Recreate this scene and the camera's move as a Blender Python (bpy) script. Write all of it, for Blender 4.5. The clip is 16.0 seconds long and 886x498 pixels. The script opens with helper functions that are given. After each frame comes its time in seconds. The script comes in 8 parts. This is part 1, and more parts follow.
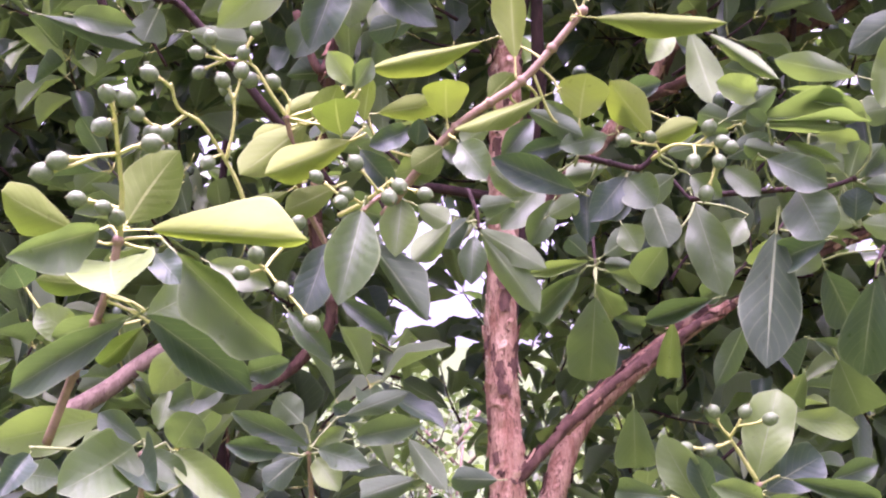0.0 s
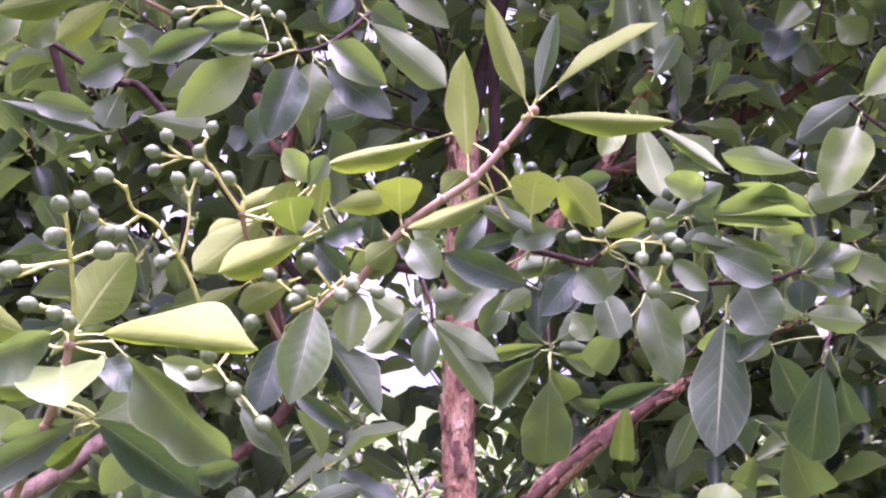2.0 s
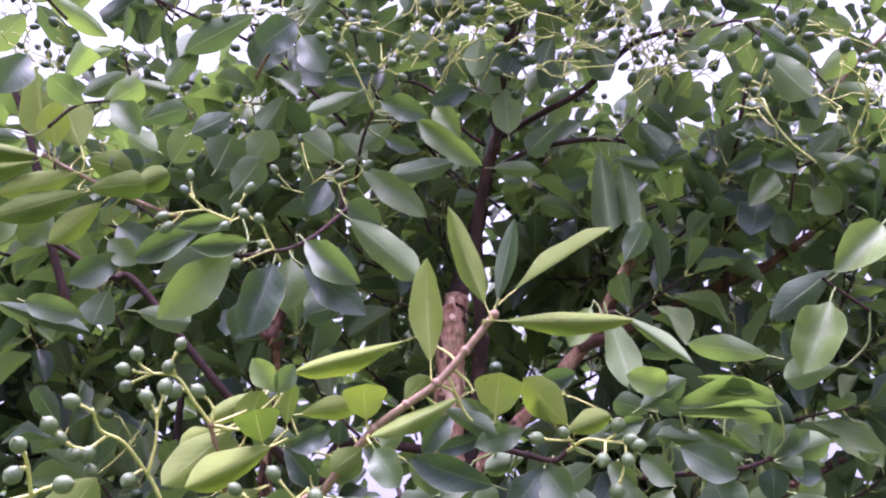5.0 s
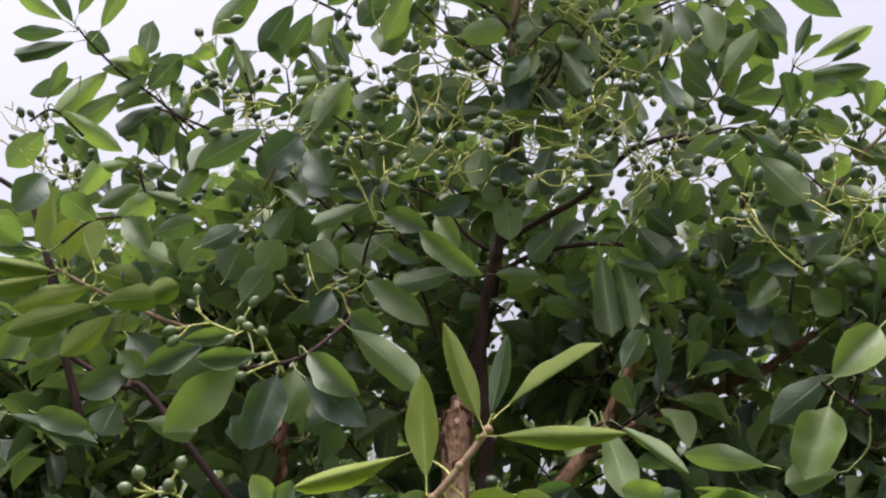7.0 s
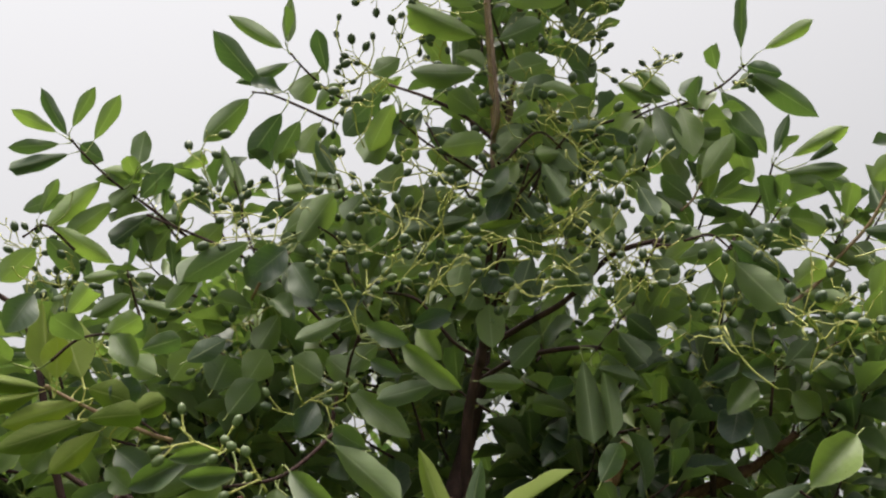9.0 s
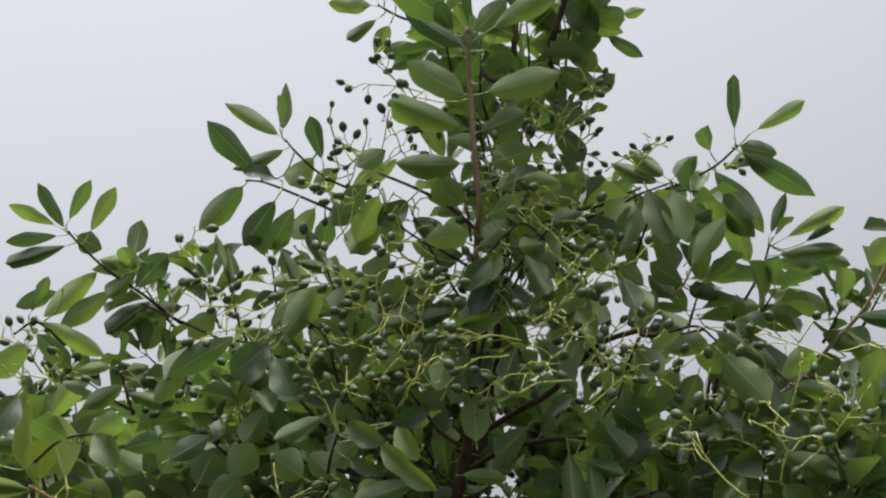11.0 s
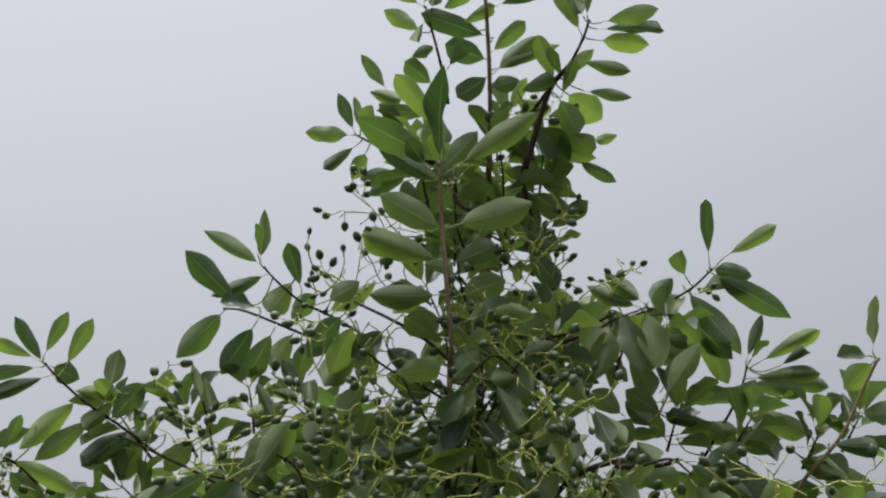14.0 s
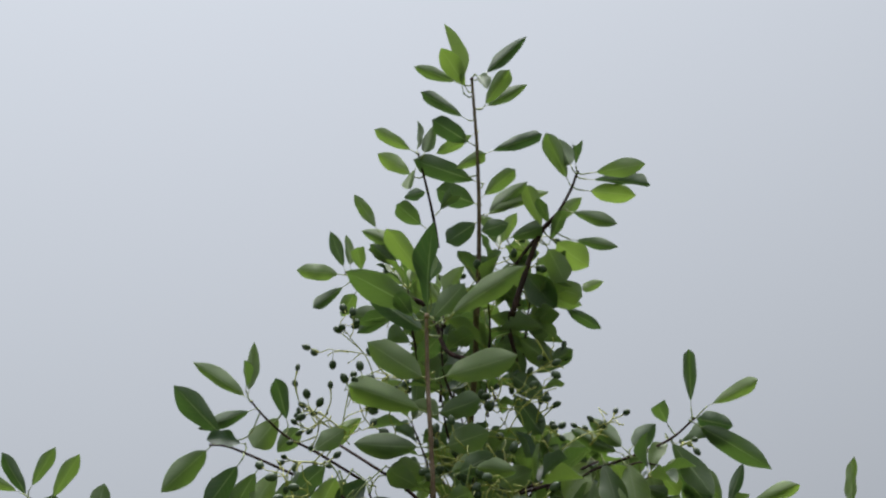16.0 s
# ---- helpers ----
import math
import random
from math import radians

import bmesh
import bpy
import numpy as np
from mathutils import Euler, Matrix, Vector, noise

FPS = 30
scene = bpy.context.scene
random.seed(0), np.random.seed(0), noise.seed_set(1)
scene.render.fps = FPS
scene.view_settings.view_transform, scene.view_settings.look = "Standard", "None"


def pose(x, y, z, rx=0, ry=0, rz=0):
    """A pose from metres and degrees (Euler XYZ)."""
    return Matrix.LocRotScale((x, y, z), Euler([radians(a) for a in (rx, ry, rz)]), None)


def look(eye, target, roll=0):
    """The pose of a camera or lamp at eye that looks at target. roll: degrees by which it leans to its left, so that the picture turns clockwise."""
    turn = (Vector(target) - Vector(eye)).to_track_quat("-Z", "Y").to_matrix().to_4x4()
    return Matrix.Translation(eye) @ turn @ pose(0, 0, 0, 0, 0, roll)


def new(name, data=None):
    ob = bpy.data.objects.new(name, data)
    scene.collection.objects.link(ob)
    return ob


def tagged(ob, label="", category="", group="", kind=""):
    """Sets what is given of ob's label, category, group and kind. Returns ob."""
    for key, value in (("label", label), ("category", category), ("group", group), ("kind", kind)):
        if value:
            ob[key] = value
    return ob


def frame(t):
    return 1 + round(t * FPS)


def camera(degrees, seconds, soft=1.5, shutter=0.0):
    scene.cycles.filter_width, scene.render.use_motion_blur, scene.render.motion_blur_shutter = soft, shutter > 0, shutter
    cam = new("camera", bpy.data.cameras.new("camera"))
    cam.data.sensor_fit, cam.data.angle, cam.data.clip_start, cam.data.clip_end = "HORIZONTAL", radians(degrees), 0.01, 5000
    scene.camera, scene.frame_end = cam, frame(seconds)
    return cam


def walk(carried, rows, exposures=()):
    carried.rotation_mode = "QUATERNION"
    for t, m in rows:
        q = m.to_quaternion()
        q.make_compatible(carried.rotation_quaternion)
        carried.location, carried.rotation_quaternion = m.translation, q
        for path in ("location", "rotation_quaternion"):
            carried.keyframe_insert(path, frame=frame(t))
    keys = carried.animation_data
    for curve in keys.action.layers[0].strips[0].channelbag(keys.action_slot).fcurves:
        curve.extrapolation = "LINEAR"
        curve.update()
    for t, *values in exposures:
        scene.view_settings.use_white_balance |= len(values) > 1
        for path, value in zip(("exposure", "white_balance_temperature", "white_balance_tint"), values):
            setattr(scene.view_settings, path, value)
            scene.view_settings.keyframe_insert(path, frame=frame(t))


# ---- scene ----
ROWS = [
    (0.0, 0.0000, 0.0000, 1.5500, 95.003, -0.780, -0.068),
    (0.5, 0.0018, -0.0041, 1.5658, 95.509, -1.031, -0.650),
    (1.0, 0.0057, -0.0075, 1.5777, 95.931, -1.229, -0.919),
    (1.5, 0.0131, -0.0117, 1.5837, 96.618, -1.112, -1.312),
    (2.0, 0.0129, -0.0180, 1.5923, 97.380, -0.869, -1.736),
    (2.5, 0.0187, -0.0243, 1.6058, 98.422, -0.882, -1.755),
    (3.0, 0.0223, -0.0301, 1.6191, 99.673, -0.882, -1.809),
    (5.5, 0.0885, -0.0734, 1.6761, 104.191, 0.316, 0.979),
    (6.0, 0.0946, -0.0871, 1.6845, 105.140, 0.354, 1.368),
    (6.5, 0.1030, -0.0956, 1.6912, 106.640, 0.316, 1.759),
    (7.0, 0.1092, -0.0977, 1.6953, 107.491, 0.310, 1.918),
    (7.5, 0.1358, -0.1167, 1.7332, 107.812, 0.189, 2.589),
    (8.0, 0.1504, -0.1291, 1.7456, 108.055, 0.184, 2.926),
    (8.5, 0.1525, -0.1387, 1.7535, 109.127, 0.462, 2.809),
    (9.0, 0.1461, -0.1459, 1.7547, 110.347, 0.755, 2.572),
    (11.5, 0.2683, -0.1836, 1.8560, 112.773, 0.319, 5.874),
    (12.0, 0.2823, -0.1960, 1.8766, 113.753, 0.373, 6.046),
    (12.5, 0.2887, -0.2008, 1.8809, 114.019, 0.536, 6.155),
    (13.0, 0.2907, -0.1993, 1.8810, 114.291, 0.691, 6.170),
    (13.5, 0.2878, -0.1955, 1.8779, 114.940, 0.834, 5.997),
    (14.0, 0.2912, -0.2047, 1.8953, 116.164, 0.764, 5.836),
    (14.5, 0.2902, -0.2335, 1.9295, 116.911, 0.365, 5.513),
    (15.0, 0.2980, -0.2590, 1.9591, 117.604, -0.043, 5.210),
    (15.5, 0.3005, -0.2674, 1.9737, 118.256, -0.213, 5.001),
    (16.0, 0.3112, -0.2910, 2.0058, 119.106, -0.474, 4.889),
]
cam = camera(44.31, 16.0, soft=2.2)
walk(cam, [(t, pose(x, y, z, rx, ry, rz)) for t, x, y, z, rx, ry, rz in ROWS],
     exposures=[(0, 3.88, 5880, 73), (2.5, 3.88, 5660, 78), (5.5, 3.3, 5550, 54), (6.5, 2.94, 5820, 40), (7.0, 2.58, 6450, 21), (8.0, 2.44, 7150, 14), (9.0, 2.4, 7150, 10), (11.3, 2.12, 6680, 9), (12.5, 2.0, 6650, 9), (16, 1.9, 6450, 7)])

# ---- world, sun ----
world = bpy.data.worlds.new("overcast_sky")
scene.world = world
world.use_nodes = True
wn, wl = world.node_tree.nodes, world.node_tree.links
sky = wn.new("ShaderNodeTexSky")
sky.sky_type = "NISHITA"
sky.sun_disc = False
sky.sun_elevation, sky.sun_rotation = radians(80), radians(218)
sky.air_density, sky.dust_density, sky.ozone_density = 1.0, 5.0, 1.0
grey = wn.new("ShaderNodeHueSaturation")
grey.inputs["Saturation"].default_value = 0.3
veil = wn.new("ShaderNodeMix")
veil.data_type = "RGBA"
veil.inputs[0].default_value = 0.72
veil.inputs[7].default_value = (6.55, 6.85, 7.65, 1)
# an overcast sky is brighter overhead than low down
where, axes, lift, cloud = wn.new("ShaderNodeTexCoord"), wn.new("ShaderNodeSeparateXYZ"), wn.new("ShaderNodeMapRange"), wn.new("ShaderNodeVectorMath")
lift.inputs["To Min"].default_value, lift.inputs["To Max"].default_value = 0.68, 1.68
cloud.operation = "SCALE"
wl.new(where.outputs["Generated"], axes.inputs[0])
# and the cloud is thinner towards one side
thin, tilt = wn.new("ShaderNodeMath"), wn.new("ShaderNodeMath")
thin.operation, tilt.operation = "MULTIPLY", "ADD"
thin.inputs[1].default_value = -0.2
wl.new(axes.outputs[0], thin.inputs[0])
wl.new(thin.outputs[0], tilt.inputs[0])
wl.new(axes.outputs[2], tilt.inputs[1])
wl.new(tilt.outputs[0], lift.inputs[0])
# most of all round the zenith
crown, bright = wn.new("ShaderNodeMapRange"), wn.new("ShaderNodeMath")
crown.inputs["From Min"].default_value, crown.inputs["To Max"].default_value = 0.72, 0.45
bright.operation = "ADD"
wl.new(axes.outputs[2], crown.inputs[0])
wl.new(lift.outputs[0], bright.inputs[0])
wl.new(crown.outputs[0], bright.inputs[1])
wl.new(sky.outputs[0], grey.inputs["Color"])
wl.new(grey.outputs[0], veil.inputs[6])
wl.new(veil.outputs[2], cloud.inputs[0])
wl.new(bright.outputs[0], cloud.inputs["Scale"])
back = wn["Background"]
back.inputs["Strength"].default_value = 0.023
wl.new(cloud.outputs[0], back.inputs["Color"])
sun = new("sun", bpy.data.lights.new("sun", "SUN"))
sun.data.energy, sun.data.angle, sun.data.color = 1.5, radians(60), (1.0, 0.98, 0.94)
sun.matrix_world = look((-0.4, 0.5, 9), (0, 0, 0))

# ---- materials ----
def mat_new(name):
    m = bpy.data.materials.new(name)
    m.use_nodes = True
    m.node_tree.nodes.clear()
    return m, m.node_tree.nodes, m.node_tree.links


def add(nodes, kind, **values):
    n = nodes.new(kind)
    for key, value in values.items():
        n.inputs[key.replace("_", " ")].default_value = value
    return n


def math_node(nodes, links, op, a, b=0.0):
    n = nodes.new("ShaderNodeMath")
    n.operation = op
    for k, v in enumerate((a, b)):
        if isinstance(v, (int, float)):
            n.inputs[k].default_value = v
        else:
            links.new(v, n.inputs[k])
    return n.outputs[0]


def mix_colour(nodes, links, fac, a, b):
    n = nodes.new("ShaderNodeMix")
    n.data_type = "RGBA"
    for sock, v in ((n.inputs[0], fac), (n.inputs[6], a), (n.inputs[7], b)):
        if isinstance(v, (int, float)):
            sock.default_value = v
        elif isinstance(v, tuple):
            sock.default_value = (*v, 1)
        else:
            links.new(v, sock)
    return n.outputs[2]


def leaf_material(name, dark, light, rib, rough, spec, through_colour, share, joined):
    """A leaf surface: midrib and side veins from the blade's own coordinates, blotches and a different green on every leaf."""
    m, nodes, links = mat_new(name)
    uv = nodes.new("ShaderNodeUVMap")
    uv.uv_map = "blade"
    sep = nodes.new("ShaderNodeSeparateXYZ")
    links.new(uv.outputs[0], sep.inputs[0])
    along, across = sep.outputs[0], sep.outputs[1]
    side = math_node(nodes, links, "ABSOLUTE", math_node(nodes, links, "SUBTRACT", across, 0.5))
    # the midrib is widest at the stalk and runs out towards the tip
    taper = math_node(nodes, links, "SUBTRACT", 1.15, along)
    midrib = math_node(nodes, links, "LESS_THAN", side, math_node(nodes, links, "MULTIPLY", taper, 0.015 if spec > 0.5 else 0.034))
    slanted = math_node(nodes, links, "SUBTRACT", math_node(nodes, links, "MULTIPLY", along, 8.0), math_node(nodes, links, "MULTIPLY", side, 4.2))
    wave = math_node(nodes, links, "ABSOLUTE", math_node(nodes, links, "SUBTRACT", math_node(nodes, links, "FRACT", slanted), 0.5))
    vein = math_node(nodes, links, "LESS_THAN", wave, 0.05)
    geo = nodes.new("ShaderNodeNewGeometry")
    if joined:
        rand = geo.outputs["Random Per Island"]
    else:
        rand = nodes.new("ShaderNodeObjectInfo").outputs["Random"]
    blot = add(nodes, "ShaderNodeTexNoise", Scale=42.0, Detail=4.0)
    links.new(geo.outputs["Position"], blot.inputs["Vector"])
    fine = add(nodes, "ShaderNodeTexNoise", Scale=420.0, Detail=2.0)
    links.new(geo.outputs["Position"], fine.inputs["Vector"])
    # most upper sides are dark, a few pale
    tone = math_node(nodes, links, "POWER", rand, 1.9) if spec > 0.8 else rand
    base = mix_colour(nodes, links, tone, dark, light)
    shade = math_node(nodes, links, "MULTIPLY", math_node(nodes, links, "SUBTRACT", blot.outputs["Fac"], 0.35), 0.55)
    base = mix_colour(nodes, links, shade, base, tuple(c * 0.6 for c in dark))
    base = mix_colour(nodes, links, math_node(nodes, links, "MULTIPLY", vein, 0.16 if spec > 0.5 else 0.26), base, rib)
    base = mix_colour(nodes, links, math_node(nodes, links, "MULTIPLY", midrib, 0.5 if spec > 0.5 else 0.75), base, rib)
    rim = math_node(nodes, links, "GREATER_THAN", side, 0.474)
    base = mix_colour(nodes, links, math_node(nodes, links, "MULTIPLY", rim, 0.4), base, rib)
    spot = add(nodes, "ShaderNodeTexNoise", Scale=150.0, Detail=1.0)
    links.new(geo.outputs["Position"], spot.inputs["Vector"])
    speck = math_node(nodes, links, "GREATER_THAN", spot.outputs["Fac"], 0.735)
    base = mix_colour(nodes, links, math_node(nodes, links, "MULTIPLY", speck, 0.55), base, (0.035, 0.03, 0.015))
    bump = add(nodes, "ShaderNodeBump", Strength=0.3, Distance=0.0012)
    high = math_node(nodes, links, "ADD", math_node(nodes, links, "MULTIPLY", wave, 1.1), math_node(nodes, links, "MULTIPLY", fine.outputs["Fac"], 0.7))
    high = math_node(nodes, links, "ADD", high, blot.outputs["Fac"])
    drop = None
    if spec > 0.5 and not joined:
        # rain drops standing on the upper side
        cells = add(nodes, "ShaderNodeTexVoronoi", Scale=85.0)
        links.new(geo.outputs["Position"], cells.inputs["Vector"])
        pick = nodes.new("ShaderNodeSeparateColor")
        links.new(cells.outputs["Color"], pick.inputs[0])
        reach = math_node(nodes, links, "MULTIPLY", pick.outputs[0], 0.21)
        dome = math_node(nodes, links, "SUBTRACT", reach, cells.outputs["Distance"])
        some = math_node(nodes, links, "GREATER_THAN", pick.outputs[1], 0.62)
        dome = math_node(nodes, links, "MULTIPLY", math_node(nodes, links, "MAXIMUM", dome, 0.0), some)
        drop = math_node(nodes, links, "GREATER_THAN", dome, 0.004)
        high = math_node(nodes, links, "ADD", high, math_node(nodes, links, "MULTIPLY", dome, 9.0))
    links.new(high, bump.inputs["Height"])
    p = add(nodes, "ShaderNodeBsdfPrincipled", Roughness=rough)
    p.inputs["Specular IOR Level"].default_value = spec * 0.7
    p.inputs["Coat Weight"].default_value, p.inputs["Coat Roughness"].default_value = (0.12 if spec > 0.7 else 0.08 if spec > 0.5 else 0.0), 0.5
    rg = math_node(nodes, links, "ADD", math_node(nodes, links, "MULTIPLY", blot.outputs["Fac"], 0.25), rough - 0.12)
    if drop:
        rg = math_node(nodes, links, "MULTIPLY", rg, math_node(nodes, links, "SUBTRACT", 1.0, math_node(nodes, links, "MULTIPLY", drop, 0.7)))
    links.new(rg, p.inputs["Roughness"])
    links.new(base, p.inputs["Base Color"])
    links.new(bump.outputs[0], p.inputs["Normal"])
    tl = nodes.new("ShaderNodeBsdfTranslucent")
    thr = mix_colour(nodes, links, rand, tuple(c * k for c, k in zip(through_colour, (0.42, 0.5, 0.6))), through_colour)
    thr = mix_colour(nodes, links, math_node(nodes, links, "MULTIPLY", vein, 0.3), thr, tuple(0.55 * c for c in through_colour))
    thr = mix_colour(nodes, links, math_node(nodes, links, "MULTIPLY", midrib, 0.7), thr, tuple(min(1, 1.5 * c) for c in rib))
    links.new(thr, tl.inputs["Color"])
    mx = add(nodes, "ShaderNodeMixShader", Fac=share)
    links.new(p.outputs[0], mx.inputs[1])
    links.new(tl.outputs[0], mx.inputs[2])
    out = nodes.new("ShaderNodeOutputMaterial")
    links.new(mx.outputs[0], out.inputs["Surface"])
    return m


def rough_material(name, a, b, scale, rough, bump_size, stretch=(1, 1, 1), third=None, strength=0.6):
    m, nodes, links = mat_new(name)
    geo = nodes.new("ShaderNodeNewGeometry")
    mp = nodes.new("ShaderNodeMapping")
    mp.inputs["Scale"].default_value = stretch
    links.new(geo.outputs["Position"], mp.inputs[0])
    n1 = add(nodes, "ShaderNodeTexNoise", Scale=scale, Detail=5.0, Roughness=0.65)
    n2 = add(nodes, "ShaderNodeTexNoise", Scale=scale * 5.5, Detail=3.0)
    links.new(mp.outputs[0], n1.inputs["Vector"])
    links.new(mp.outputs[0], n2.inputs["Vector"])
    ramp = nodes.new("ShaderNodeValToRGB")
    ramp.color_ramp.elements[0].position, ramp.color_ramp.elements[1].position = 0.36, 0.64
    links.new(n1.outputs["Fac"], ramp.inputs[0])
    col = mix_colour(nodes, links, ramp.outputs[0], a, b)
    if third:
        f = math_node(nodes, links, "GREATER_THAN", n2.outputs["Fac"], 0.6)
        col = mix_colour(nodes, links, math_node(nodes, links, "MULTIPLY", f, 0.6), col, third)
    p = add(nodes, "ShaderNodeBsdfPrincipled", Roughness=rough)
    p.inputs["Specular IOR Level"].default_value = 0.2 if rough > 0.7 else 0.5
    links.new(col, p.inputs["Base Color"])
    bump = add(nodes, "ShaderNodeBump", Strength=strength, Distance=bump_size)
    links.new(math_node(nodes, links, "ADD", n1.outputs["Fac"], n2.outputs["Fac"]), bump.inputs["Height"])
    links.new(bump.outputs[0], p.inputs["Normal"])
    out = nodes.new("ShaderNodeOutputMaterial")
    links.new(p.outputs[0], out.inputs["Surface"])
    return m


TOP = dict(dark=(0.024, 0.052, 0.034), light=(0.160, 0.225, 0.055), rib=(0.34, 0.39, 0.20), rough=0.52, spec=0.9, through_colour=(0.55, 0.72, 0.20), share=0.36)
UNDER = dict(dark=(0.105, 0.148, 0.098), light=(0.255, 0.310, 0.180), rib=(0.52, 0.58, 0.38), rough=0.6, spec=0.4, through_colour=(0.78, 0.90, 0.47), share=0.52)
YOUNG_TOP = dict(dark=(0.165, 0.218, 0.048), light=(0.240, 0.290, 0.066), rib=(0.42, 0.46, 0.19), rough=0.5, spec=0.6, through_colour=(0.56, 0.70, 0.15), share=0.5)
YOUNG_UNDER = dict(dark=(0.185, 0.245, 0.064), light=(0.265, 0.320, 0.086), rib=(0.44, 0.48, 0.21), rough=0.6, spec=0.2, through_colour=(0.72, 0.80, 0.24), share=0.5)
leaf_top = leaf_material("leaf_top", joined=False, **TOP)
leaf_under = leaf_material("leaf_under", joined=False, **UNDER)
young_top = leaf_material("young_leaf_top", joined=False, **YOUNG_TOP)
young_under = leaf_material("young_leaf_under", joined=False, **YOUNG_UNDER)
mass_top = leaf_material("foliage_top", joined=True, **TOP)
mass_under = leaf_material("foliage_under", joined=True, **UNDER)
far_top = leaf_material("far_foliage_top", joined=True, **dict(TOP, dark=(0.045, 0.070, 0.025), light=(0.085, 0.118, 0.042)))
far_under = leaf_material("far_foliage_under", joined=True, **dict(UNDER, dark=(0.12, 0.17, 0.07), light=(0.18, 0.23, 0.09)))
bark = rough_material("flaking_red_brown_bark", (0.30, 0.140, 0.095), (0.54, 0.325, 0.235), 60, 0.85, 0.006, (1, 1, 0.28), (0.11, 0.05, 0.035), 1.0)
flake_pale = rough_material("pale_inner_bark", (0.50, 0.30, 0.215), (0.64, 0.44, 0.335), 90, 0.85, 0.003, (1, 1, 0.3), (0.22, 0.10, 0.07))
flake_dark = rough_material("dark_outer_bark", (0.070, 0.034, 0.028), (0.155, 0.080, 0.062), 90, 0.9, 0.003, (1, 1, 0.3), (0.07, 0.035, 0.028))
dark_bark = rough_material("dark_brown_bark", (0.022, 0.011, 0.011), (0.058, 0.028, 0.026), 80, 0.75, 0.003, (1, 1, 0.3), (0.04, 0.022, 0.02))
grey_bark = rough_material("grey_brown_bark", (0.13, 0.085, 0.065), (0.25, 0.17, 0.13), 70, 0.8, 0.003, (1, 1, 0.35), (0.07, 0.04, 0.032))
twig_skin = rough_material("brown_green_twig_skin", (0.19, 0.112, 0.068), (0.28, 0.185, 0.108), 120, 0.6, 0.001)
stalk_skin = rough_material("yellow_green_stalk_skin", (0.37, 0.39, 0.10), (0.52, 0.50, 0.165), 160, 0.5, 0.0006)
petiole_skin = rough_material("green_petiole_skin", (0.19, 0.235, 0.08), (0.29, 0.33, 0.12), 160, 0.5, 0.0006)
drupe_skin = rough_material("green_drupe_skin", (0.074, 0.108, 0.044), (0.112, 0.150, 0.060), 300, 0.5, 0.0005, (1, 1, 1), (0.18, 0.24, 0.11), 0.25)
dusky_drupe_skin = rough_material("dusky_green_drupe_skin", (0.030, 0.054, 0.026), (0.058, 0.086, 0.038), 300, 0.5, 0.0005, (1, 1, 1), (0.08, 0.12, 0.07), 0.25)
drupe_tip_skin = rough_material("dry_drupe_tip", (0.16, 0.13, 0.06), (0.24, 0.20, 0.09), 200, 0.7, 0.0005)
grass = rough_material("grass_ground", (0.045, 0.075, 0.022), (0.085, 0.12, 0.04), 1.3, 0.9, 0.03, (1, 1, 1), (0.10, 0.09, 0.05))


# ---- builders ----
def part(name, mesh, materials, parent, label=""):
    ob = new(name, mesh)
    if not mesh.materials:
        for m in materials:
            mesh.materials.append(m)
    ob.parent = parent
    return tagged(ob, label)


def soft_curve(points, steps):
    """Catmull-Rom through the points."""
    p = [Vector(v) for v in points]
    if len(p) == 2:
        return [p[0].lerp(p[1], k / steps) for k in range(steps + 1)]
    q = [2 * p[0] - p[1], *p, 2 * p[-1] - p[-2]]
    out = []
    for i in range(1, len(q) - 2):
        for k in range(steps):
            t = k / steps
            a, b, c, d = q[i - 1], q[i], q[i + 1], q[i + 2]
            out.append(0.5 * (2 * b + (c - a) * t + (2 * a - 5 * b + 4 * c - d) * t * t + (3 * b - a - 3 * c + d) * t ** 3))
    return out + [p[-1]]


class Tubes:
    """Tapered tubes gathered into one mesh."""

    def __init__(self):
        self.verts, self.faces, self.slots = [], [], []

    def tube(self, line, radii, sides=7, slot=0, knobs=0.0, rough=0.0):
        n, start = len(line), len(self.verts)
        side = None
        for i, p in enumerate(line):
            d = (line[min(i + 1, n - 1)] - line[max(i - 1, 0)]).normalized()
            if side is None:
                side = d.orthogonal().normalized()
            side = (side - d * side.dot(d)).normalized()
            up = d.cross(side)
            r = radii[i] if not callable(radii) else radii(i / (n - 1))
            for k in range(sides):
                a = 2 * math.pi * k / sides
                w = side * math.cos(a) + up * math.sin(a)
                rr = r
                if rough:
                    rr *= 1 + rough * noise.noise((p + w * r) * 45) + rough * 0.6 * noise.noise(Vector((p.x * 130 + w.x * 3, p.y * 130 + w.y * 3, p.z * 40)))
                self.verts.append(p + w * rr)
        for i in range(n - 1):
            for k in range(sides):
                a, b = start + i * sides + k, start + i * sides + (k + 1) % sides
                self.faces.append((a, b, b + sides, a + sides))
                self.slots.append(slot)
        self.faces.append(tuple(start + (n - 1) * sides + k for k in range(sides)))
        self.slots.append(slot)
        self.faces.append(tuple(start + k for k in reversed(range(sides))))
        self.slots.append(slot)

    def mesh(self, name):
        me = bpy.data.meshes.new(name)
        me.from_pydata(self.verts, [], self.faces)
        me.polygons.foreach_set("material_index", self.slots)
        me.polygons.foreach_set("use_smooth", [True] * len(self.faces))
        me.update()
        return me


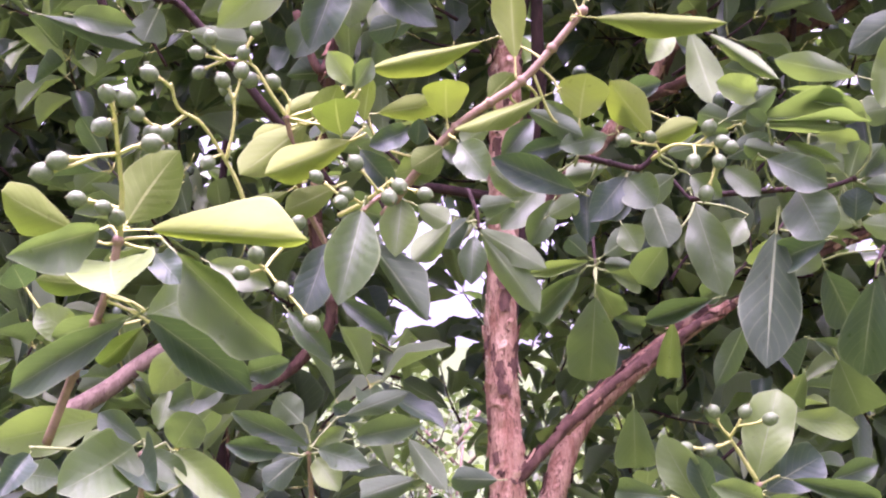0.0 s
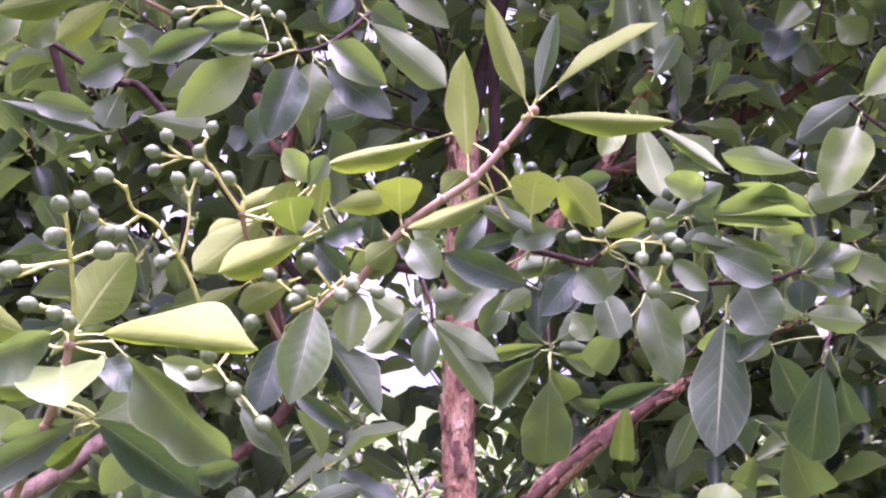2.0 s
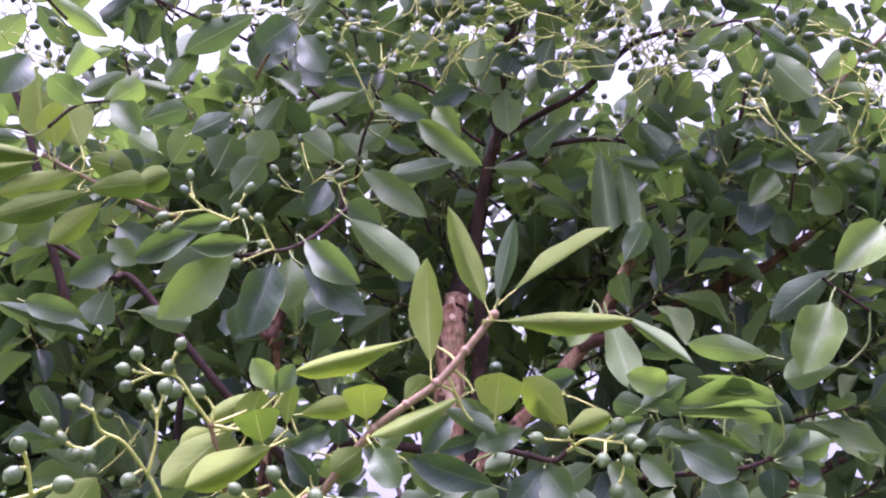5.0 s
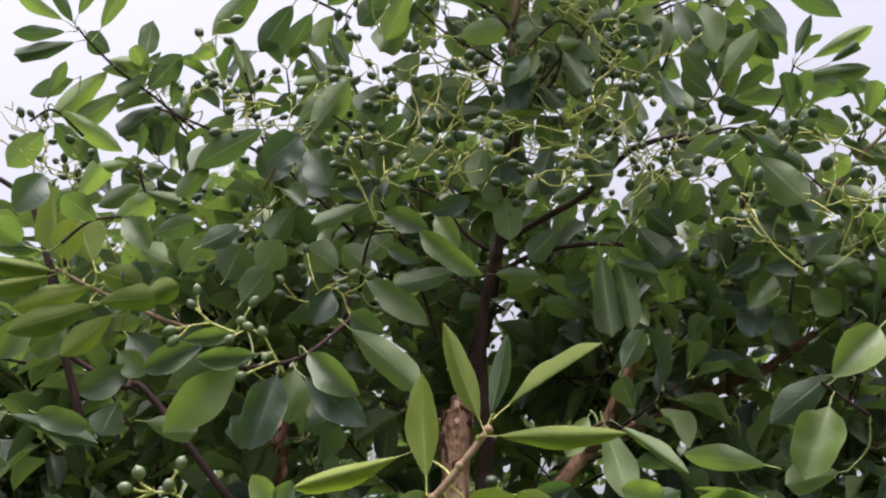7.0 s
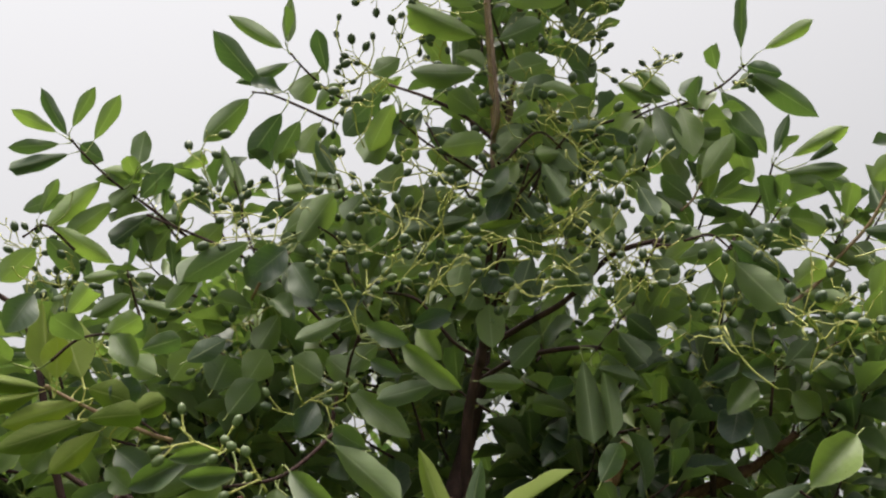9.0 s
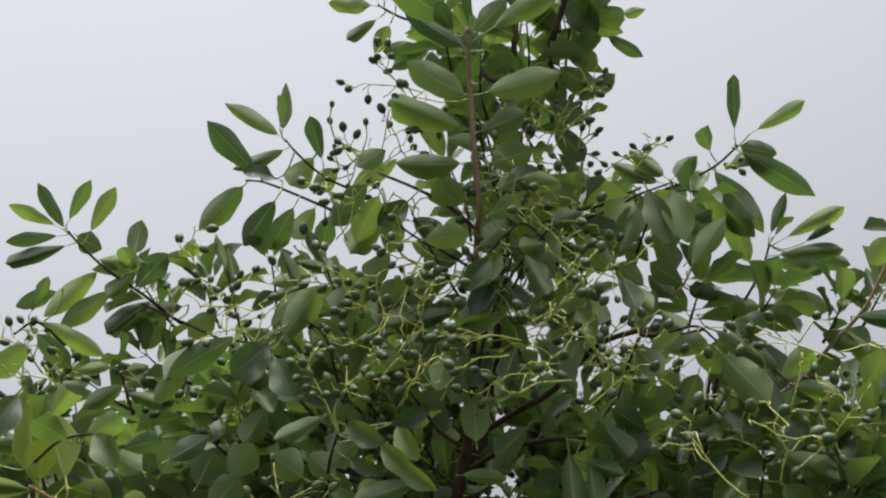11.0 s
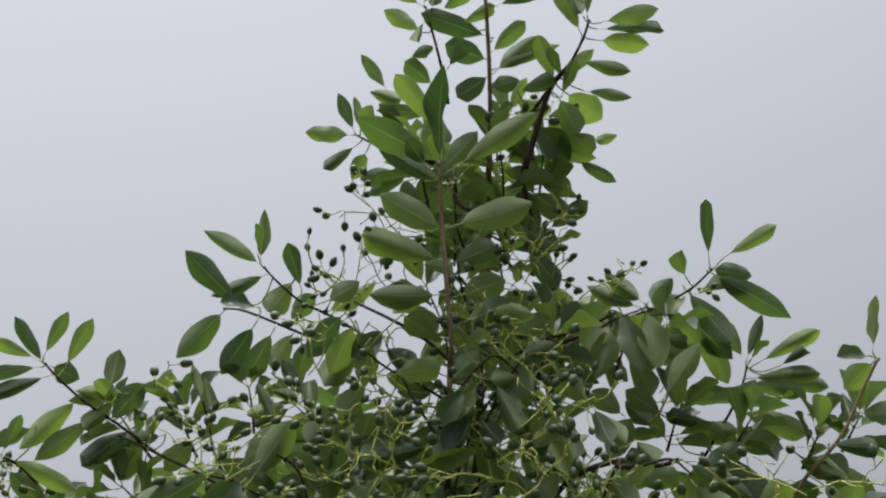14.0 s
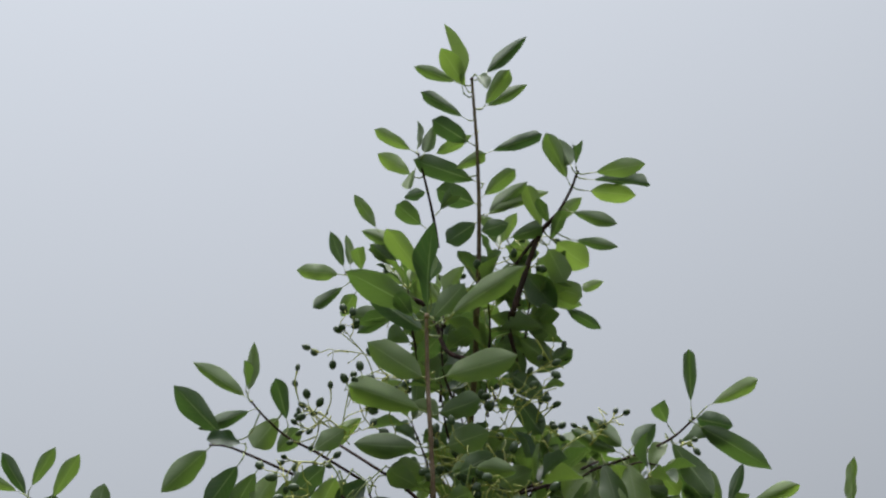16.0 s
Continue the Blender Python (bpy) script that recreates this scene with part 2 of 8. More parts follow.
def blade_arrays(stations, strips, bend, fold, ripple, low, high, seed, petiole=False):
    """A leaf blade, 1 long along x and 1 wide along y, its top towards +z: a closed lens-thin shell. Gives vertices, faces, slots, corners' uv."""
    rng = random.Random(seed)
    phase, twist = rng.uniform(0, 6.28), rng.uniform(-0.42, 0.42)
    sickle, cup = rng.uniform(-0.13, 0.13), rng.uniform(0.0, 0.42)
    lop, beat = rng.uniform(-0.14, 0.2), rng.uniform(8.0, 13.0)
    verts, uvs = [], []
    x = z = 0.0
    for layer in (0, 1):
        x = z = 0.0
        for i in range(stations + 1):
            t = i / stations
            ang = -bend * t
            if i:
                x += math.cos(-bend * (t - 0.5 / stations)) / stations
                z += math.sin(-bend * (t - 0.5 / stations)) / stations
            peak = low / (low + high)
            half = 0.5 * (t ** low * (1 - t) ** high) / (peak ** low * (1 - peak) ** high)
            half *= 1 + 0.06 * math.sin(11 * t + phase)
            # the blade draws in to a short drawn-out tip
            half *= 1 - 0.32 * max(0.0, min(1.0, (t - 0.80) / 0.16)) ** 2
            half = max(half, 0.006)
            for k in range(strips + 1):
                y = 2 * k / strips - 1
                edge = (1.7 * ripple * math.sin(t * beat + phase + (1.9 if y > 0 else 0)) * y * y + lop * 0.22 * max(0.0, y) ** 1.5) * math.sin(math.pi * t)
                h = fold * (math.sqrt(y * y + 0.04) - 0.2) * half * 2 + edge + cup * (y * half * 2) ** 2 - (0.003 if layer and 0 < k < strips and 0 < i < stations else 0)
                tw = twist * t
                h = h * 0.55 if not layer or k in (0, strips) else (h + 0.003) * 0.55 - 0.003
                yy, hh = y * half * math.cos(tw) + sickle * t * (1 - t), h + 0.42 * y * half * math.sin(tw)
                verts.append((x - hh * math.sin(ang), yy, z + hh * math.cos(ang)))
                uvs.append((t, 0.5 + y * 0.5))
    # turn and stretch it so that the tip lies at (1, 0, 0)
    turn, chord = math.atan2(z, x), math.hypot(x, z)
    verts = [((p[0] * math.cos(turn) + p[2] * math.sin(turn)) / chord, p[1], (p[2] * math.cos(turn) - p[0] * math.sin(turn)) / chord) for p in verts]
    row, size = strips + 1, (stations + 1) * (strips + 1)

    def bottom(i, k):
        return size + i * row + k

    faces, slots = [], []
    for i in range(stations):
        for k in range(strips):
            a = i * row + k
            faces.append((a, a + row, a + row + 1, a + 1))
            slots.append(0)
            faces.append((bottom(i, k), bottom(i, k + 1), bottom(i + 1, k + 1), bottom(i + 1, k)))
            slots.append(1)
    if petiole:
        sag, start = rng.uniform(-0.05, 0.06), len(verts)
        for i in range(5):
            u = i / 4
            for k in range(6):
                a = 2 * math.pi * k / 6
                verts.append((0.03 - 0.2 * u, (0.021 + 0.004 * u) * math.cos(a) + sag * 0.5 * u * u, (0.009 + 0.002 * u) * math.sin(a) - 0.004 - abs(sag) * u * u))
                uvs.append((0.0, 0.5))
        for i in range(4):
            for k in range(6):
                a, b = start + i * 6 + k, start + i * 6 + (k + 1) % 6
                faces.append((a, b, b + 6, a + 6))
                slots.append(2)
    return verts, faces, slots, uvs


def blade_mesh(name, arrays, materials):
    verts, faces, slots, uvs = arrays
    me = bpy.data.meshes.new(name)
    me.from_pydata(verts, [], faces)
    layer = me.uv_layers.new(name="blade")
    layer.data.foreach_set("uv", [c for f in faces for v in f for c in uvs[v]])
    me.polygons.foreach_set("material_index", slots)
    me.polygons.foreach_set("use_smooth", [True] * len(faces))
    for m in materials:
        me.materials.append(m)
    me.update()
    return me


def blade_matrix(base, tip, width, roll):
    """The pose of a blade from base to tip; at roll 0 its top looks up as far as it can."""
    base, tip = Vector(base), Vector(tip)
    a = tip - base
    length = a.length
    a.normalize()
    up = Vector((0, 0, 1)) - a * a.z
    if up.length < 0.05:
        up = Vector((0, -1, 0)) - a * a.y * -1
    up.normalize()
    n = Matrix.Rotation(radians(roll), 3, a) @ up
    y = n.cross(a)
    m = Matrix((a * length, y * width, n * length)).transposed().to_4x4()
    m.translation = base
    return m


SHAPES = [(0.28, 0.10, 0.04, 0.90, 0.72), (0.42, 0.15, 0.045, 0.92, 0.64), (0.12, 0.2, 0.035, 0.86, 0.78), (0.58, 0.10, 0.055, 0.86, 0.54), (-0.2, 0.16, 0.035, 0.90, 0.72), (0.34, 0.08, 0.075, 0.88, 0.64), (0.26, 0.26, 0.04, 0.84, 0.70)]
BLADES = [blade_mesh("leaf", blade_arrays(16, 6, *s, k, True), (leaf_top, leaf_under, petiole_skin)) for k, s in enumerate(SHAPES * 3)]
YOUNG_BLADES = [blade_mesh("young_leaf", blade_arrays(16, 6, s[0] * 0.45, s[1], s[2] * 0.6, *s[3:], k + 40, True), (young_top, young_under, stalk_skin)) for k, s in enumerate(SHAPES * 2)]


def drupe_mesh(name, materials):
    verts, faces, slots = [], [], []
    rings, sides = 8, 10
    for i in range(rings + 1):
        t = math.pi * i / rings
        r = 0.5 * math.sin(t) ** 0.92 * (1.0 if i < rings else 0)
        zz = -0.59 * math.cos(t)
        if i == rings - 1:
            r, zz = 0.07, 0.60
        if i == rings:
            r, zz = 0.03, 0.68
        if i == 0:
            r, zz = 0.10, -0.59
        verts += [(r * math.cos(2 * math.pi * k / sides), r * math.sin(2 * math.pi * k / sides), zz) for k in range(sides)]
    for i in range(rings):
        for k in range(sides):
            a, b = i * sides + k, i * sides + (k + 1) % sides
            faces.append((a, b, b + sides, a + sides))
            slots.append(1 if i == rings - 1 else 0)
    faces += [tuple(range(rings * sides, (rings + 1) * sides)), tuple(reversed(range(sides)))]
    slots += [1, 1]
    me = bpy.data.meshes.new(name)
    me.from_pydata(verts, [], faces)
    me.polygons.foreach_set("material_index", slots)
    me.polygons.foreach_set("use_smooth", [True] * len(faces))
    for m in materials:
        me.materials.append(m)
    me.update()
    return me


DRUPES = [drupe_mesh("drupe", (drupe_skin, drupe_tip_skin)), drupe_mesh("dusky_drupe", (dusky_drupe_skin, drupe_tip_skin))]

tree = tagged(new("fringe_tree"), "broadleaf tree with glossy green leaves, drupes and flaking red-brown bark", "tree")
TINT = random.Random(5)


def limb(name, points, r0, r1, material, label="", sides=12, steps=7, rough=0.0):
    t = Tubes()
    line = soft_curve(points, steps)
    t.tube(line, lambda s: r0 + (r1 - r0) * s, sides, 0, 0, rough)
    ob = part(name, t.mesh(name), (material,), tree, label)
    if material is bark or material is flake_dark:
        flaking(ob, points, r0, r1, 330 if name == "trunk" else 130, 1.3, len(bpy.data.objects), 0.014 if name == "trunk" else 0.010)
    return ob


def flake_mesh(seed, material):
    """A curled plate of loose bark: thicker in the middle, lifted at one end, its outline torn."""
    r = random.Random(seed)
    verts, faces = [], []
    rows, cols = 4, 3
    for layer in (0, 1):
        for i in range(rows + 1):
            for k in range(cols + 1):
                u, w = k / cols - 0.5, i / rows - 0.5
                torn = 1 + (r.uniform(-0.28, 0.18) if i in (0, rows) or k in (0, cols) else 0)
                lift = 0.5 * max(0, w + 0.1) ** 1.6 + 0.09 - 0.22 * u * u + r.uniform(-0.02, 0.02)
                verts.append((lift - (0.055 if layer else 0), u * torn, w * torn * 2.6))
    n = (rows + 1) * (cols + 1)
    for i in range(rows):
        for k in range(cols):
            a = i * (cols + 1) + k
            faces += [(a, a + 1, a + cols + 2, a + cols + 1), (n + a, n + a + cols + 1, n + a + cols + 2, n + a + 1)]
    edge = [k for k in range(cols)] + [cols + i * (cols + 1) for i in range(rows)] + [n - 1 - k for k in range(cols)] + [(rows - i) * (cols + 1) for i in range(rows)]
    for a, b in zip(edge, edge[1:] + edge[:1]):
        faces.append((a, n + a, n + b, b))
    me = bpy.data.meshes.new("bark_flake")
    me.from_pydata(verts, [], faces)
    me.materials.append(material)
    me.update()
    return me


FLAKES = [flake_mesh(60 + k, m) for k, m in enumerate((bark, flake_pale, bark, flake_dark, flake_pale))]


def flaking(ob, points, r0, r1, per_metre, low, seed, size=0.013):
    """Loose plates of bark on a stem, above the height low."""
    r = random.Random(seed)
    line = soft_curve(points, 14)
    gone = [0.0]
    for a, b in zip(line, line[1:]):
        gone.append(gone[-1] + (b - a).length)
    for k in range(int(gone[-1] * per_metre)):
        at = r.uniform(0.01, 0.99) * gone[-1]
        i = max(n for n in range(len(line) - 1) if gone[n] <= at)
        p = line[i].lerp(line[i + 1], (at - gone[i]) / max(gone[i + 1] - gone[i], 1e-6))
        if p.z < low:
            continue
        d = (line[i + 1] - line[i]).normalized()
        rad = r0 + (r1 - r0) * at / gone[-1]
        side = d.orthogonal().normalized()
        w = Matrix.Rotation(r.uniform(0, 6.283), 3, d) @ side
        y = d.cross(w)
        lean = Matrix.Rotation(r.gauss(0, 0.16), 3, w)
        sz = size * r.uniform(0.5, 1.25)
        m = Matrix((w * sz, (lean @ y) * sz * r.uniform(0.55, 1.1), (lean @ d) * sz * r.uniform(0.6, 1.3) * r.choice((1, 1, -1)))).transposed().to_4x4()
        m.translation = p + w * (rad + 0.0002)
        f = new("bark_flake", FLAKES[r.choice((0, 1, 2, 3, 3, 4, 3) if per_metre > 200 else (3, 3, 3, 0, 3, 2))])
        f.parent = ob
        f.matrix_basis = m


class Shoot:
    """A leafy twig: its stem, its petioles and its leaves."""

    def __init__(self, points, r0=0.0022, r1=0.0014, young=False, skin=None):
        self.line = soft_curve(points, 6)
        self.t = Tubes()
        n = len(self.line)
        self.t.tube(self.line, lambda s: r0 + (r1 - r0) * s, 7, 0)
        for k in range(6, n, 6):
            p = self.line[k]
            d = (self.line[k] - self.line[k - 1]).normalized() * r1 * 1.6
            self.t.tube([p - d, p, p + d * 0.8], [r1 * 0.9, r1 * 1.6, r1 * 0.8], 7, 0)
        self.young = young
        self.ob = part("twig", bpy.data.meshes.new("twig"), (skin or twig_skin, stalk_skin if young else petiole_skin), tree)

    def leaf(self, base, tip, width, roll=0, shape=0):
        base, tip = Vector(base), Vector(tip)
        end = base + (base - tip) * 0.155
        stem = min(self.line, key=lambda p: (p - end).length)
        far = (stem - end).length
        if 0.004 < far < 0.075:
            sag = stem.lerp(end, 0.5) + Vector((0, 0, -0.10 * far)) + (base - tip).normalized() * 0.18 * far
            self.t.tube(soft_curve([stem, sag, end, end.lerp(base, 0.15)], 4), lambda s: 0.0013 - 0.0003 * s, 5, 1)
        meshes = YOUNG_BLADES if self.young and shape < 10 else BLADES
        ob = new("leaf", meshes[(shape % 10 + 7 * TINT.randrange(3)) % len(meshes)])
        ob.parent = self.ob
        ob.matrix_basis = blade_matrix(base, tip, width, roll)
        return ob

    def done(self):
        old, me = self.ob.data, self.t.mesh("twig")
        for m in old.materials:
            me.materials.append(m)
        self.ob.data = me
        bpy.data.meshes.remove(old)


def cluster(foot, spine, drupes, size=0.0125, dusky=0, stalk=0.0014):
    """A panicle of drupes: a forked yellow-green stalk from foot along spine, and a pedicel to each drupe."""
    t = Tubes()
    line = soft_curve([foot, *spine], 5)
    t.tube(line, lambda s: stalk * (1.3 - 0.55 * s), 6)
    ends = []
    # each pedicel forks off the nearest stalk that stands already, and swells under the fruit
    forks = list(line)
    for d in sorted((Vector(d) for d in drupes), key=lambda d: min((p - d).length for p in line)):
        near = min(range(len(forks)), key=lambda i: (forks[i] - d).length - (0.006 if i < len(line) else 0.0))
        root = forks[max(near - 1, 0)]
        pull = forks[near] - root
        gap = (d - root).length
        mid = root.lerp(d, 0.45) + pull * 0.4 + Vector((TINT.uniform(-0.1, 0.1), TINT.uniform(-0.1, 0.1), -0.04)) * gap
        way = (d - mid).normalized()
        end = d - way * size * 0.6
        arm = soft_curve([root, mid, end], 4)
        t.tube(arm, [stalk * 0.95] * 3 + [stalk * 0.8] * 4 + [stalk * 0.95, stalk * 1.6], 5)
        forks += arm[2:6]
        ends.append((d, way))
    ob = part("panicle", t.mesh("panicle"), (stalk_skin,), tree, "cluster of unripe drupes on yellow-green stalks")
    for d, way in ends:
        f = new("drupe", DRUPES[1 if dusky and TINT.random() < dusky * 1.6 else 0])
        f.parent = ob
        s = size * TINT.uniform(0.86, 1.1)
        m = way.to_track_quat("Z", "Y").to_matrix().to_4x4() @ Matrix.Diagonal((s * (0.88 if dusky else 1), s * (0.88 if dusky else 1), s * (1.06 if dusky else 0.95), 1))
        m.translation = d
        f.matrix_basis = m
    return ob


class Mass:
    """Leaves past counting, and their twigs and drupes, gathered into joined meshes."""

    def __init__(self, seed, fine=True):
        self.rng, self.fine = random.Random(seed), fine
        self.mats, self.kinds = [], []
        self.t = Tubes()
        self.f = Tubes()

    def spray(self, p0, p1, pairs=4, size=0.085, fruit=0, spread=1.0):
        """A twig from p0 to p1 with opposite pairs of leaves, a tuft at its end, and loose fruit."""
        r = self.rng
        p0, p1 = Vector(p0), Vector(p1)
        d = (p1 - p0)
        mid = p0.lerp(p1, 0.5) + Vector((r.uniform(-1, 1), r.uniform(-1, 1), r.uniform(-1, 0.2))) * d.length * 0.09
        line = soft_curve([p0, mid, p1], 4)
        self.t.tube(line if self.fine else [p0, mid, p1], lambda s: 0.0026 - 0.0014 * s, 5 if self.fine else 3, 0)
        side = d.normalized().orthogonal().normalized()
        for j in range(pairs + 1):
            s = 0.25 + 0.75 * j / pairs
            p = line[min(int(s * 8), 8)]
            ax = (line[min(int(s * 8), 8)] - line[max(int(s * 8) - 2, 0)]).normalized()
            turn = Matrix.Rotation(radians(90 * j + r.uniform(-25, 25)), 3, ax)
            for sign in (-1, 1) + ((-0.5, 0.5) if j == pairs else ()):
                out = turn @ side * sign
                if abs(sign) < 1:
                    out = (Matrix.Rotation(radians(90), 3, ax) @ turn @ side) * 2 * sign
                up = r.uniform(0.25, 0.9) if j < pairs else r.uniform(0.7, 1.6)
                way = (out.normalized() * spread + ax * up + Vector((0, 0, r.uniform(-0.75, 0.25)))).normalized()
                length = size * r.uniform(0.7, 1.15)
                base = p + way * 0.013
                tip = base + way * length
                if self.fine:
                    self.t.tube([p, base], [0.0010, 0.0008], 4, 1)
                self.mats.append(blade_matrix(base, tip, length * r.uniform(0.38, 0.5), r.gauss(0, 32)))
                self.kinds.append(r.randrange(14))
        for j in range(fruit):
            p = line[int(r.uniform(0.5, 1) * 8)]
            way = (d.normalized() * 0.6 + Vector((r.uniform(-1, 1), r.uniform(-1, 0.6), r.uniform(-0.1, 0.9)))).normalized()
            self.panicle(p, way, r.uniform(0.06, 0.11))

    def panicle(self, p, way, length):
        """A forked stalk with a drupe at the end of each pedicel."""
        r = self.rng
        end = p + way * length
        mid = p.lerp(end, 0.5) + Vector((r.uniform(-1, 1), r.uniform(-1, 1), 0.6)) * 0.012
        self.t.tube(soft_curve([p, p.lerp(mid, 0.5) + Vector((r.uniform(-1, 1), r.uniform(-1, 1), 0)) * 0.006, mid, end + Vector((r.uniform(-1, 1), r.uniform(-1, 1), r.uniform(-1, 1))) * 0.006, end], 2), lambda s: 0.0011 - 0.0003 * s, 5, 1)
        for k in range(r.choice((3, 3, 4))):
            q = (p.lerp(mid, 0.7), mid, mid.lerp(end, 0.5), end)[k + 1 if k < 3 else 3]
            arm = (way + Vector((r.uniform(-1, 1), r.uniform(-1, 1), r.uniform(-0.8, 0.8))) * 1.1).normalized()
            a = q + arm * r.uniform(0.018, 0.038)
            self.t.tube([q, q.lerp(a, 0.5) + Vector((r.uniform(-1, 1), r.uniform(-1, 1), r.uniform(-1, 1))) * 0.005, a], [0.0009, 0.0008, 0.0008], 4, 1)
            for n in range(r.choice((1, 1, 2))):
                bare = r.random() < 0.45
                out = (arm + Vector((r.uniform(-1, 1), r.uniform(-1, 1), r.uniform(-1, 1)))).normalized()
                f = a + out * r.uniform(0.010, 0.018)
                self.t.tube([a, a.lerp(f, 0.5), f], [0.0007, 0.0007, 0.0012], 4, 1)
                s = r.uniform(1.05, 1.3)
                if bare:
                    continue
                self.f.tube([f + out * (e + 1) * 0.0070 * s for e in (-1, -0.75, -0.2, 0.35, 0.8, 1.05)], [0.0015 * s, 0.0038 * s, 0.0052 * s, 0.0049 * s, 0.0028 * s, 0.0006], 8, 0)

    def build(self, parent, materials, skins, stations=6, strips=4):
        kinds = [blade_arrays(stations, strips, *SHAPES[k % 7], 30 + k) for k in range(14)]
        verts, faces, slots, uvs, total = [], [], [], [], 0
        for m, k in zip(self.mats, self.kinds):
            v, f, s, u = kinds[k]
            a = np.array(m)
            w = np.array(v) @ a[:3, :3].T + a[:3, 3]
            verts.append(w)
            faces.append(np.array(f) + total)
            slots += s
            uvs.append(np.array(u)[np.array(f).ravel()])
            total += len(v)
        me = bpy.data.meshes.new("foliage")
        me.from_pydata(np.concatenate(verts).tolist(), [], np.concatenate(faces).tolist())
        layer = me.uv_layers.new(name="blade")
        layer.data.foreach_set("uv", np.concatenate(uvs).ravel())
        me.polygons.foreach_set("material_index", slots)
        me.polygons.foreach_set("use_smooth", [True] * len(slots))
        me.update()
        tagged(part("foliage", me, materials, parent), kind="stuff")
        tagged(part("twigwork", self.t.mesh("twigwork"), skins, parent), kind="stuff")
        if self.f.verts:
            tagged(part("fruit_scatter", self.f.mesh("fruit_scatter"), (dusky_drupe_skin,), parent), kind="stuff")


# ---- ground ----
def ground_mesh():
    bm = bmesh.new()
    bmesh.ops.create_grid(bm, x_segments=60, y_segments=60, size=1)
    for v in bm.verts:
        r = max(abs(v.co.x), abs(v.co.y))
        s = (4 + 900 * r ** 5) * 1.0
        v.co.x, v.co.y = v.co.x * s, v.co.y * s
        v.co.z = 0.05 * noise.noise(v.co * 0.35) * min(1, r * 3)
    me = bpy.data.meshes.new("ground")
    bm.to_mesh(me)
    bm.free()
    me.materials.append(grass)
    for p in me.polygons:
        p.use_smooth = True
    return me


tagged(new("ground", ground_mesh()), "green lawn under the trees", "ground", kind="structure")

# ---- the tree ----
limb("trunk", [(0.105, 1.291, -0.06), (0.1, 1.291, 0.5), (0.085, 1.291, 1.2), (0.081, 1.317, 1.383), (0.075, 1.336, 1.489), (0.074, 1.348, 1.586), (0.076, 1.36, 1.771), (0.079, 1.371, 1.912), (0.077, 1.411, 1.892), (0.086, 1.451, 1.955)], .024, .0165, bark, "flaking red-brown trunk", 20, 16, 0.13)
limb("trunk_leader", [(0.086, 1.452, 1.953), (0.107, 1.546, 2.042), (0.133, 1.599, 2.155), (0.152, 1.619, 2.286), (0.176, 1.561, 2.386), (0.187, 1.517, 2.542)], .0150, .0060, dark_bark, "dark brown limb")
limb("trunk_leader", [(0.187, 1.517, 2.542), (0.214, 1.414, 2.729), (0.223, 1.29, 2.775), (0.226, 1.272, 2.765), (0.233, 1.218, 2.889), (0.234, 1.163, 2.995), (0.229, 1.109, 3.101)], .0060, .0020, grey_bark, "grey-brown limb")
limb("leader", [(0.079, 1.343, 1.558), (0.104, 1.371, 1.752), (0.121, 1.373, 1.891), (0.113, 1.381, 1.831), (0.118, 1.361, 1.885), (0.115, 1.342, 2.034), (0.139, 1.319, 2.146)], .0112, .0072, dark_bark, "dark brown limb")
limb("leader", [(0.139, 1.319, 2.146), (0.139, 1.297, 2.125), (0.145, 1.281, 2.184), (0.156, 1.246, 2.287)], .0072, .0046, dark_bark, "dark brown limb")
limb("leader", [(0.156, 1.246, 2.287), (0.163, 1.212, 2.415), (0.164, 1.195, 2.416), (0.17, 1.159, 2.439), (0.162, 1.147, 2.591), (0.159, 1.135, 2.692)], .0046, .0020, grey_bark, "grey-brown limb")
limb("limb", [(0.085, 1.307, 1.383), (0.139, 1.318, 1.44), (0.202, 1.334, 1.498), (0.283, 1.371, 1.554), (0.385, 1.407, 1.613), (0.49, 1.412, 1.674), (0.604, 1.416, 1.728)], .0068, .0055, flake_dark, "dark red-brown peeling limb", 20, 16, 0.13)
limb("limb", [(0.128, 1.373, 1.308), (0.166, 1.405, 1.43), (0.22, 1.422, 1.494), (0.351, 1.478, 1.589), (0.488, 1.519, 1.667)], .0165, .012, bark, "red-brown peeling limb", 20, 16, 0.13)
limb("limb", [(0.08, 1.391, 1.688), (0.166, 1.474, 1.775), (0.248, 1.507, 1.869), (0.283, 1.502, 1.909), (0.317, 1.49, 1.971), (0.348, 1.485, 2.035), (0.342, 1.484, 2.042)], .0115, .0085, bark, "red-brown peeling limb", 20, 16, 0.13)
limb("limb", [(0.263, 1.499, 1.892), (0.323, 1.482, 1.913), (0.409, 1.452, 1.95), (0.499, 1.422, 1.989), (0.503, 1.42, 1.985), (0.581, 1.405, 2.038)], .008, .005, flake_dark, "dark red-brown peeling limb", 20, 16, 0.13)
limb("limb", [(0.081, 1.299, 1.23), (-0.054, 1.391, 1.267), (-0.187, 1.429, 1.315), (-0.272, 1.41, 1.352), (-0.278, 1.398, 1.439), (-0.28, 1.391, 1.489)], .013, .009, bark, "red-brown peeling limb", 20, 16, 0.13)
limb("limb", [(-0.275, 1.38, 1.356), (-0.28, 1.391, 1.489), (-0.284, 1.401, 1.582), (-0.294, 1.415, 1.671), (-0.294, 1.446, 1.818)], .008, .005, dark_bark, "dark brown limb")
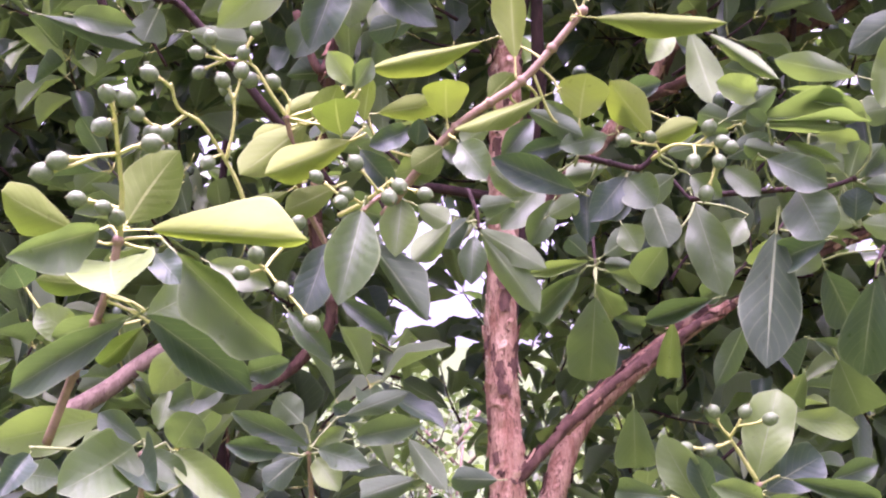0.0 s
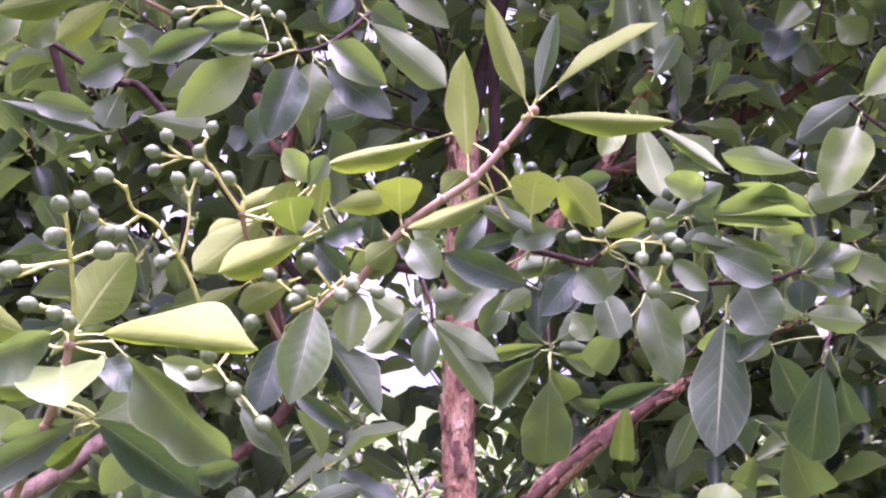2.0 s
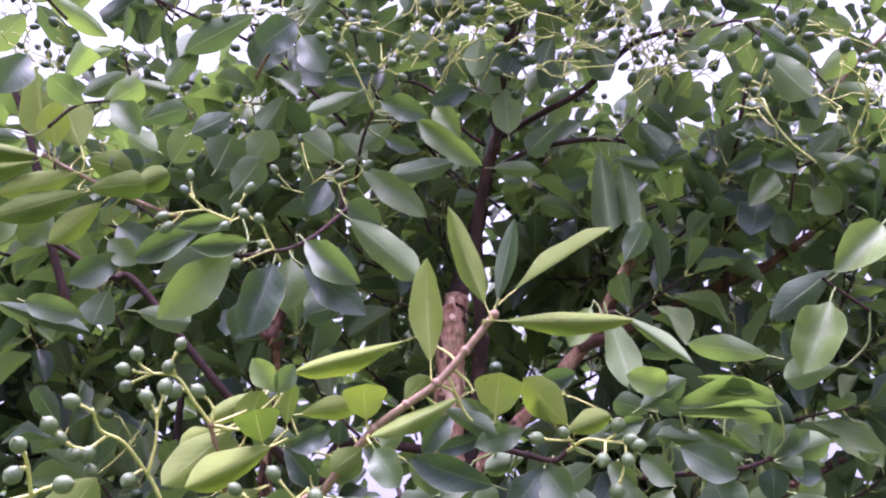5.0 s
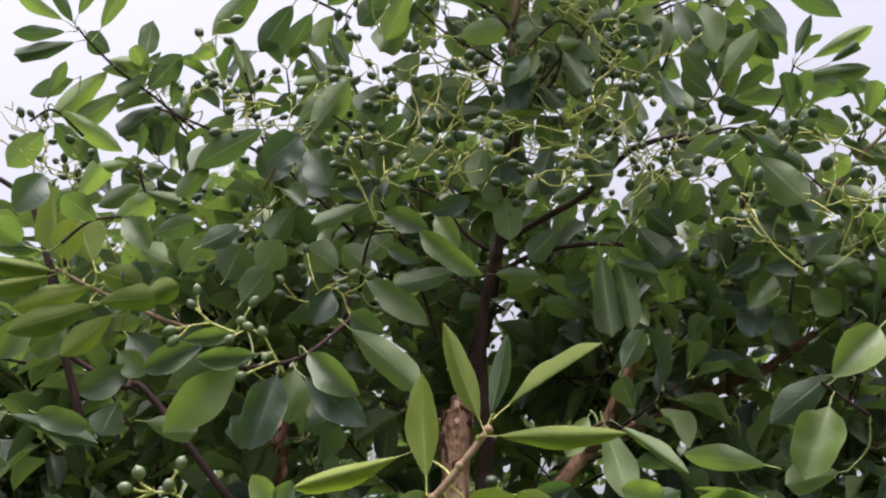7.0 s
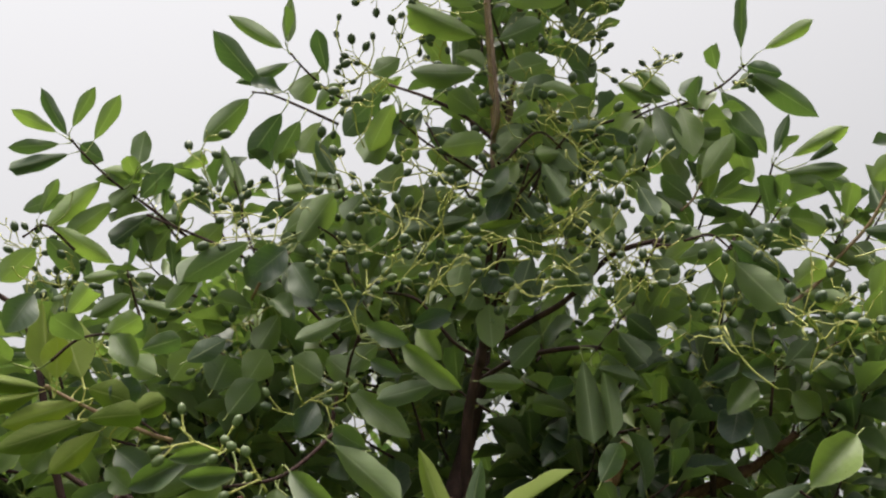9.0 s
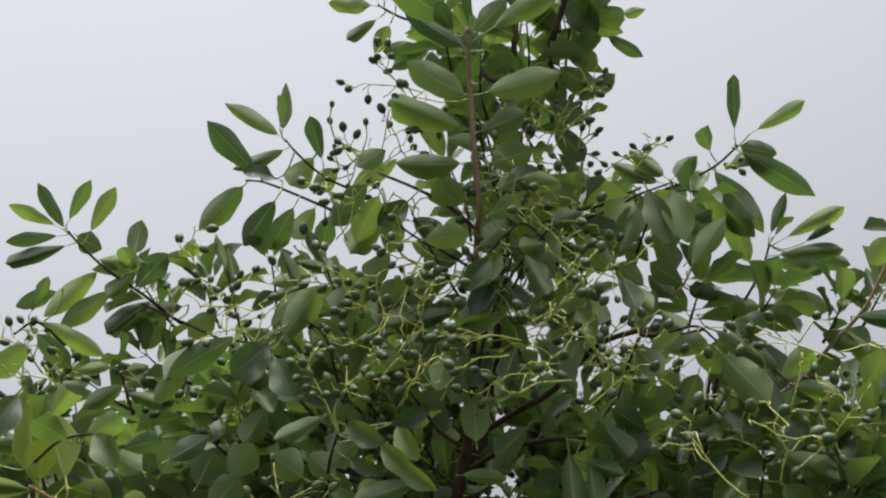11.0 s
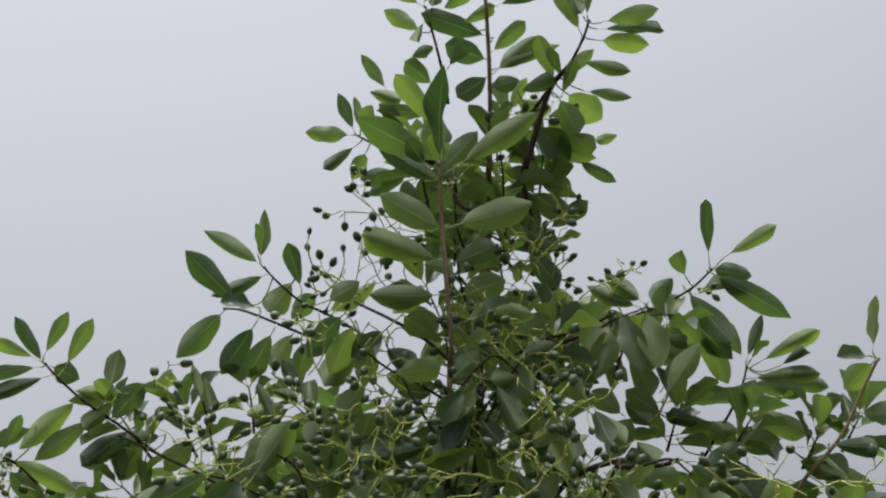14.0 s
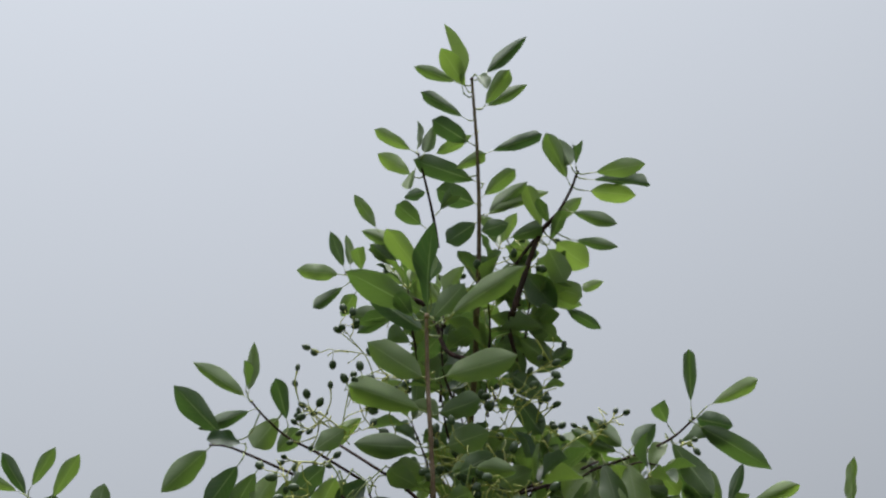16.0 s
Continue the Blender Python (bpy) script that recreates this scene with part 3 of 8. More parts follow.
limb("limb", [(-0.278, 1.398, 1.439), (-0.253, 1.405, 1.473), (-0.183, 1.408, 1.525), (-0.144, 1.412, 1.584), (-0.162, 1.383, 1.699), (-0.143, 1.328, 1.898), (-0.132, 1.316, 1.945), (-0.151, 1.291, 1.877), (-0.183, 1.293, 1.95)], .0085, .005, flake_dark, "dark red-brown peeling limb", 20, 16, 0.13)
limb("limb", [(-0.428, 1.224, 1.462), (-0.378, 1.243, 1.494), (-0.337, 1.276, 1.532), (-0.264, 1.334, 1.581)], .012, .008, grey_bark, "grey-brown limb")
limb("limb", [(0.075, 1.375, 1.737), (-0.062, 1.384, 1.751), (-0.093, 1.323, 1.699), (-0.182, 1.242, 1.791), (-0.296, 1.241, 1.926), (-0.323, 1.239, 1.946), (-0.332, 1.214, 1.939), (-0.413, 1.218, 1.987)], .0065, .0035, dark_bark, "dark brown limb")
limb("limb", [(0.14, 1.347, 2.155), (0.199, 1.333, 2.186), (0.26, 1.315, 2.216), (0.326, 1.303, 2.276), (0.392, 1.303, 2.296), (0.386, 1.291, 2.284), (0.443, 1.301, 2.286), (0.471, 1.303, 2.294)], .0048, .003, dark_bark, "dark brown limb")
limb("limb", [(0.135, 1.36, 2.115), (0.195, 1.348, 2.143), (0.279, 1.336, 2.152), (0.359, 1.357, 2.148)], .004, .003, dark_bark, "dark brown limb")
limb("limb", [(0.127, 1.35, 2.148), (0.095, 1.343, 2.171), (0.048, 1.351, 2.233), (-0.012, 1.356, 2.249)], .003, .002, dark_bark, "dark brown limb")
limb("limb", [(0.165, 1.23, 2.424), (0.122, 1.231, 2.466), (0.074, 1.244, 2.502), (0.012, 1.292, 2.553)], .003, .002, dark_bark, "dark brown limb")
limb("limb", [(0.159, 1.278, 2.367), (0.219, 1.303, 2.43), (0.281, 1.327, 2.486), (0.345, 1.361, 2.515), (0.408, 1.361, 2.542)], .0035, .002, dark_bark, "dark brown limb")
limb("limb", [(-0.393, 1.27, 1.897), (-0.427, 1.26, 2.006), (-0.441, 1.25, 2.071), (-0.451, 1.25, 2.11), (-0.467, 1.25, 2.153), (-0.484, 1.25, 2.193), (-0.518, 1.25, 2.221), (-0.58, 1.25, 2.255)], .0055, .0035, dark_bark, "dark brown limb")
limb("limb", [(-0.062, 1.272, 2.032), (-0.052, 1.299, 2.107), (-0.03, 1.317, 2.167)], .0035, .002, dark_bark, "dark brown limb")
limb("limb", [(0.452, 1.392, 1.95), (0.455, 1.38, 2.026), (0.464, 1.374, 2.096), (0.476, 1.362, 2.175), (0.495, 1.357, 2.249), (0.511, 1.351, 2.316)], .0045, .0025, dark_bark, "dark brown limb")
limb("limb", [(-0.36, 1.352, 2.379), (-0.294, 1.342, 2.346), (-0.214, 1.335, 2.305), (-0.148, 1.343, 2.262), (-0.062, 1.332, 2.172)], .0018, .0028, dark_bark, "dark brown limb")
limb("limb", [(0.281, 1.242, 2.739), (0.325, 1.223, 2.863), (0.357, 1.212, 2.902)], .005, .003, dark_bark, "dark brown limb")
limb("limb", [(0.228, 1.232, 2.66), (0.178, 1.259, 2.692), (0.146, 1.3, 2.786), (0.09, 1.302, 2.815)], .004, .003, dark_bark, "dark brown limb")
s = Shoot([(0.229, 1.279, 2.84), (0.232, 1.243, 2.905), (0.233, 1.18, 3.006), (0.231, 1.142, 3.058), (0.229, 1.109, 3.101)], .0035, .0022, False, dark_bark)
s.leaf((0.213, 1.109, 3.091), (0.187, 1.07, 3.186), 0.026, -4, 2)
s.leaf((0.217, 1.118, 3.095), (0.183, 1.06, 3.127), 0.033, 28, 0)
s.leaf((0.201, 1.111, 3.099), (0.139, 1.073, 3.103), 0.021, 48, 2)
s.leaf((0.254, 1.105, 3.11), (0.32, 1.093, 3.17), 0.023, -53, 2)
s.leaf((0.25, 1.13, 3.066), (0.291, 1.082, 3.095), 0.028, -31, 0)
s.leaf((0.252, 1.141, 3.071), (0.318, 1.142, 3.11), 0.021, -57, 0)
s.leaf((0.237, 1.103, 3.102), (0.255, 1.073, 3.051), 0.020, 18, 3)
s.leaf((0.211, 1.144, 3.053), (0.148, 1.095, 3.069), 0.022, 45, 0)
s.leaf((0.22, 1.167, 3.018), (0.164, 1.123, 3.034), 0.035, 46, 0)
s.leaf((0.226, 1.155, 3.023), (0.166, 1.184, 3.01), 0.021, 48, 5)
s.leaf((0.258, 1.189, 3.014), (0.339, 1.153, 3.018), 0.025, -52, 5)
s.leaf((0.197, 1.19, 2.983), (0.248, 1.156, 2.987), 0.022, -49, 0)
s.leaf((0.225, 1.206, 2.969), (0.132, 1.152, 2.978), 0.038, 53, 0)
s.leaf((0.242, 1.225, 2.952), (0.294, 1.187, 2.975), 0.028, -44, 6)
s.leaf((0.225, 1.234, 2.942), (0.165, 1.198, 2.95), 0.042, 53, 0)
s.leaf((0.249, 1.23, 2.919), (0.313, 1.226, 2.975), 0.030, -63, 2)
s.leaf((0.255, 1.224, 2.919), (0.348, 1.236, 2.96), 0.025, -51, 2)
s.leaf((0.227, 1.231, 2.903), (0.18, 1.223, 2.864), 0.036, 69, 0)
s.leaf((0.235, 1.25, 2.898), (0.279, 1.281, 2.93), 0.030, -75, 0)
s.done()
s = Shoot([(0.165, 1.239, 2.863), (0.16, 1.216, 2.902), (0.15, 1.186, 2.949), (0.139, 1.156, 2.992)], .003, .0016, False, dark_bark)
s.leaf((0.138, 1.152, 2.999), (0.136, 1.161, 3.061), 0.015, 142, 1)
s.leaf((0.128, 1.144, 2.992), (0.075, 1.101, 3.004), 0.022, 48, 0)
s.leaf((0.15, 1.152, 2.991), (0.165, 1.162, 3.051), 0.022, -106, 0)
s.leaf((0.123, 1.182, 2.971), (0.07, 1.174, 3.008), 0.028, 61, 1)
s.leaf((0.134, 1.167, 2.97), (0.126, 1.14, 2.915), 0.015, 127, 1)
s.leaf((0.147, 1.193, 2.942), (0.107, 1.238, 2.961), 0.020, 58, 4)
s.leaf((0.171, 1.217, 2.923), (0.194, 1.16, 2.914), 0.025, -32, 5)
s.done()
s = Shoot([(0.258, 1.28, 2.798), (0.296, 1.256, 2.846), (0.325, 1.238, 2.877), (0.358, 1.22, 2.907), (0.382, 1.199, 2.94), (0.393, 1.184, 2.963)], .0035, .002, False, dark_bark)
s.leaf((0.376, 1.19, 2.957), (0.344, 1.129, 3.003), 0.030, 23, 6)
s.leaf((0.382, 1.168, 2.967), (0.367, 1.18, 3.026), 0.031, 113, 1)
s.leaf((0.391, 1.174, 2.972), (0.387, 1.112, 2.965), 0.015, -16, 5)
s.leaf((0.423, 1.188, 2.964), (0.498, 1.156, 2.955), 0.030, -57, 0)
s.leaf((0.419, 1.199, 2.957), (0.505, 1.175, 2.927), 0.024, -41, 5)
s.leaf((0.413, 1.201, 2.937), (0.487, 1.222, 2.938), 0.033, -57, 0)
s.leaf((0.358, 1.229, 2.904), (0.401, 1.238, 2.948), 0.023, -75, 0)
s.leaf((0.384, 1.21, 2.904), (0.451, 1.197, 2.872), 0.023, -64, 2)
s.leaf((0.347, 1.237, 2.87), (0.368, 1.184, 2.893), 0.021, -24, 5)
s.leaf((0.333, 1.224, 2.889), (0.311, 1.171, 2.934), 0.028, 19, 1)
s.leaf((0.344, 1.219, 2.891), (0.328, 1.16, 2.903), 0.018, 17, 4)
s.leaf((0.356, 1.242, 2.867), (0.407, 1.277, 2.84), 0.049, -47, 1)
s.leaf((0.388, 1.236, 2.867), (0.455, 1.257, 2.864), 0.020, -58, 4)
s.leaf((0.342, 1.244, 2.858), (0.367, 1.252, 2.8), 0.041, -60, 0)
s.leaf((0.345, 1.282, 2.811), (0.393, 1.26, 2.778), 0.038, -76, 0)
s.leaf((0.369, 1.293, 2.772), (0.424, 1.323, 2.75), 0.021, -54, 0)
s.leaf((0.394, 1.273, 2.798), (0.432, 1.311, 2.83), 0.018, -86, 0)
s.leaf((0.326, 1.276, 2.789), (0.394, 1.301, 2.783), 0.026, -61, 0)
s.leaf((0.305, 1.268, 2.826), (0.352, 1.271, 2.765), 0.048, 111, 1)
s.leaf((0.317, 1.295, 2.783), (0.328, 1.302, 2.72), 0.035, -52, 0)
s.leaf((0.278, 1.26, 2.854), (0.329, 1.29, 2.876), 0.033, -68, 0)
s.leaf((0.284, 1.228, 2.872), (0.334, 1.192, 2.868), 0.028, -57, 0)
s.done()
s = Shoot([(0.144, 1.318, 2.795), (0.09, 1.302, 2.815), (0.044, 1.289, 2.826), (0.01, 1.275, 2.841)], .003, .0016, False, dark_bark)
s.leaf((-0.001, 1.263, 2.834), (-0.071, 1.266, 2.846), 0.029, 64, 5)
s.leaf((0.005, 1.279, 2.818), (-0.04, 1.268, 2.776), 0.021, 70, 0)
s.leaf((0.025, 1.283, 2.807), (-0.006, 1.335, 2.792), 0.028, 27, 1)
s.leaf((0.005, 1.275, 2.855), (-0.018, 1.26, 2.914), 0.022, 58, 4)
s.leaf((0.019, 1.262, 2.849), (0.008, 1.267, 2.91), 0.015, 109, 5)
s.leaf((0.034, 1.285, 2.852), (0.035, 1.224, 2.861), 0.025, 13, 0)
s.leaf((0.061, 1.245, 2.91), (0.025, 1.229, 2.965), 0.021, 61, 5)
s.leaf((0.088, 1.255, 2.887), (0.034, 1.265, 2.916), 0.025, 70, 6)
s.leaf((0.135, 1.256, 2.918), (0.1, 1.206, 2.929), 0.034, 43, 0)
s.leaf((0.134, 1.269, 2.868), (0.043, 1.278, 2.887), 0.025, 63, 0)
s.leaf((0.095, 1.289, 2.859), (0.052, 1.248, 2.88), 0.024, 49, 2)
s.leaf((0.08, 1.313, 2.779), (0.01, 1.322, 2.786), 0.034, 65, 1)
s.leaf((0.089, 1.314, 2.795), (0.021, 1.345, 2.765), 0.030, 52, 6)
s.done()
s = Shoot([(0.166, 1.228, 2.435), (0.164, 1.221, 2.457), (0.162, 1.199, 2.525), (0.159, 1.167, 2.608), (0.16, 1.131, 2.69)], .0042, .003, False, twig_skin)
s.leaf((0.152, 1.126, 2.695), (0.053, 1.05, 2.725), 0.044, 55, 0)
s.leaf((0.153, 1.145, 2.674), (0.065, 1.138, 2.741), 0.034, 70, 2)
s.leaf((0.161, 1.128, 2.702), (0.178, 1.035, 2.792), 0.033, 40, 0)
s.leaf((0.17, 1.135, 2.69), (0.216, 1.136, 2.744), 0.033, -70, 0)
s.leaf((0.197, 1.131, 2.693), (0.307, 1.141, 2.773), 0.036, -69, 4)
s.leaf((0.158, 1.099, 2.738), (0.11, 1.035, 2.783), 0.032, 40, 1)
s.leaf((0.151, 1.173, 2.612), (0.068, 1.17, 2.669), 0.045, 73, 0)
s.leaf((0.186, 1.166, 2.61), (0.29, 1.191, 2.651), 0.046, -71, 1)
s.leaf((0.145, 1.192, 2.57), (0.049, 1.133, 2.586), 0.043, 64, 6)
s.leaf((0.175, 1.189, 2.562), (0.235, 1.167, 2.574), 0.037, -64, 1)
s.leaf((0.143, 1.192, 2.513), (0.049, 1.205, 2.525), 0.038, 73, 1)
s.leaf((0.185, 1.205, 2.518), (0.245, 1.222, 2.544), 0.043, -76, 0)
s.leaf((0.191, 1.223, 2.486), (0.249, 1.239, 2.515), 0.033, -78, 1)
s.leaf((0.142, 1.225, 2.465), (0.103, 1.179, 2.476), 0.033, 60, 0)
s.leaf((0.174, 1.157, 2.665), (0.14, 1.208, 2.652), 0.030, 37, 0)
s.leaf((0.139, 1.13, 2.69), (0.122, 1.071, 2.698), 0.027, 34, 5)
s.done()
s = Shoot([(0.275, 1.29, 2.732), (0.287, 1.308, 2.691), (0.276, 1.278, 2.756), (0.294, 1.271, 2.772)], .0022, .0014, False, dark_bark)
s.leaf((0.317, 1.319, 2.675), (0.375, 1.284, 2.699), 0.028, -57, 0)
s.leaf((0.325, 1.32, 2.647), (0.359, 1.27, 2.636), 0.015, -23, 0)
s.leaf((0.292, 1.304, 2.728), (0.34, 1.301, 2.686), 0.041, -74, 5)
s.leaf((0.302, 1.277, 2.755), (0.351, 1.31, 2.729), 0.036, -51, 5)
s.leaf((0.273, 1.307, 2.671), (0.325, 1.302, 2.63), 0.037, -76, 5)
s.leaf((0.256, 1.289, 2.712), (0.299, 1.326, 2.678), 0.040, -48, 5)
s.leaf((0.28, 1.336, 2.645), (0.323, 1.335, 2.578), 0.038, -80, 0)
s.done()
s = Shoot([(0.023, 1.445, 2.545), (-0.05, 1.418, 2.585), (-0.095, 1.401, 2.605), (-0.131, 1.381, 2.633), (-0.153, 1.367, 2.656)], .0026, .0016, False, dark_bark)
s.leaf((-0.167, 1.368, 2.668), (-0.256, 1.353, 2.724), 0.026, 58, 2)
s.leaf((-0.159, 1.365, 2.677), (-0.156, 1.358, 2.76), 0.022, -11, 6)
s.leaf((-0.16, 1.35, 2.676), (-0.15, 1.293, 2.699), 0.015, -31, 2)
s.leaf((-0.201, 1.37, 2.603), (-0.261, 1.29, 2.657), 0.040, 55, 4)
s.leaf((-0.157, 1.37, 2.641), (-0.244, 1.383, 2.617), 0.026, 63, 1)
s.leaf((-0.113, 1.394, 2.637), (-0.147, 1.382, 2.583), 0.045, 82, 1)
s.leaf((-0.1, 1.399, 2.637), (-0.112, 1.35, 2.69), 0.029, 27, 1)
s.leaf((-0.079, 1.41, 2.623), (-0.123, 1.446, 2.596), 0.035, 43, 0)
s.leaf((-0.048, 1.407, 2.591), (0.01, 1.389, 2.613), 0.034, -61, 5)
s.leaf((-0.038, 1.425, 2.598), (0.019, 1.443, 2.652), 0.026, -80, 1)
s.done()
s = Shoot([(-0.077, 1.384, 2.537), (-0.147, 1.358, 2.563), (-0.181, 1.345, 2.573), (-0.205, 1.337, 2.573)], .0024, .0014, False, dark_bark)
s.leaf((-0.161, 1.354, 2.581), (-0.203, 1.309, 2.572), 0.032, -69, 3)
s.leaf((-0.213, 1.346, 2.567), (-0.288, 1.373, 2.508), 0.042, 52, 0)
s.leaf((-0.161, 1.349, 2.541), (-0.215, 1.38, 2.479), 0.040, 43, 1)
s.leaf((-0.134, 1.361, 2.533), (-0.176, 1.392, 2.475), 0.035, 38, 0)
s.leaf((-0.105, 1.386, 2.543), (-0.134, 1.374, 2.485), 0.037, 88, 1)
s.leaf((-0.083, 1.395, 2.531), (-0.102, 1.435, 2.488), 0.034, 13, 0)
s.done()
s = Shoot([(0.265, 1.436, 2.51), (0.357, 1.429, 2.534), (0.421, 1.42, 2.553), (0.484, 1.409, 2.572), (0.529, 1.397, 2.59), (0.564, 1.384, 2.616)], .003, .0017, False, dark_bark)
s.leaf((0.562, 1.38, 2.645), (0.559, 1.324, 2.711), 0.022, -5, 5)
s.leaf((0.593, 1.362, 2.633), (0.658, 1.314, 2.653), 0.025, -62, 1)
s.leaf((0.569, 1.386, 2.618), (0.628, 1.404, 2.61), 0.035, -65, 5)
s.leaf((0.574, 1.389, 2.605), (0.685, 1.431, 2.546), 0.040, -58, 2)
s.leaf((0.521, 1.382, 2.61), (0.502, 1.324, 2.62), 0.028, 21, 0)
s.leaf((0.543, 1.401, 2.585), (0.623, 1.41, 2.599), 0.020, -39, 2)
s.leaf((0.529, 1.405, 2.584), (0.583, 1.391, 2.493), 0.040, -86, 0)
s.leaf((0.484, 1.407, 2.566), (0.443, 1.445, 2.537), 0.034, 54, 5)
s.leaf((0.448, 1.398, 2.578), (0.398, 1.407, 2.63), 0.030, 80, 6)
s.leaf((0.468, 1.416, 2.584), (0.509, 1.433, 2.627), 0.034, -96, 0)
s.leaf((0.44, 1.412, 2.574), (0.37, 1.428, 2.619), 0.029, 78, 1)
s.leaf((0.412, 1.426, 2.551), (0.364, 1.418, 2.512), 0.042, -96, 1)
s.done()
s = Shoot([(-0.285, 1.408, 2.345), (-0.317, 1.391, 2.364), (-0.364, 1.361, 2.398), (-0.41, 1.331, 2.427), (-0.447, 1.301, 2.46), (-0.461, 1.288, 2.476)], .0028, .0016, False, dark_bark)
s.leaf((-0.466, 1.281, 2.481), (-0.487, 1.221, 2.528), 0.022, 46, 2)
s.leaf((-0.46, 1.283, 2.495), (-0.421, 1.255, 2.546), 0.022, -27, 4)
s.leaf((-0.432, 1.301, 2.482), (-0.387, 1.269, 2.539), 0.026, -29, 4)
s.leaf((-0.483, 1.283, 2.487), (-0.529, 1.226, 2.497), 0.021, 66, 0)
s.leaf((-0.48, 1.29, 2.471), (-0.534, 1.242, 2.444), 0.022, 76, 0)
s.leaf((-0.464, 1.29, 2.454), (-0.527, 1.239, 2.408), 0.026, 79, 5)
s.leaf((-0.454, 1.303, 2.475), (-0.439, 1.364, 2.477), 0.035, -63, 0)
s.leaf((-0.356, 1.339, 2.441), (-0.428, 1.33, 2.446), 0.023, 72, 2)
s.leaf((-0.372, 1.33, 2.453), (-0.369, 1.339, 2.514), 0.033, -134, 0)
s.leaf((-0.426, 1.326, 2.424), (-0.51, 1.344, 2.361), 0.035, 52, 1)
s.leaf((-0.408, 1.345, 2.399), (-0.49, 1.357, 2.346), 0.033, 57, 4)
s.leaf((-0.373, 1.347, 2.429), (-0.405, 1.324, 2.381), 0.030, 87, 0)
s.leaf((-0.372, 1.35, 2.406), (-0.319, 1.33, 2.452), 0.040, -47, 0)
s.leaf((-0.356, 1.376, 2.391), (-0.407, 1.343, 2.33), 0.038, 85, 5)
s.leaf((-0.312, 1.396, 2.388), (-0.38, 1.395, 2.38), 0.030, 70, 1)
s.leaf((-0.331, 1.38, 2.366), (-0.37, 1.399, 2.321), 0.035, 42, 5)
s.leaf((-0.314, 1.357, 2.458), (-0.267, 1.318, 2.458), 0.026, -54, 5)
s.leaf((-0.293, 1.377, 2.446), (-0.288, 1.438, 2.451), 0.022, -57, 2)
s.done()
s = Shoot([(-0.191, 1.374, 2.305), (-0.21, 1.354, 2.353), (-0.215, 1.342, 2.386), (-0.223, 1.329, 2.418)], .0022, .0014, False, dark_bark)
s.leaf((-0.227, 1.332, 2.426), (-0.248, 1.337, 2.484), 0.016, 114, 2)
s.leaf((-0.215, 1.347, 2.405), (-0.232, 1.352, 2.465), 0.024, 120, 6)
s.leaf((-0.19, 1.357, 2.362), (-0.145, 1.318, 2.379), 0.024, -45, 4)
s.leaf((-0.242, 1.353, 2.363), (-0.288, 1.37, 2.326), 0.035, 52, 5)
s.leaf((-0.201, 1.37, 2.34), (-0.15, 1.416, 2.315), 0.035, -66, 5)
s.done()
s = Shoot([(-0.033, 1.359, 2.348), (-0.06, 1.341, 2.388), (-0.07, 1.328, 2.418)], .0022, .0014, False, dark_bark)
s.leaf((-0.097, 1.328, 2.407), (-0.146, 1.298, 2.384), 0.023, 78, 2)
s.leaf((-0.07, 1.318, 2.42), (-0.1, 1.31, 2.475), 0.023, 80, 2)
s.leaf((-0.075, 1.317, 2.414), (-0.123, 1.349, 2.438), 0.020, 87, 6)
s.leaf((-0.089, 1.336, 2.374), (-0.157, 1.363, 2.321), 0.040, 54, 1)
s.leaf((-0.052, 1.345, 2.38), (-0.023, 1.399, 2.368), 0.031, -55, 1)
s.done()
s = Shoot([(-0.096, 1.287, 2.247), (-0.142, 1.267, 2.276), (-0.179, 1.254, 2.284)], .0022, .0014, False, dark_bark)
s.leaf((-0.184, 1.245, 2.28), (-0.259, 1.198, 2.213), 0.028, 67, 6)
s.leaf((-0.144, 1.277, 2.275), (-0.18, 1.256, 2.229), 0.049, -89, 3)
s.leaf((-0.134, 1.284, 2.268), (-0.094, 1.286, 2.207), 0.045, 86, 3)
s.leaf((-0.243, 1.237, 2.24), (-0.288, 1.25, 2.198), 0.029, 54, 0)
s.done()
s = Shoot([(-0.337, 1.305, 2.194), (-0.348, 1.291, 2.232), (-0.356, 1.28, 2.263)], .0022, .0014, False, dark_bark)
s.leaf((-0.354, 1.275, 2.268), (-0.333, 1.223, 2.294), 0.015, -24, 1)
s.leaf((-0.368, 1.279, 2.259), (-0.427, 1.298, 2.261), 0.019, 75, 1)
s.leaf((-0.341, 1.277, 2.253), (-0.332, 1.334, 2.275), 0.018, -98, 4)
s.leaf((-0.353, 1.293, 2.233), (-0.41, 1.296, 2.203), 0.028, 66, 0)
s.leaf((-0.347, 1.301, 2.226), (-0.291, 1.289, 2.206), 0.023, -89, 0)
s.done()
s = Shoot([(-0.406, 1.21, 2.271), (-0.439, 1.185, 2.298), (-0.464, 1.177, 2.28)], .0022, .0014, False, dark_bark)
s.leaf((-0.415, 1.181, 2.34), (-0.474, 1.186, 2.322), 0.024, 63, 5)
s.leaf((-0.429, 1.182, 2.296), (-0.367, 1.255, 2.267), 0.027, -68, 0)
s.leaf((-0.439, 1.191, 2.283), (-0.408, 1.241, 2.247), 0.030, -61, 0)
s.leaf((-0.45, 1.186, 2.314), (-0.415, 1.151, 2.351), 0.017, -21, 2)
s.leaf((-0.448, 1.182, 2.265), (-0.494, 1.191, 2.222), 0.038, 52, 1)
s.done()
s = Shoot([(0.496, 1.545, 2.216), (0.517, 1.52, 2.317), (0.546, 1.503, 2.366), (0.58, 1.483, 2.414), (0.599, 1.469, 2.446), (0.61, 1.456, 2.477)], .003, .0017, False, dark_bark)
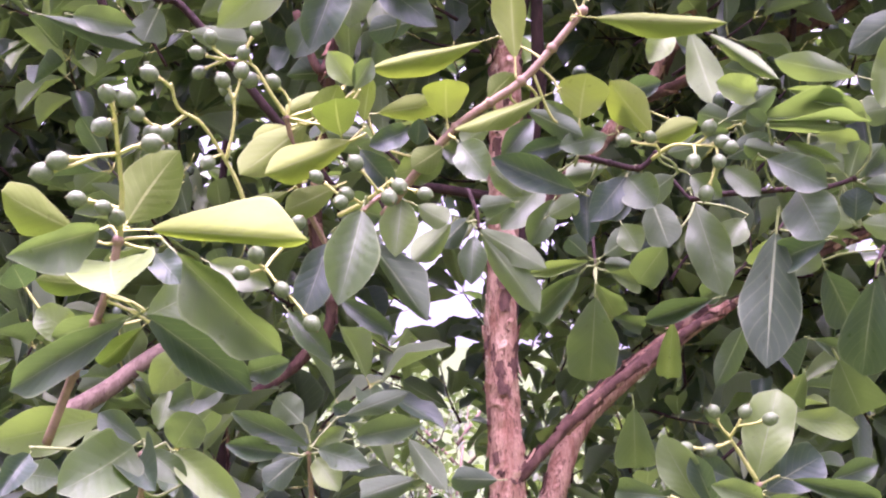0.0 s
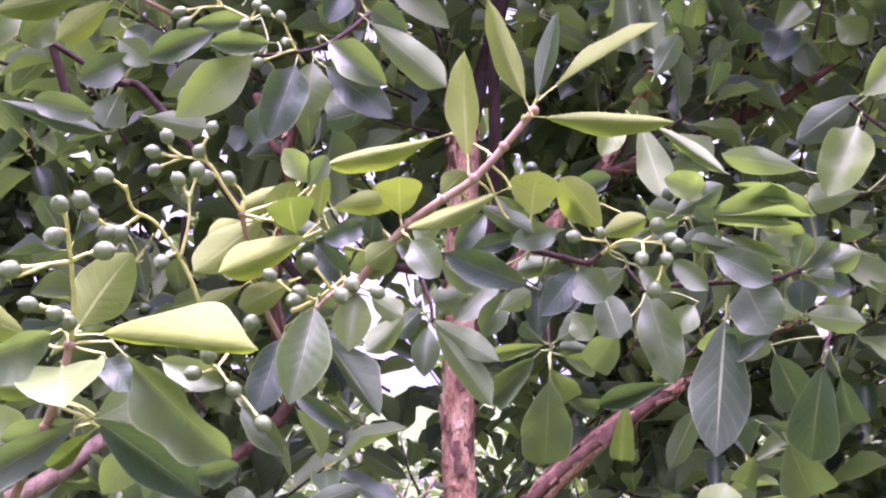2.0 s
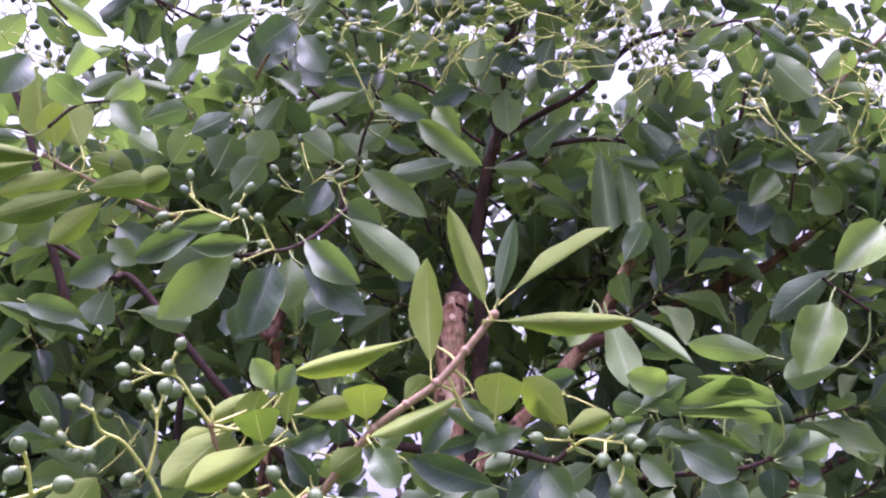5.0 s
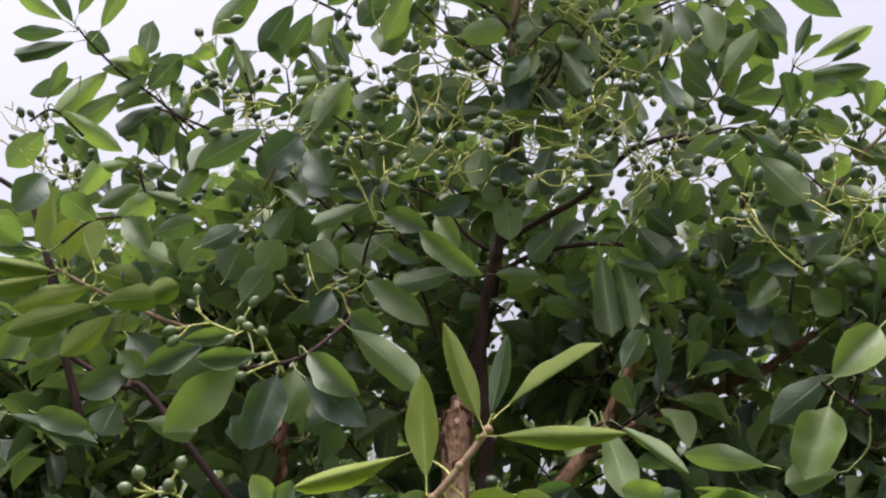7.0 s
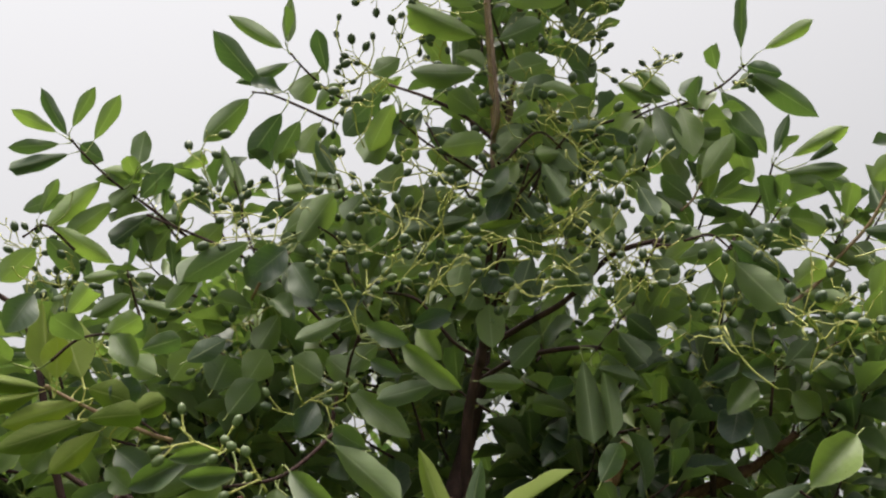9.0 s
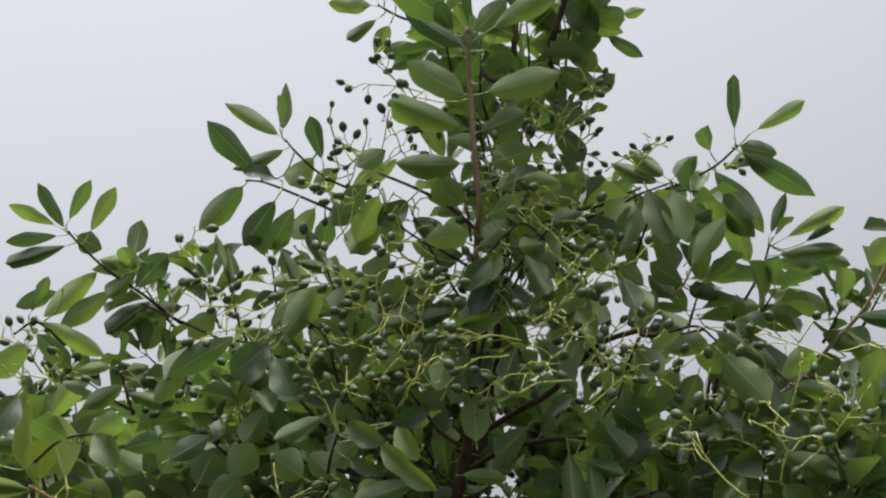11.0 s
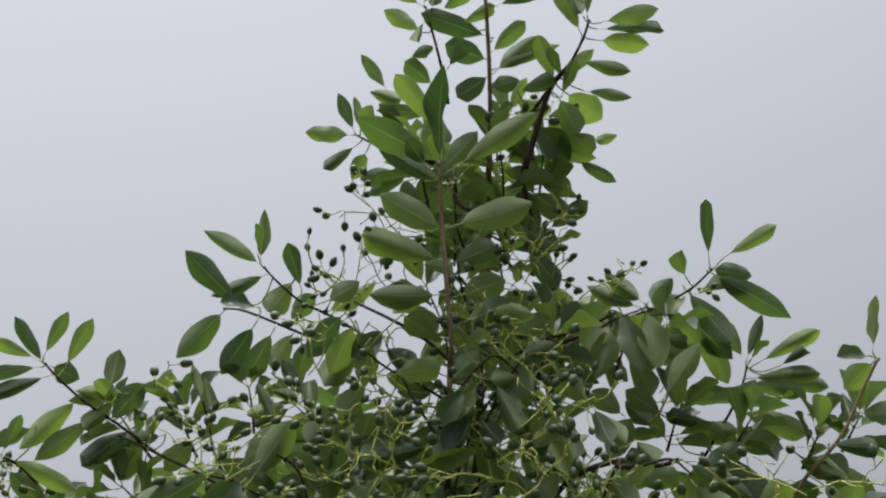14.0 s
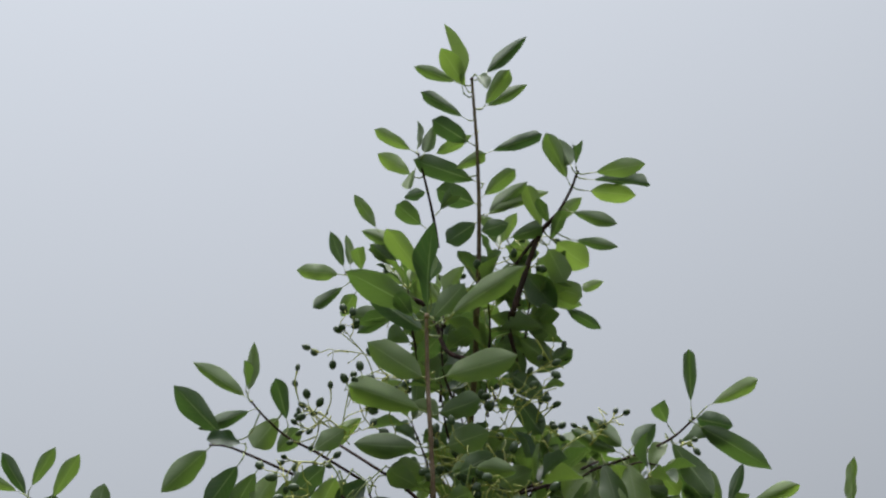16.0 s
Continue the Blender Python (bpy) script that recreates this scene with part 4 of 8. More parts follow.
s.leaf((0.616, 1.459, 2.499), (0.645, 1.451, 2.564), 0.019, -78, 0)
s.leaf((0.64, 1.454, 2.489), (0.716, 1.395, 2.51), 0.027, -64, 1)
s.leaf((0.619, 1.446, 2.489), (0.636, 1.387, 2.494), 0.015, -2, 0)
s.leaf((0.664, 1.444, 2.476), (0.688, 1.387, 2.478), 0.017, -57, 0)
s.leaf((0.621, 1.45, 2.457), (0.707, 1.402, 2.443), 0.028, -73, 1)
s.leaf((0.662, 1.449, 2.455), (0.731, 1.461, 2.44), 0.032, -66, 5)
s.leaf((0.616, 1.458, 2.449), (0.687, 1.424, 2.421), 0.033, -76, 2)
s.leaf((0.486, 1.491, 2.438), (0.665, 1.522, 2.43), 0.045, -36, 5)
s.leaf((0.605, 1.491, 2.414), (0.686, 1.455, 2.364), 0.039, -81, 0)
s.leaf((0.509, 1.504, 2.382), (0.588, 1.465, 2.375), 0.038, -74, 1)
s.leaf((0.572, 1.486, 2.383), (0.658, 1.506, 2.358), 0.042, -67, 0)
s.leaf((0.551, 1.453, 2.538), (0.586, 1.504, 2.467), 0.039, -25, 5)
s.leaf((0.532, 1.432, 2.55), (0.593, 1.472, 2.497), 0.037, -46, 1)
s.leaf((0.569, 1.435, 2.56), (0.608, 1.475, 2.505), 0.029, -33, 2)
s.done()
s = Shoot([(0.4, 1.435, 2.462), (0.431, 1.409, 2.527), (0.467, 1.396, 2.549), (0.501, 1.393, 2.545)], .0022, .0014, False, dark_bark)
s.leaf((0.45, 1.407, 2.544), (0.46, 1.41, 2.463), 0.031, -64, 2)
s.leaf((0.477, 1.412, 2.528), (0.485, 1.457, 2.485), 0.034, -4, 1)
s.leaf((0.422, 1.398, 2.542), (0.39, 1.437, 2.502), 0.036, 42, 1)
s.leaf((0.501, 1.402, 2.54), (0.538, 1.444, 2.511), 0.041, -37, 5)
s.leaf((0.403, 1.411, 2.51), (0.358, 1.449, 2.488), 0.036, 55, 1)
s.done()
s = Shoot([(0.439, 1.36, 2.363), (0.456, 1.353, 2.377), (0.47, 1.344, 2.4)], .0022, .0014, False, twig_skin)
s.leaf((0.469, 1.333, 2.402), (0.523, 1.329, 2.474), 0.034, -80, 4)
s.leaf((0.457, 1.358, 2.379), (0.409, 1.333, 2.408), 0.034, 57, 0)
s.leaf((0.444, 1.369, 2.366), (0.412, 1.397, 2.412), 0.031, 105, 1)
s.leaf((0.466, 1.364, 2.38), (0.518, 1.397, 2.371), 0.026, -62, 5)
s.done()
s = Shoot([(0.416, 1.242, 2.272), (0.453, 1.237, 2.277), (0.477, 1.239, 2.257)], .0022, .0014, False, dark_bark)
s.leaf((0.484, 1.252, 2.243), (0.535, 1.231, 2.17), 0.049, -93, 0)
s.leaf((0.478, 1.239, 2.269), (0.56, 1.268, 2.225), 0.032, -64, 4)
s.leaf((0.455, 1.236, 2.257), (0.483, 1.278, 2.221), 0.032, -32, 5)
s.leaf((0.431, 1.246, 2.272), (0.394, 1.294, 2.255), 0.031, 56, 0)
s.leaf((0.439, 1.248, 2.277), (0.415, 1.289, 2.317), 0.028, 118, 1)
s.done()
s = Shoot([(0.565, 1.403, 2.21), (0.622, 1.384, 2.245), (0.656, 1.368, 2.281), (0.705, 1.342, 2.329), (0.738, 1.315, 2.386), (0.761, 1.295, 2.424)], .0034, .0022, False, twig_skin)
s.leaf((0.747, 1.303, 2.433), (0.698, 1.268, 2.421), 0.027, -65, 1)
s.leaf((0.751, 1.297, 2.417), (0.722, 1.349, 2.399), 0.036, 54, 1)
s.leaf((0.757, 1.29, 2.444), (0.772, 1.281, 2.516), 0.018, -61, 5)
s.leaf((0.719, 1.328, 2.345), (0.722, 1.361, 2.398), 0.022, 164, 6)
s.leaf((0.738, 1.332, 2.358), (0.764, 1.28, 2.34), 0.033, -84, 0)
s.leaf((0.694, 1.339, 2.316), (0.743, 1.306, 2.299), 0.028, -80, 0)
s.leaf((0.697, 1.347, 2.273), (0.651, 1.377, 2.304), 0.032, 86, 0)
s.leaf((0.669, 1.369, 2.264), (0.638, 1.423, 2.26), 0.036, 68, 0)
s.leaf((0.68, 1.369, 2.288), (0.749, 1.383, 2.256), 0.036, -66, 5)
s.leaf((0.638, 1.385, 2.244), (0.61, 1.42, 2.288), 0.031, 110, 0)
s.leaf((0.627, 1.374, 2.234), (0.675, 1.402, 2.206), 0.034, -56, 5)
s.leaf((0.582, 1.411, 2.211), (0.539, 1.37, 2.228), 0.031, 55, 5)
s.done()
s = Shoot([(-0.024, 1.286, 2.166), (-0.038, 1.264, 2.233), (-0.052, 1.244, 2.284), (-0.082, 1.231, 2.305)], .0022, .0014, False, dark_bark)
s.leaf((-0.123, 1.223, 2.294), (-0.07, 1.235, 2.348), 0.036, -76, 0)
s.leaf((0.026, 1.241, 2.305), (0.057, 1.203, 2.349), 0.036, -34, 1)
s.leaf((0.037, 1.244, 2.302), (0.095, 1.216, 2.324), 0.032, -58, 0)
s.leaf((-0.13, 1.223, 2.27), (-0.087, 1.268, 2.267), 0.029, -64, 1)
s.leaf((-0.122, 1.249, 2.238), (-0.081, 1.242, 2.193), 0.042, 88, 1)
s.leaf((-0.146, 1.259, 2.21), (-0.113, 1.222, 2.172), 0.032, 32, 5)
s.leaf((0.023, 1.276, 2.243), (0.079, 1.288, 2.281), 0.032, -78, 1)
s.leaf((-0.056, 1.287, 2.175), (-0.018, 1.239, 2.179), 0.031, -56, 0)
s.leaf((-0.083, 1.241, 2.292), (-0.121, 1.284, 2.267), 0.031, 38, 5)
s.done()
s = Shoot([(0.156, 1.255, 2.29), (0.206, 1.228, 2.353), (0.245, 1.208, 2.393), (0.269, 1.193, 2.419)], .0022, .0014, False, dark_bark)
s.leaf((0.095, 1.25, 2.311), (0.144, 1.273, 2.342), 0.030, -81, 0)
s.leaf((0.091, 1.194, 2.399), (0.154, 1.174, 2.397), 0.036, -63, 0)
s.leaf((0.168, 1.206, 2.394), (0.203, 1.228, 2.441), 0.029, -97, 0)
s.leaf((0.231, 1.204, 2.418), (0.275, 1.203, 2.363), 0.037, -72, 0)
s.leaf((0.234, 1.226, 2.376), (0.262, 1.265, 2.331), 0.030, -31, 5)
s.leaf((0.316, 1.23, 2.333), (0.324, 1.212, 2.275), 0.032, -145, 0)
s.leaf((0.258, 1.26, 2.287), (0.294, 1.257, 2.339), 0.032, -77, 0)
s.leaf((0.249, 1.25, 2.269), (0.284, 1.245, 2.2), 0.035, -83, 1)
s.leaf((0.206, 1.233, 2.355), (0.186, 1.275, 2.314), 0.032, 27, 0)
s.done()
s = Shoot([(0.378, 1.245, 2.267), (0.362, 1.258, 2.236), (0.346, 1.275, 2.193)], .0022, .0014, False, dark_bark)
s.leaf((0.357, 1.21, 2.34), (0.373, 1.184, 2.286), 0.029, -124, 0)
s.leaf((0.338, 1.282, 2.18), (0.383, 1.318, 2.155), 0.032, -51, 0)
s.leaf((0.326, 1.287, 2.158), (0.355, 1.262, 2.109), 0.036, -108, 0)
s.leaf((0.182, 1.302, 2.206), (0.214, 1.323, 2.256), 0.030, -108, 0)
s.leaf((0.154, 1.265, 2.172), (0.18, 1.31, 2.206), 0.023, -115, 0)
s.leaf((0.371, 1.255, 2.259), (0.402, 1.234, 2.21), 0.035, -99, 0)
s.leaf((0.393, 1.269, 2.222), (0.366, 1.314, 2.189), 0.035, 44, 1)
s.leaf((0.408, 1.252, 2.249), (0.462, 1.219, 2.251), 0.031, -69, 5)
s.leaf((0.451, 1.255, 2.216), (0.431, 1.296, 2.173), 0.035, 38, 0)
s.done()
s = Shoot([(0.493, 1.281, 2.281), (0.536, 1.282, 2.247), (0.577, 1.284, 2.206)], .0022, .0014, False, dark_bark)
s.leaf((0.501, 1.285, 2.274), (0.558, 1.28, 2.304), 0.032, -76, 5)
s.leaf((0.53, 1.284, 2.257), (0.496, 1.326, 2.222), 0.037, 54, 1)
s.leaf((0.567, 1.296, 2.218), (0.604, 1.254, 2.243), 0.034, -60, 1)
s.leaf((0.579, 1.294, 2.201), (0.543, 1.298, 2.147), 0.032, 88, 0)
s.leaf((0.582, 1.276, 2.203), (0.642, 1.282, 2.187), 0.029, -67, 0)
s.leaf((0.52, 1.28, 2.247), (0.552, 1.268, 2.154), 0.036, -90, 0)
s.done()
s = Shoot([(-0.379, 1.108, 2.09), (-0.349, 1.112, 2.118), (-0.312, 1.124, 2.128)], .0022, .0014, False, dark_bark)
s.leaf((-0.34, 1.107, 2.117), (-0.361, 1.051, 2.129), 0.033, 58, 0)
s.leaf((-0.4, 1.086, 2.169), (-0.419, 1.065, 2.114), 0.040, -78, 1)
s.leaf((-0.326, 1.125, 2.121), (-0.272, 1.104, 2.142), 0.033, -57, 5)
s.leaf((-0.312, 1.124, 2.128), (-0.275, 1.11, 2.081), 0.033, 66, 3)
s.leaf((-0.359, 1.094, 2.142), (-0.318, 1.053, 2.163), 0.029, -32, 0)
s.leaf((-0.281, 1.143, 2.111), (-0.225, 1.118, 2.117), 0.029, -66, 0)
s.leaf((-0.228, 1.158, 2.099), (-0.187, 1.188, 2.135), 0.029, -90, 0)
s.leaf((-0.424, 1.1, 2.089), (-0.44, 1.042, 2.101), 0.033, -121, 1)
s.done()
s = Shoot([(0.156, 1.252, 2.375), (0.119, 1.24, 2.397), (0.073, 1.225, 2.42), (0.035, 1.208, 2.449)], .0022, .0014, False, dark_bark)
s.leaf((0.104, 1.2, 2.486), (0.145, 1.247, 2.492), 0.037, -65, 0)
s.leaf((0.155, 1.208, 2.469), (0.176, 1.266, 2.481), 0.026, -61, 2)
s.leaf((0.026, 1.206, 2.475), (-0.012, 1.245, 2.421), 0.038, 33, 1)
s.leaf((0.051, 1.206, 2.448), (0.037, 1.246, 2.402), 0.033, 10, 0)
s.leaf((0.12, 1.232, 2.418), (0.07, 1.242, 2.454), 0.033, 82, 1)
s.leaf((0.142, 1.249, 2.398), (0.082, 1.265, 2.398), 0.033, 69, 5)
s.leaf((0.101, 1.255, 2.353), (0.055, 1.29, 2.378), 0.029, 89, 0)
s.leaf((0.061, 1.253, 2.363), (0.022, 1.242, 2.294), 0.042, 87, 5)
s.leaf((0.101, 1.253, 2.328), (0.066, 1.217, 2.293), 0.037, 97, 5)
s.leaf((-0.001, 1.173, 2.506), (0.035, 1.204, 2.546), 0.030, -89, 0)
s.leaf((0.011, 1.197, 2.489), (-0.035, 1.228, 2.461), 0.032, 45, 5)
s.done()
s = Shoot([(0.162, 1.214, 2.362), (0.202, 1.202, 2.405), (0.233, 1.198, 2.418), (0.277, 1.216, 2.373)], .0022, .0014, False, dark_bark)
s.leaf((0.182, 1.202, 2.373), (0.147, 1.195, 2.323), 0.032, -90, 1)
s.leaf((0.18, 1.216, 2.345), (0.154, 1.2, 2.292), 0.032, -71, 5)
s.leaf((0.231, 1.216, 2.384), (0.255, 1.192, 2.332), 0.027, -123, 5)
s.leaf((0.217, 1.202, 2.388), (0.279, 1.227, 2.384), 0.036, -68, 5)
s.leaf((0.188, 1.192, 2.435), (0.223, 1.142, 2.431), 0.030, -57, 5)
s.leaf((0.276, 1.229, 2.345), (0.295, 1.285, 2.328), 0.032, -30, 0)
s.leaf((0.297, 1.246, 2.309), (0.318, 1.216, 2.259), 0.032, 52, 1)
s.leaf((0.352, 1.219, 2.339), (0.395, 1.21, 2.293), 0.032, -84, 0)
s.leaf((0.205, 1.175, 2.469), (0.252, 1.199, 2.503), 0.031, -81, 5)
s.leaf((0.229, 1.169, 2.474), (0.283, 1.201, 2.476), 0.029, -65, 1)
s.leaf((0.265, 1.189, 2.413), (0.312, 1.22, 2.44), 0.031, -82, 1)
s.leaf((0.31, 1.214, 2.404), (0.346, 1.247, 2.364), 0.032, -46, 0)
s.leaf((0.196, 1.243, 2.305), (0.224, 1.284, 2.267), 0.032, -40, 1)
s.leaf((0.171, 1.26, 2.262), (0.148, 1.249, 2.206), 0.035, -77, 3)
s.done()
cluster((0.151, 1.305, 2.38), [(0.086, 1.297, 2.396), (0.054, 1.288, 2.411)], [(0.015, 1.271, 2.422), (0.004, 1.3, 2.4), (0.078, 1.3, 2.397), (0.054, 1.297, 2.37), (0.038, 1.287, 2.438), (0.104, 1.269, 2.418), (0.089, 1.313, 2.367)], 0.0109, .4)
cluster((0.239, 1.268, 2.541), [(0.271, 1.29, 2.495), (0.286, 1.311, 2.45)], [(0.269, 1.297, 2.453), (0.286, 1.272, 2.486), (0.304, 1.283, 2.5), (0.307, 1.303, 2.464), (0.303, 1.314, 2.451), (0.298, 1.318, 2.421), (0.25, 1.334, 2.448)], 0.0109, .4)
cluster((0.234, 1.319, 2.392), [(0.275, 1.317, 2.39), (0.299, 1.331, 2.35)], [(0.301, 1.322, 2.4), (0.29, 1.31, 2.368), (0.309, 1.309, 2.349), (0.3, 1.351, 2.349), (0.285, 1.341, 2.319), (0.266, 1.303, 2.384), (0.285, 1.322, 2.342), (0.25, 1.348, 2.341)], 0.0109, .4)
cluster((0.531, 1.328, 2.553), [(0.547, 1.321, 2.558)], [(0.551, 1.306, 2.555), (0.547, 1.337, 2.558), (0.554, 1.32, 2.541), (0.535, 1.339, 2.564)], 0.0104, .9)
cluster((0.596, 1.185, 2.114), [(0.616, 1.171, 2.139)], [(0.633, 1.165, 2.129), (0.604, 1.183, 2.085), (0.574, 1.171, 2.14), (0.587, 1.169, 2.139)], 0.0105, .5, 0.0009)
cluster((-0.498, 1.34, 2.271), [(-0.512, 1.326, 2.293)], [(-0.513, 1.328, 2.334), (-0.484, 1.312, 2.318), (-0.513, 1.329, 2.29), (-0.528, 1.319, 2.309), (-0.484, 1.348, 2.269), (-0.462, 1.357, 2.267), (-0.427, 1.365, 2.271), (-0.446, 1.341, 2.292)], 0.0109, .6)
cluster((0.004, 1.388, 2.606), [(-0.04, 1.366, 2.637)], [(-0.073, 1.336, 2.702), (-0.079, 1.352, 2.681), (-0.066, 1.36, 2.646), (-0.046, 1.357, 2.63), (-0.078, 1.38, 2.636), (-0.085, 1.374, 2.587), (-0.053, 1.368, 2.603), (-0.02, 1.399, 2.593), (-0.057, 1.406, 2.588)], 0.0109, .9)
cluster((-0.045, 1.383, 2.621), [(-0.026, 1.379, 2.639)], [(-0.022, 1.362, 2.681), (-0.07, 1.354, 2.634), (-0.061, 1.388, 2.65), (-0.078, 1.362, 2.618), (-0.072, 1.378, 2.604)], 0.0104, 1)
cluster((0.111, 1.317, 2.67), [(0.076, 1.312, 2.67)], [(0.05, 1.302, 2.712), (0.058, 1.31, 2.66), (0.051, 1.295, 2.655), (0.091, 1.333, 2.66), (0.098, 1.349, 2.642), (0.072, 1.31, 2.634), (0.055, 1.329, 2.628)], 0.0104, .9)
cluster((0.397, 1.371, 2.571), [(0.425, 1.355, 2.601)], [(0.44, 1.361, 2.624), (0.455, 1.339, 2.613), (0.399, 1.346, 2.606), (0.391, 1.371, 2.6), (0.373, 1.357, 2.6)], 0.0104, 1)
cluster((0.318, 1.279, 2.716), [(0.342, 1.301, 2.677)], [(0.362, 1.301, 2.715), (0.361, 1.301, 2.704), (0.365, 1.306, 2.694), (0.33, 1.302, 2.693), (0.323, 1.283, 2.685)], 0.0104, .9)
cluster((0.237, 1.298, 2.682), [(0.279, 1.316, 2.649)], [(0.253, 1.321, 2.654), (0.285, 1.309, 2.67), (0.307, 1.303, 2.672), (0.277, 1.32, 2.646), (0.296, 1.312, 2.638), (0.243, 1.317, 2.618), (0.31, 1.327, 2.663)], 0.0104, .7)
cluster((0.283, 1.354, 2.569), [(0.32, 1.34, 2.599)], [(0.331, 1.316, 2.636), (0.347, 1.312, 2.619), (0.344, 1.345, 2.63), (0.32, 1.34, 2.6), (0.293, 1.355, 2.584), (0.341, 1.336, 2.591), (0.353, 1.336, 2.572), (0.322, 1.318, 2.628)], 0.0104, .9)
cluster((0.225, 1.275, 2.547), [(0.256, 1.299, 2.492), (0.279, 1.312, 2.46)], [(0.235, 1.304, 2.513), (0.273, 1.288, 2.495), (0.3, 1.328, 2.465), (0.278, 1.311, 2.441), (0.298, 1.315, 2.496), (0.255, 1.297, 2.464), (0.206, 1.291, 2.5), (0.302, 1.31, 2.422)], 0.0109, .4)
cluster((0.259, 1.334, 2.398), [(0.3, 1.34, 2.38)], [(0.309, 1.319, 2.399), (0.318, 1.331, 2.411), (0.342, 1.324, 2.408), (0.276, 1.331, 2.413), (0.308, 1.327, 2.384), (0.252, 1.319, 2.419), (0.358, 1.325, 2.399)], 0.0109, .4)
cluster((-0.033, 1.333, 2.54), [(-0.067, 1.326, 2.539)], [(-0.08, 1.305, 2.531), (-0.063, 1.328, 2.53), (-0.036, 1.348, 2.541), (-0.01, 1.331, 2.533), (0.003, 1.326, 2.549), (-0.08, 1.351, 2.502), (-0.076, 1.304, 2.54), (-0.056, 1.317, 2.515)], 0.0109, .6)

# ---- the column ----
s = Shoot([(0.15, 1.24, 2.306), (0.104, 1.23, 2.386), (0.07, 1.24, 2.46)], .0022, .0014, False, dark_bark)
s.leaf((0.031, 1.26, 2.49), (-0.019, 1.24, 2.402), 0.044, 88, 0)
s.leaf((0.088, 1.26, 2.494), (0.145, 1.25, 2.497), 0.040, -66, 3)
s.leaf((0.063, 1.24, 2.48), (0.023, 1.22, 2.435), 0.036, -95, 1)
s.leaf((0.073, 1.24, 2.359), (0.028, 1.22, 2.287), 0.043, 92, 0)
s.leaf((0.098, 1.23, 2.327), (0.041, 1.21, 2.289), 0.033, 81, 1)
s.leaf((0.124, 1.25, 2.399), (0.069, 1.24, 2.415), 0.031, 70, 0)
s.leaf((0.107, 1.24, 2.356), (0.065, 1.23, 2.339), 0.028, 75, 1)
s.leaf((-0.013, 1.28, 2.517), (-0.052, 1.27, 2.46), 0.038, 79, 0)
s.leaf((0.067, 1.22, 2.241), (0.01, 1.2, 2.23), 0.031, 78, 0)
s.leaf((0.12, 1.23, 2.257), (0.107, 1.21, 2.192), 0.031, 135, 0)
s.leaf((0.035, 1.26, 2.409), (0.005, 1.25, 2.364), 0.037, 85, 1)
s.leaf((-0.022, 1.3, 2.381), (-0.052, 1.29, 2.337), 0.037, 85, 1)
s.done()
s = Shoot([(0.197, 1.24, 2.32), (0.223, 1.22, 2.361), (0.232, 1.21, 2.406)], .0022, .0014, False, dark_bark)
s.leaf((0.228, 1.2, 2.376), (0.258, 1.18, 2.308), 0.029, -114, 0)
s.leaf((0.273, 1.21, 2.398), (0.22, 1.19, 2.383), 0.028, 74, 1)
s.leaf((0.208, 1.24, 2.453), (0.168, 1.23, 2.417), 0.035, 80, 0)
s.leaf((0.257, 1.25, 2.472), (0.306, 1.24, 2.491), 0.033, -65, 0)
s.leaf((0.273, 1.24, 2.301), (0.307, 1.24, 2.347), 0.034, -80, 1)
s.leaf((0.198, 1.23, 2.349), (0.228, 1.22, 2.304), 0.031, -97, 1)
s.leaf((0.303, 1.27, 2.276), (0.27, 1.25, 2.225), 0.034, 107, 0)
s.leaf((0.211, 1.24, 2.256), (0.195, 1.23, 2.208), 0.031, 112, 1)
s.done()
s = Shoot([(0.329, 1.36, 2.457), (0.384, 1.36, 2.519), (0.455, 1.36, 2.548)], .0024, .0014, False, dark_bark)
s.leaf((0.416, 1.36, 2.538), (0.438, 1.34, 2.438), 0.040, 59, 0)
s.leaf((0.454, 1.36, 2.536), (0.463, 1.34, 2.441), 0.045, 33, 0)
s.leaf((0.398, 1.36, 2.511), (0.367, 1.34, 2.428), 0.041, -64, 0)
s.leaf((0.472, 1.38, 2.428), (0.529, 1.37, 2.489), 0.037, -74, 0)
s.leaf((0.391, 1.37, 2.542), (0.352, 1.35, 2.48), 0.044, -78, 1)
s.leaf((0.427, 1.4, 2.486), (0.453, 1.38, 2.413), 0.039, -111, 1)
s.leaf((0.355, 1.38, 2.463), (0.335, 1.37, 2.406), 0.038, -71, 1)
s.leaf((0.492, 1.4, 2.539), (0.5, 1.4, 2.482), 0.036, -80, 1)
s.leaf((0.4, 1.36, 2.382), (0.361, 1.36, 2.419), 0.034, 74, 1)
s.leaf((0.377, 1.35, 2.311), (0.415, 1.35, 2.37), 0.039, -84, 0)
s.leaf((0.43, 1.34, 2.273), (0.41, 1.34, 2.324), 0.042, 80, 0)
s.done()

# ---- the middle sprays ----
s = Shoot([(-0.251, 1.2, 2.008), (-0.275, 1.17, 2.013), (-0.332, 1.15, 2.036), (-0.361, 1.14, 2.049), (-0.389, 1.13, 2.064)], .0030, .0022, True, twig_skin)
s.leaf((-0.351, 1.14, 2.076), (-0.386, 1.14, 2.163), 0.056, 103, 0)
s.leaf((-0.384, 1.13, 2.067), (-0.409, 1.13, 2.175), 0.026, 128, 1)
s.leaf((-0.374, 1.12, 2.071), (-0.374, 1.11, 2.122), 0.037, 23, 1)
s.leaf((-0.396, 1.13, 2.063), (-0.479, 1.1, 2.073), 0.023, 85, 2)
s.leaf((-0.397, 1.13, 2.057), (-0.476, 1.09, 2.027), 0.021, 97, 2)
s.leaf((-0.35, 1.14, 2.046), (-0.436, 1.12, 2.015), 0.032, 83, 0)
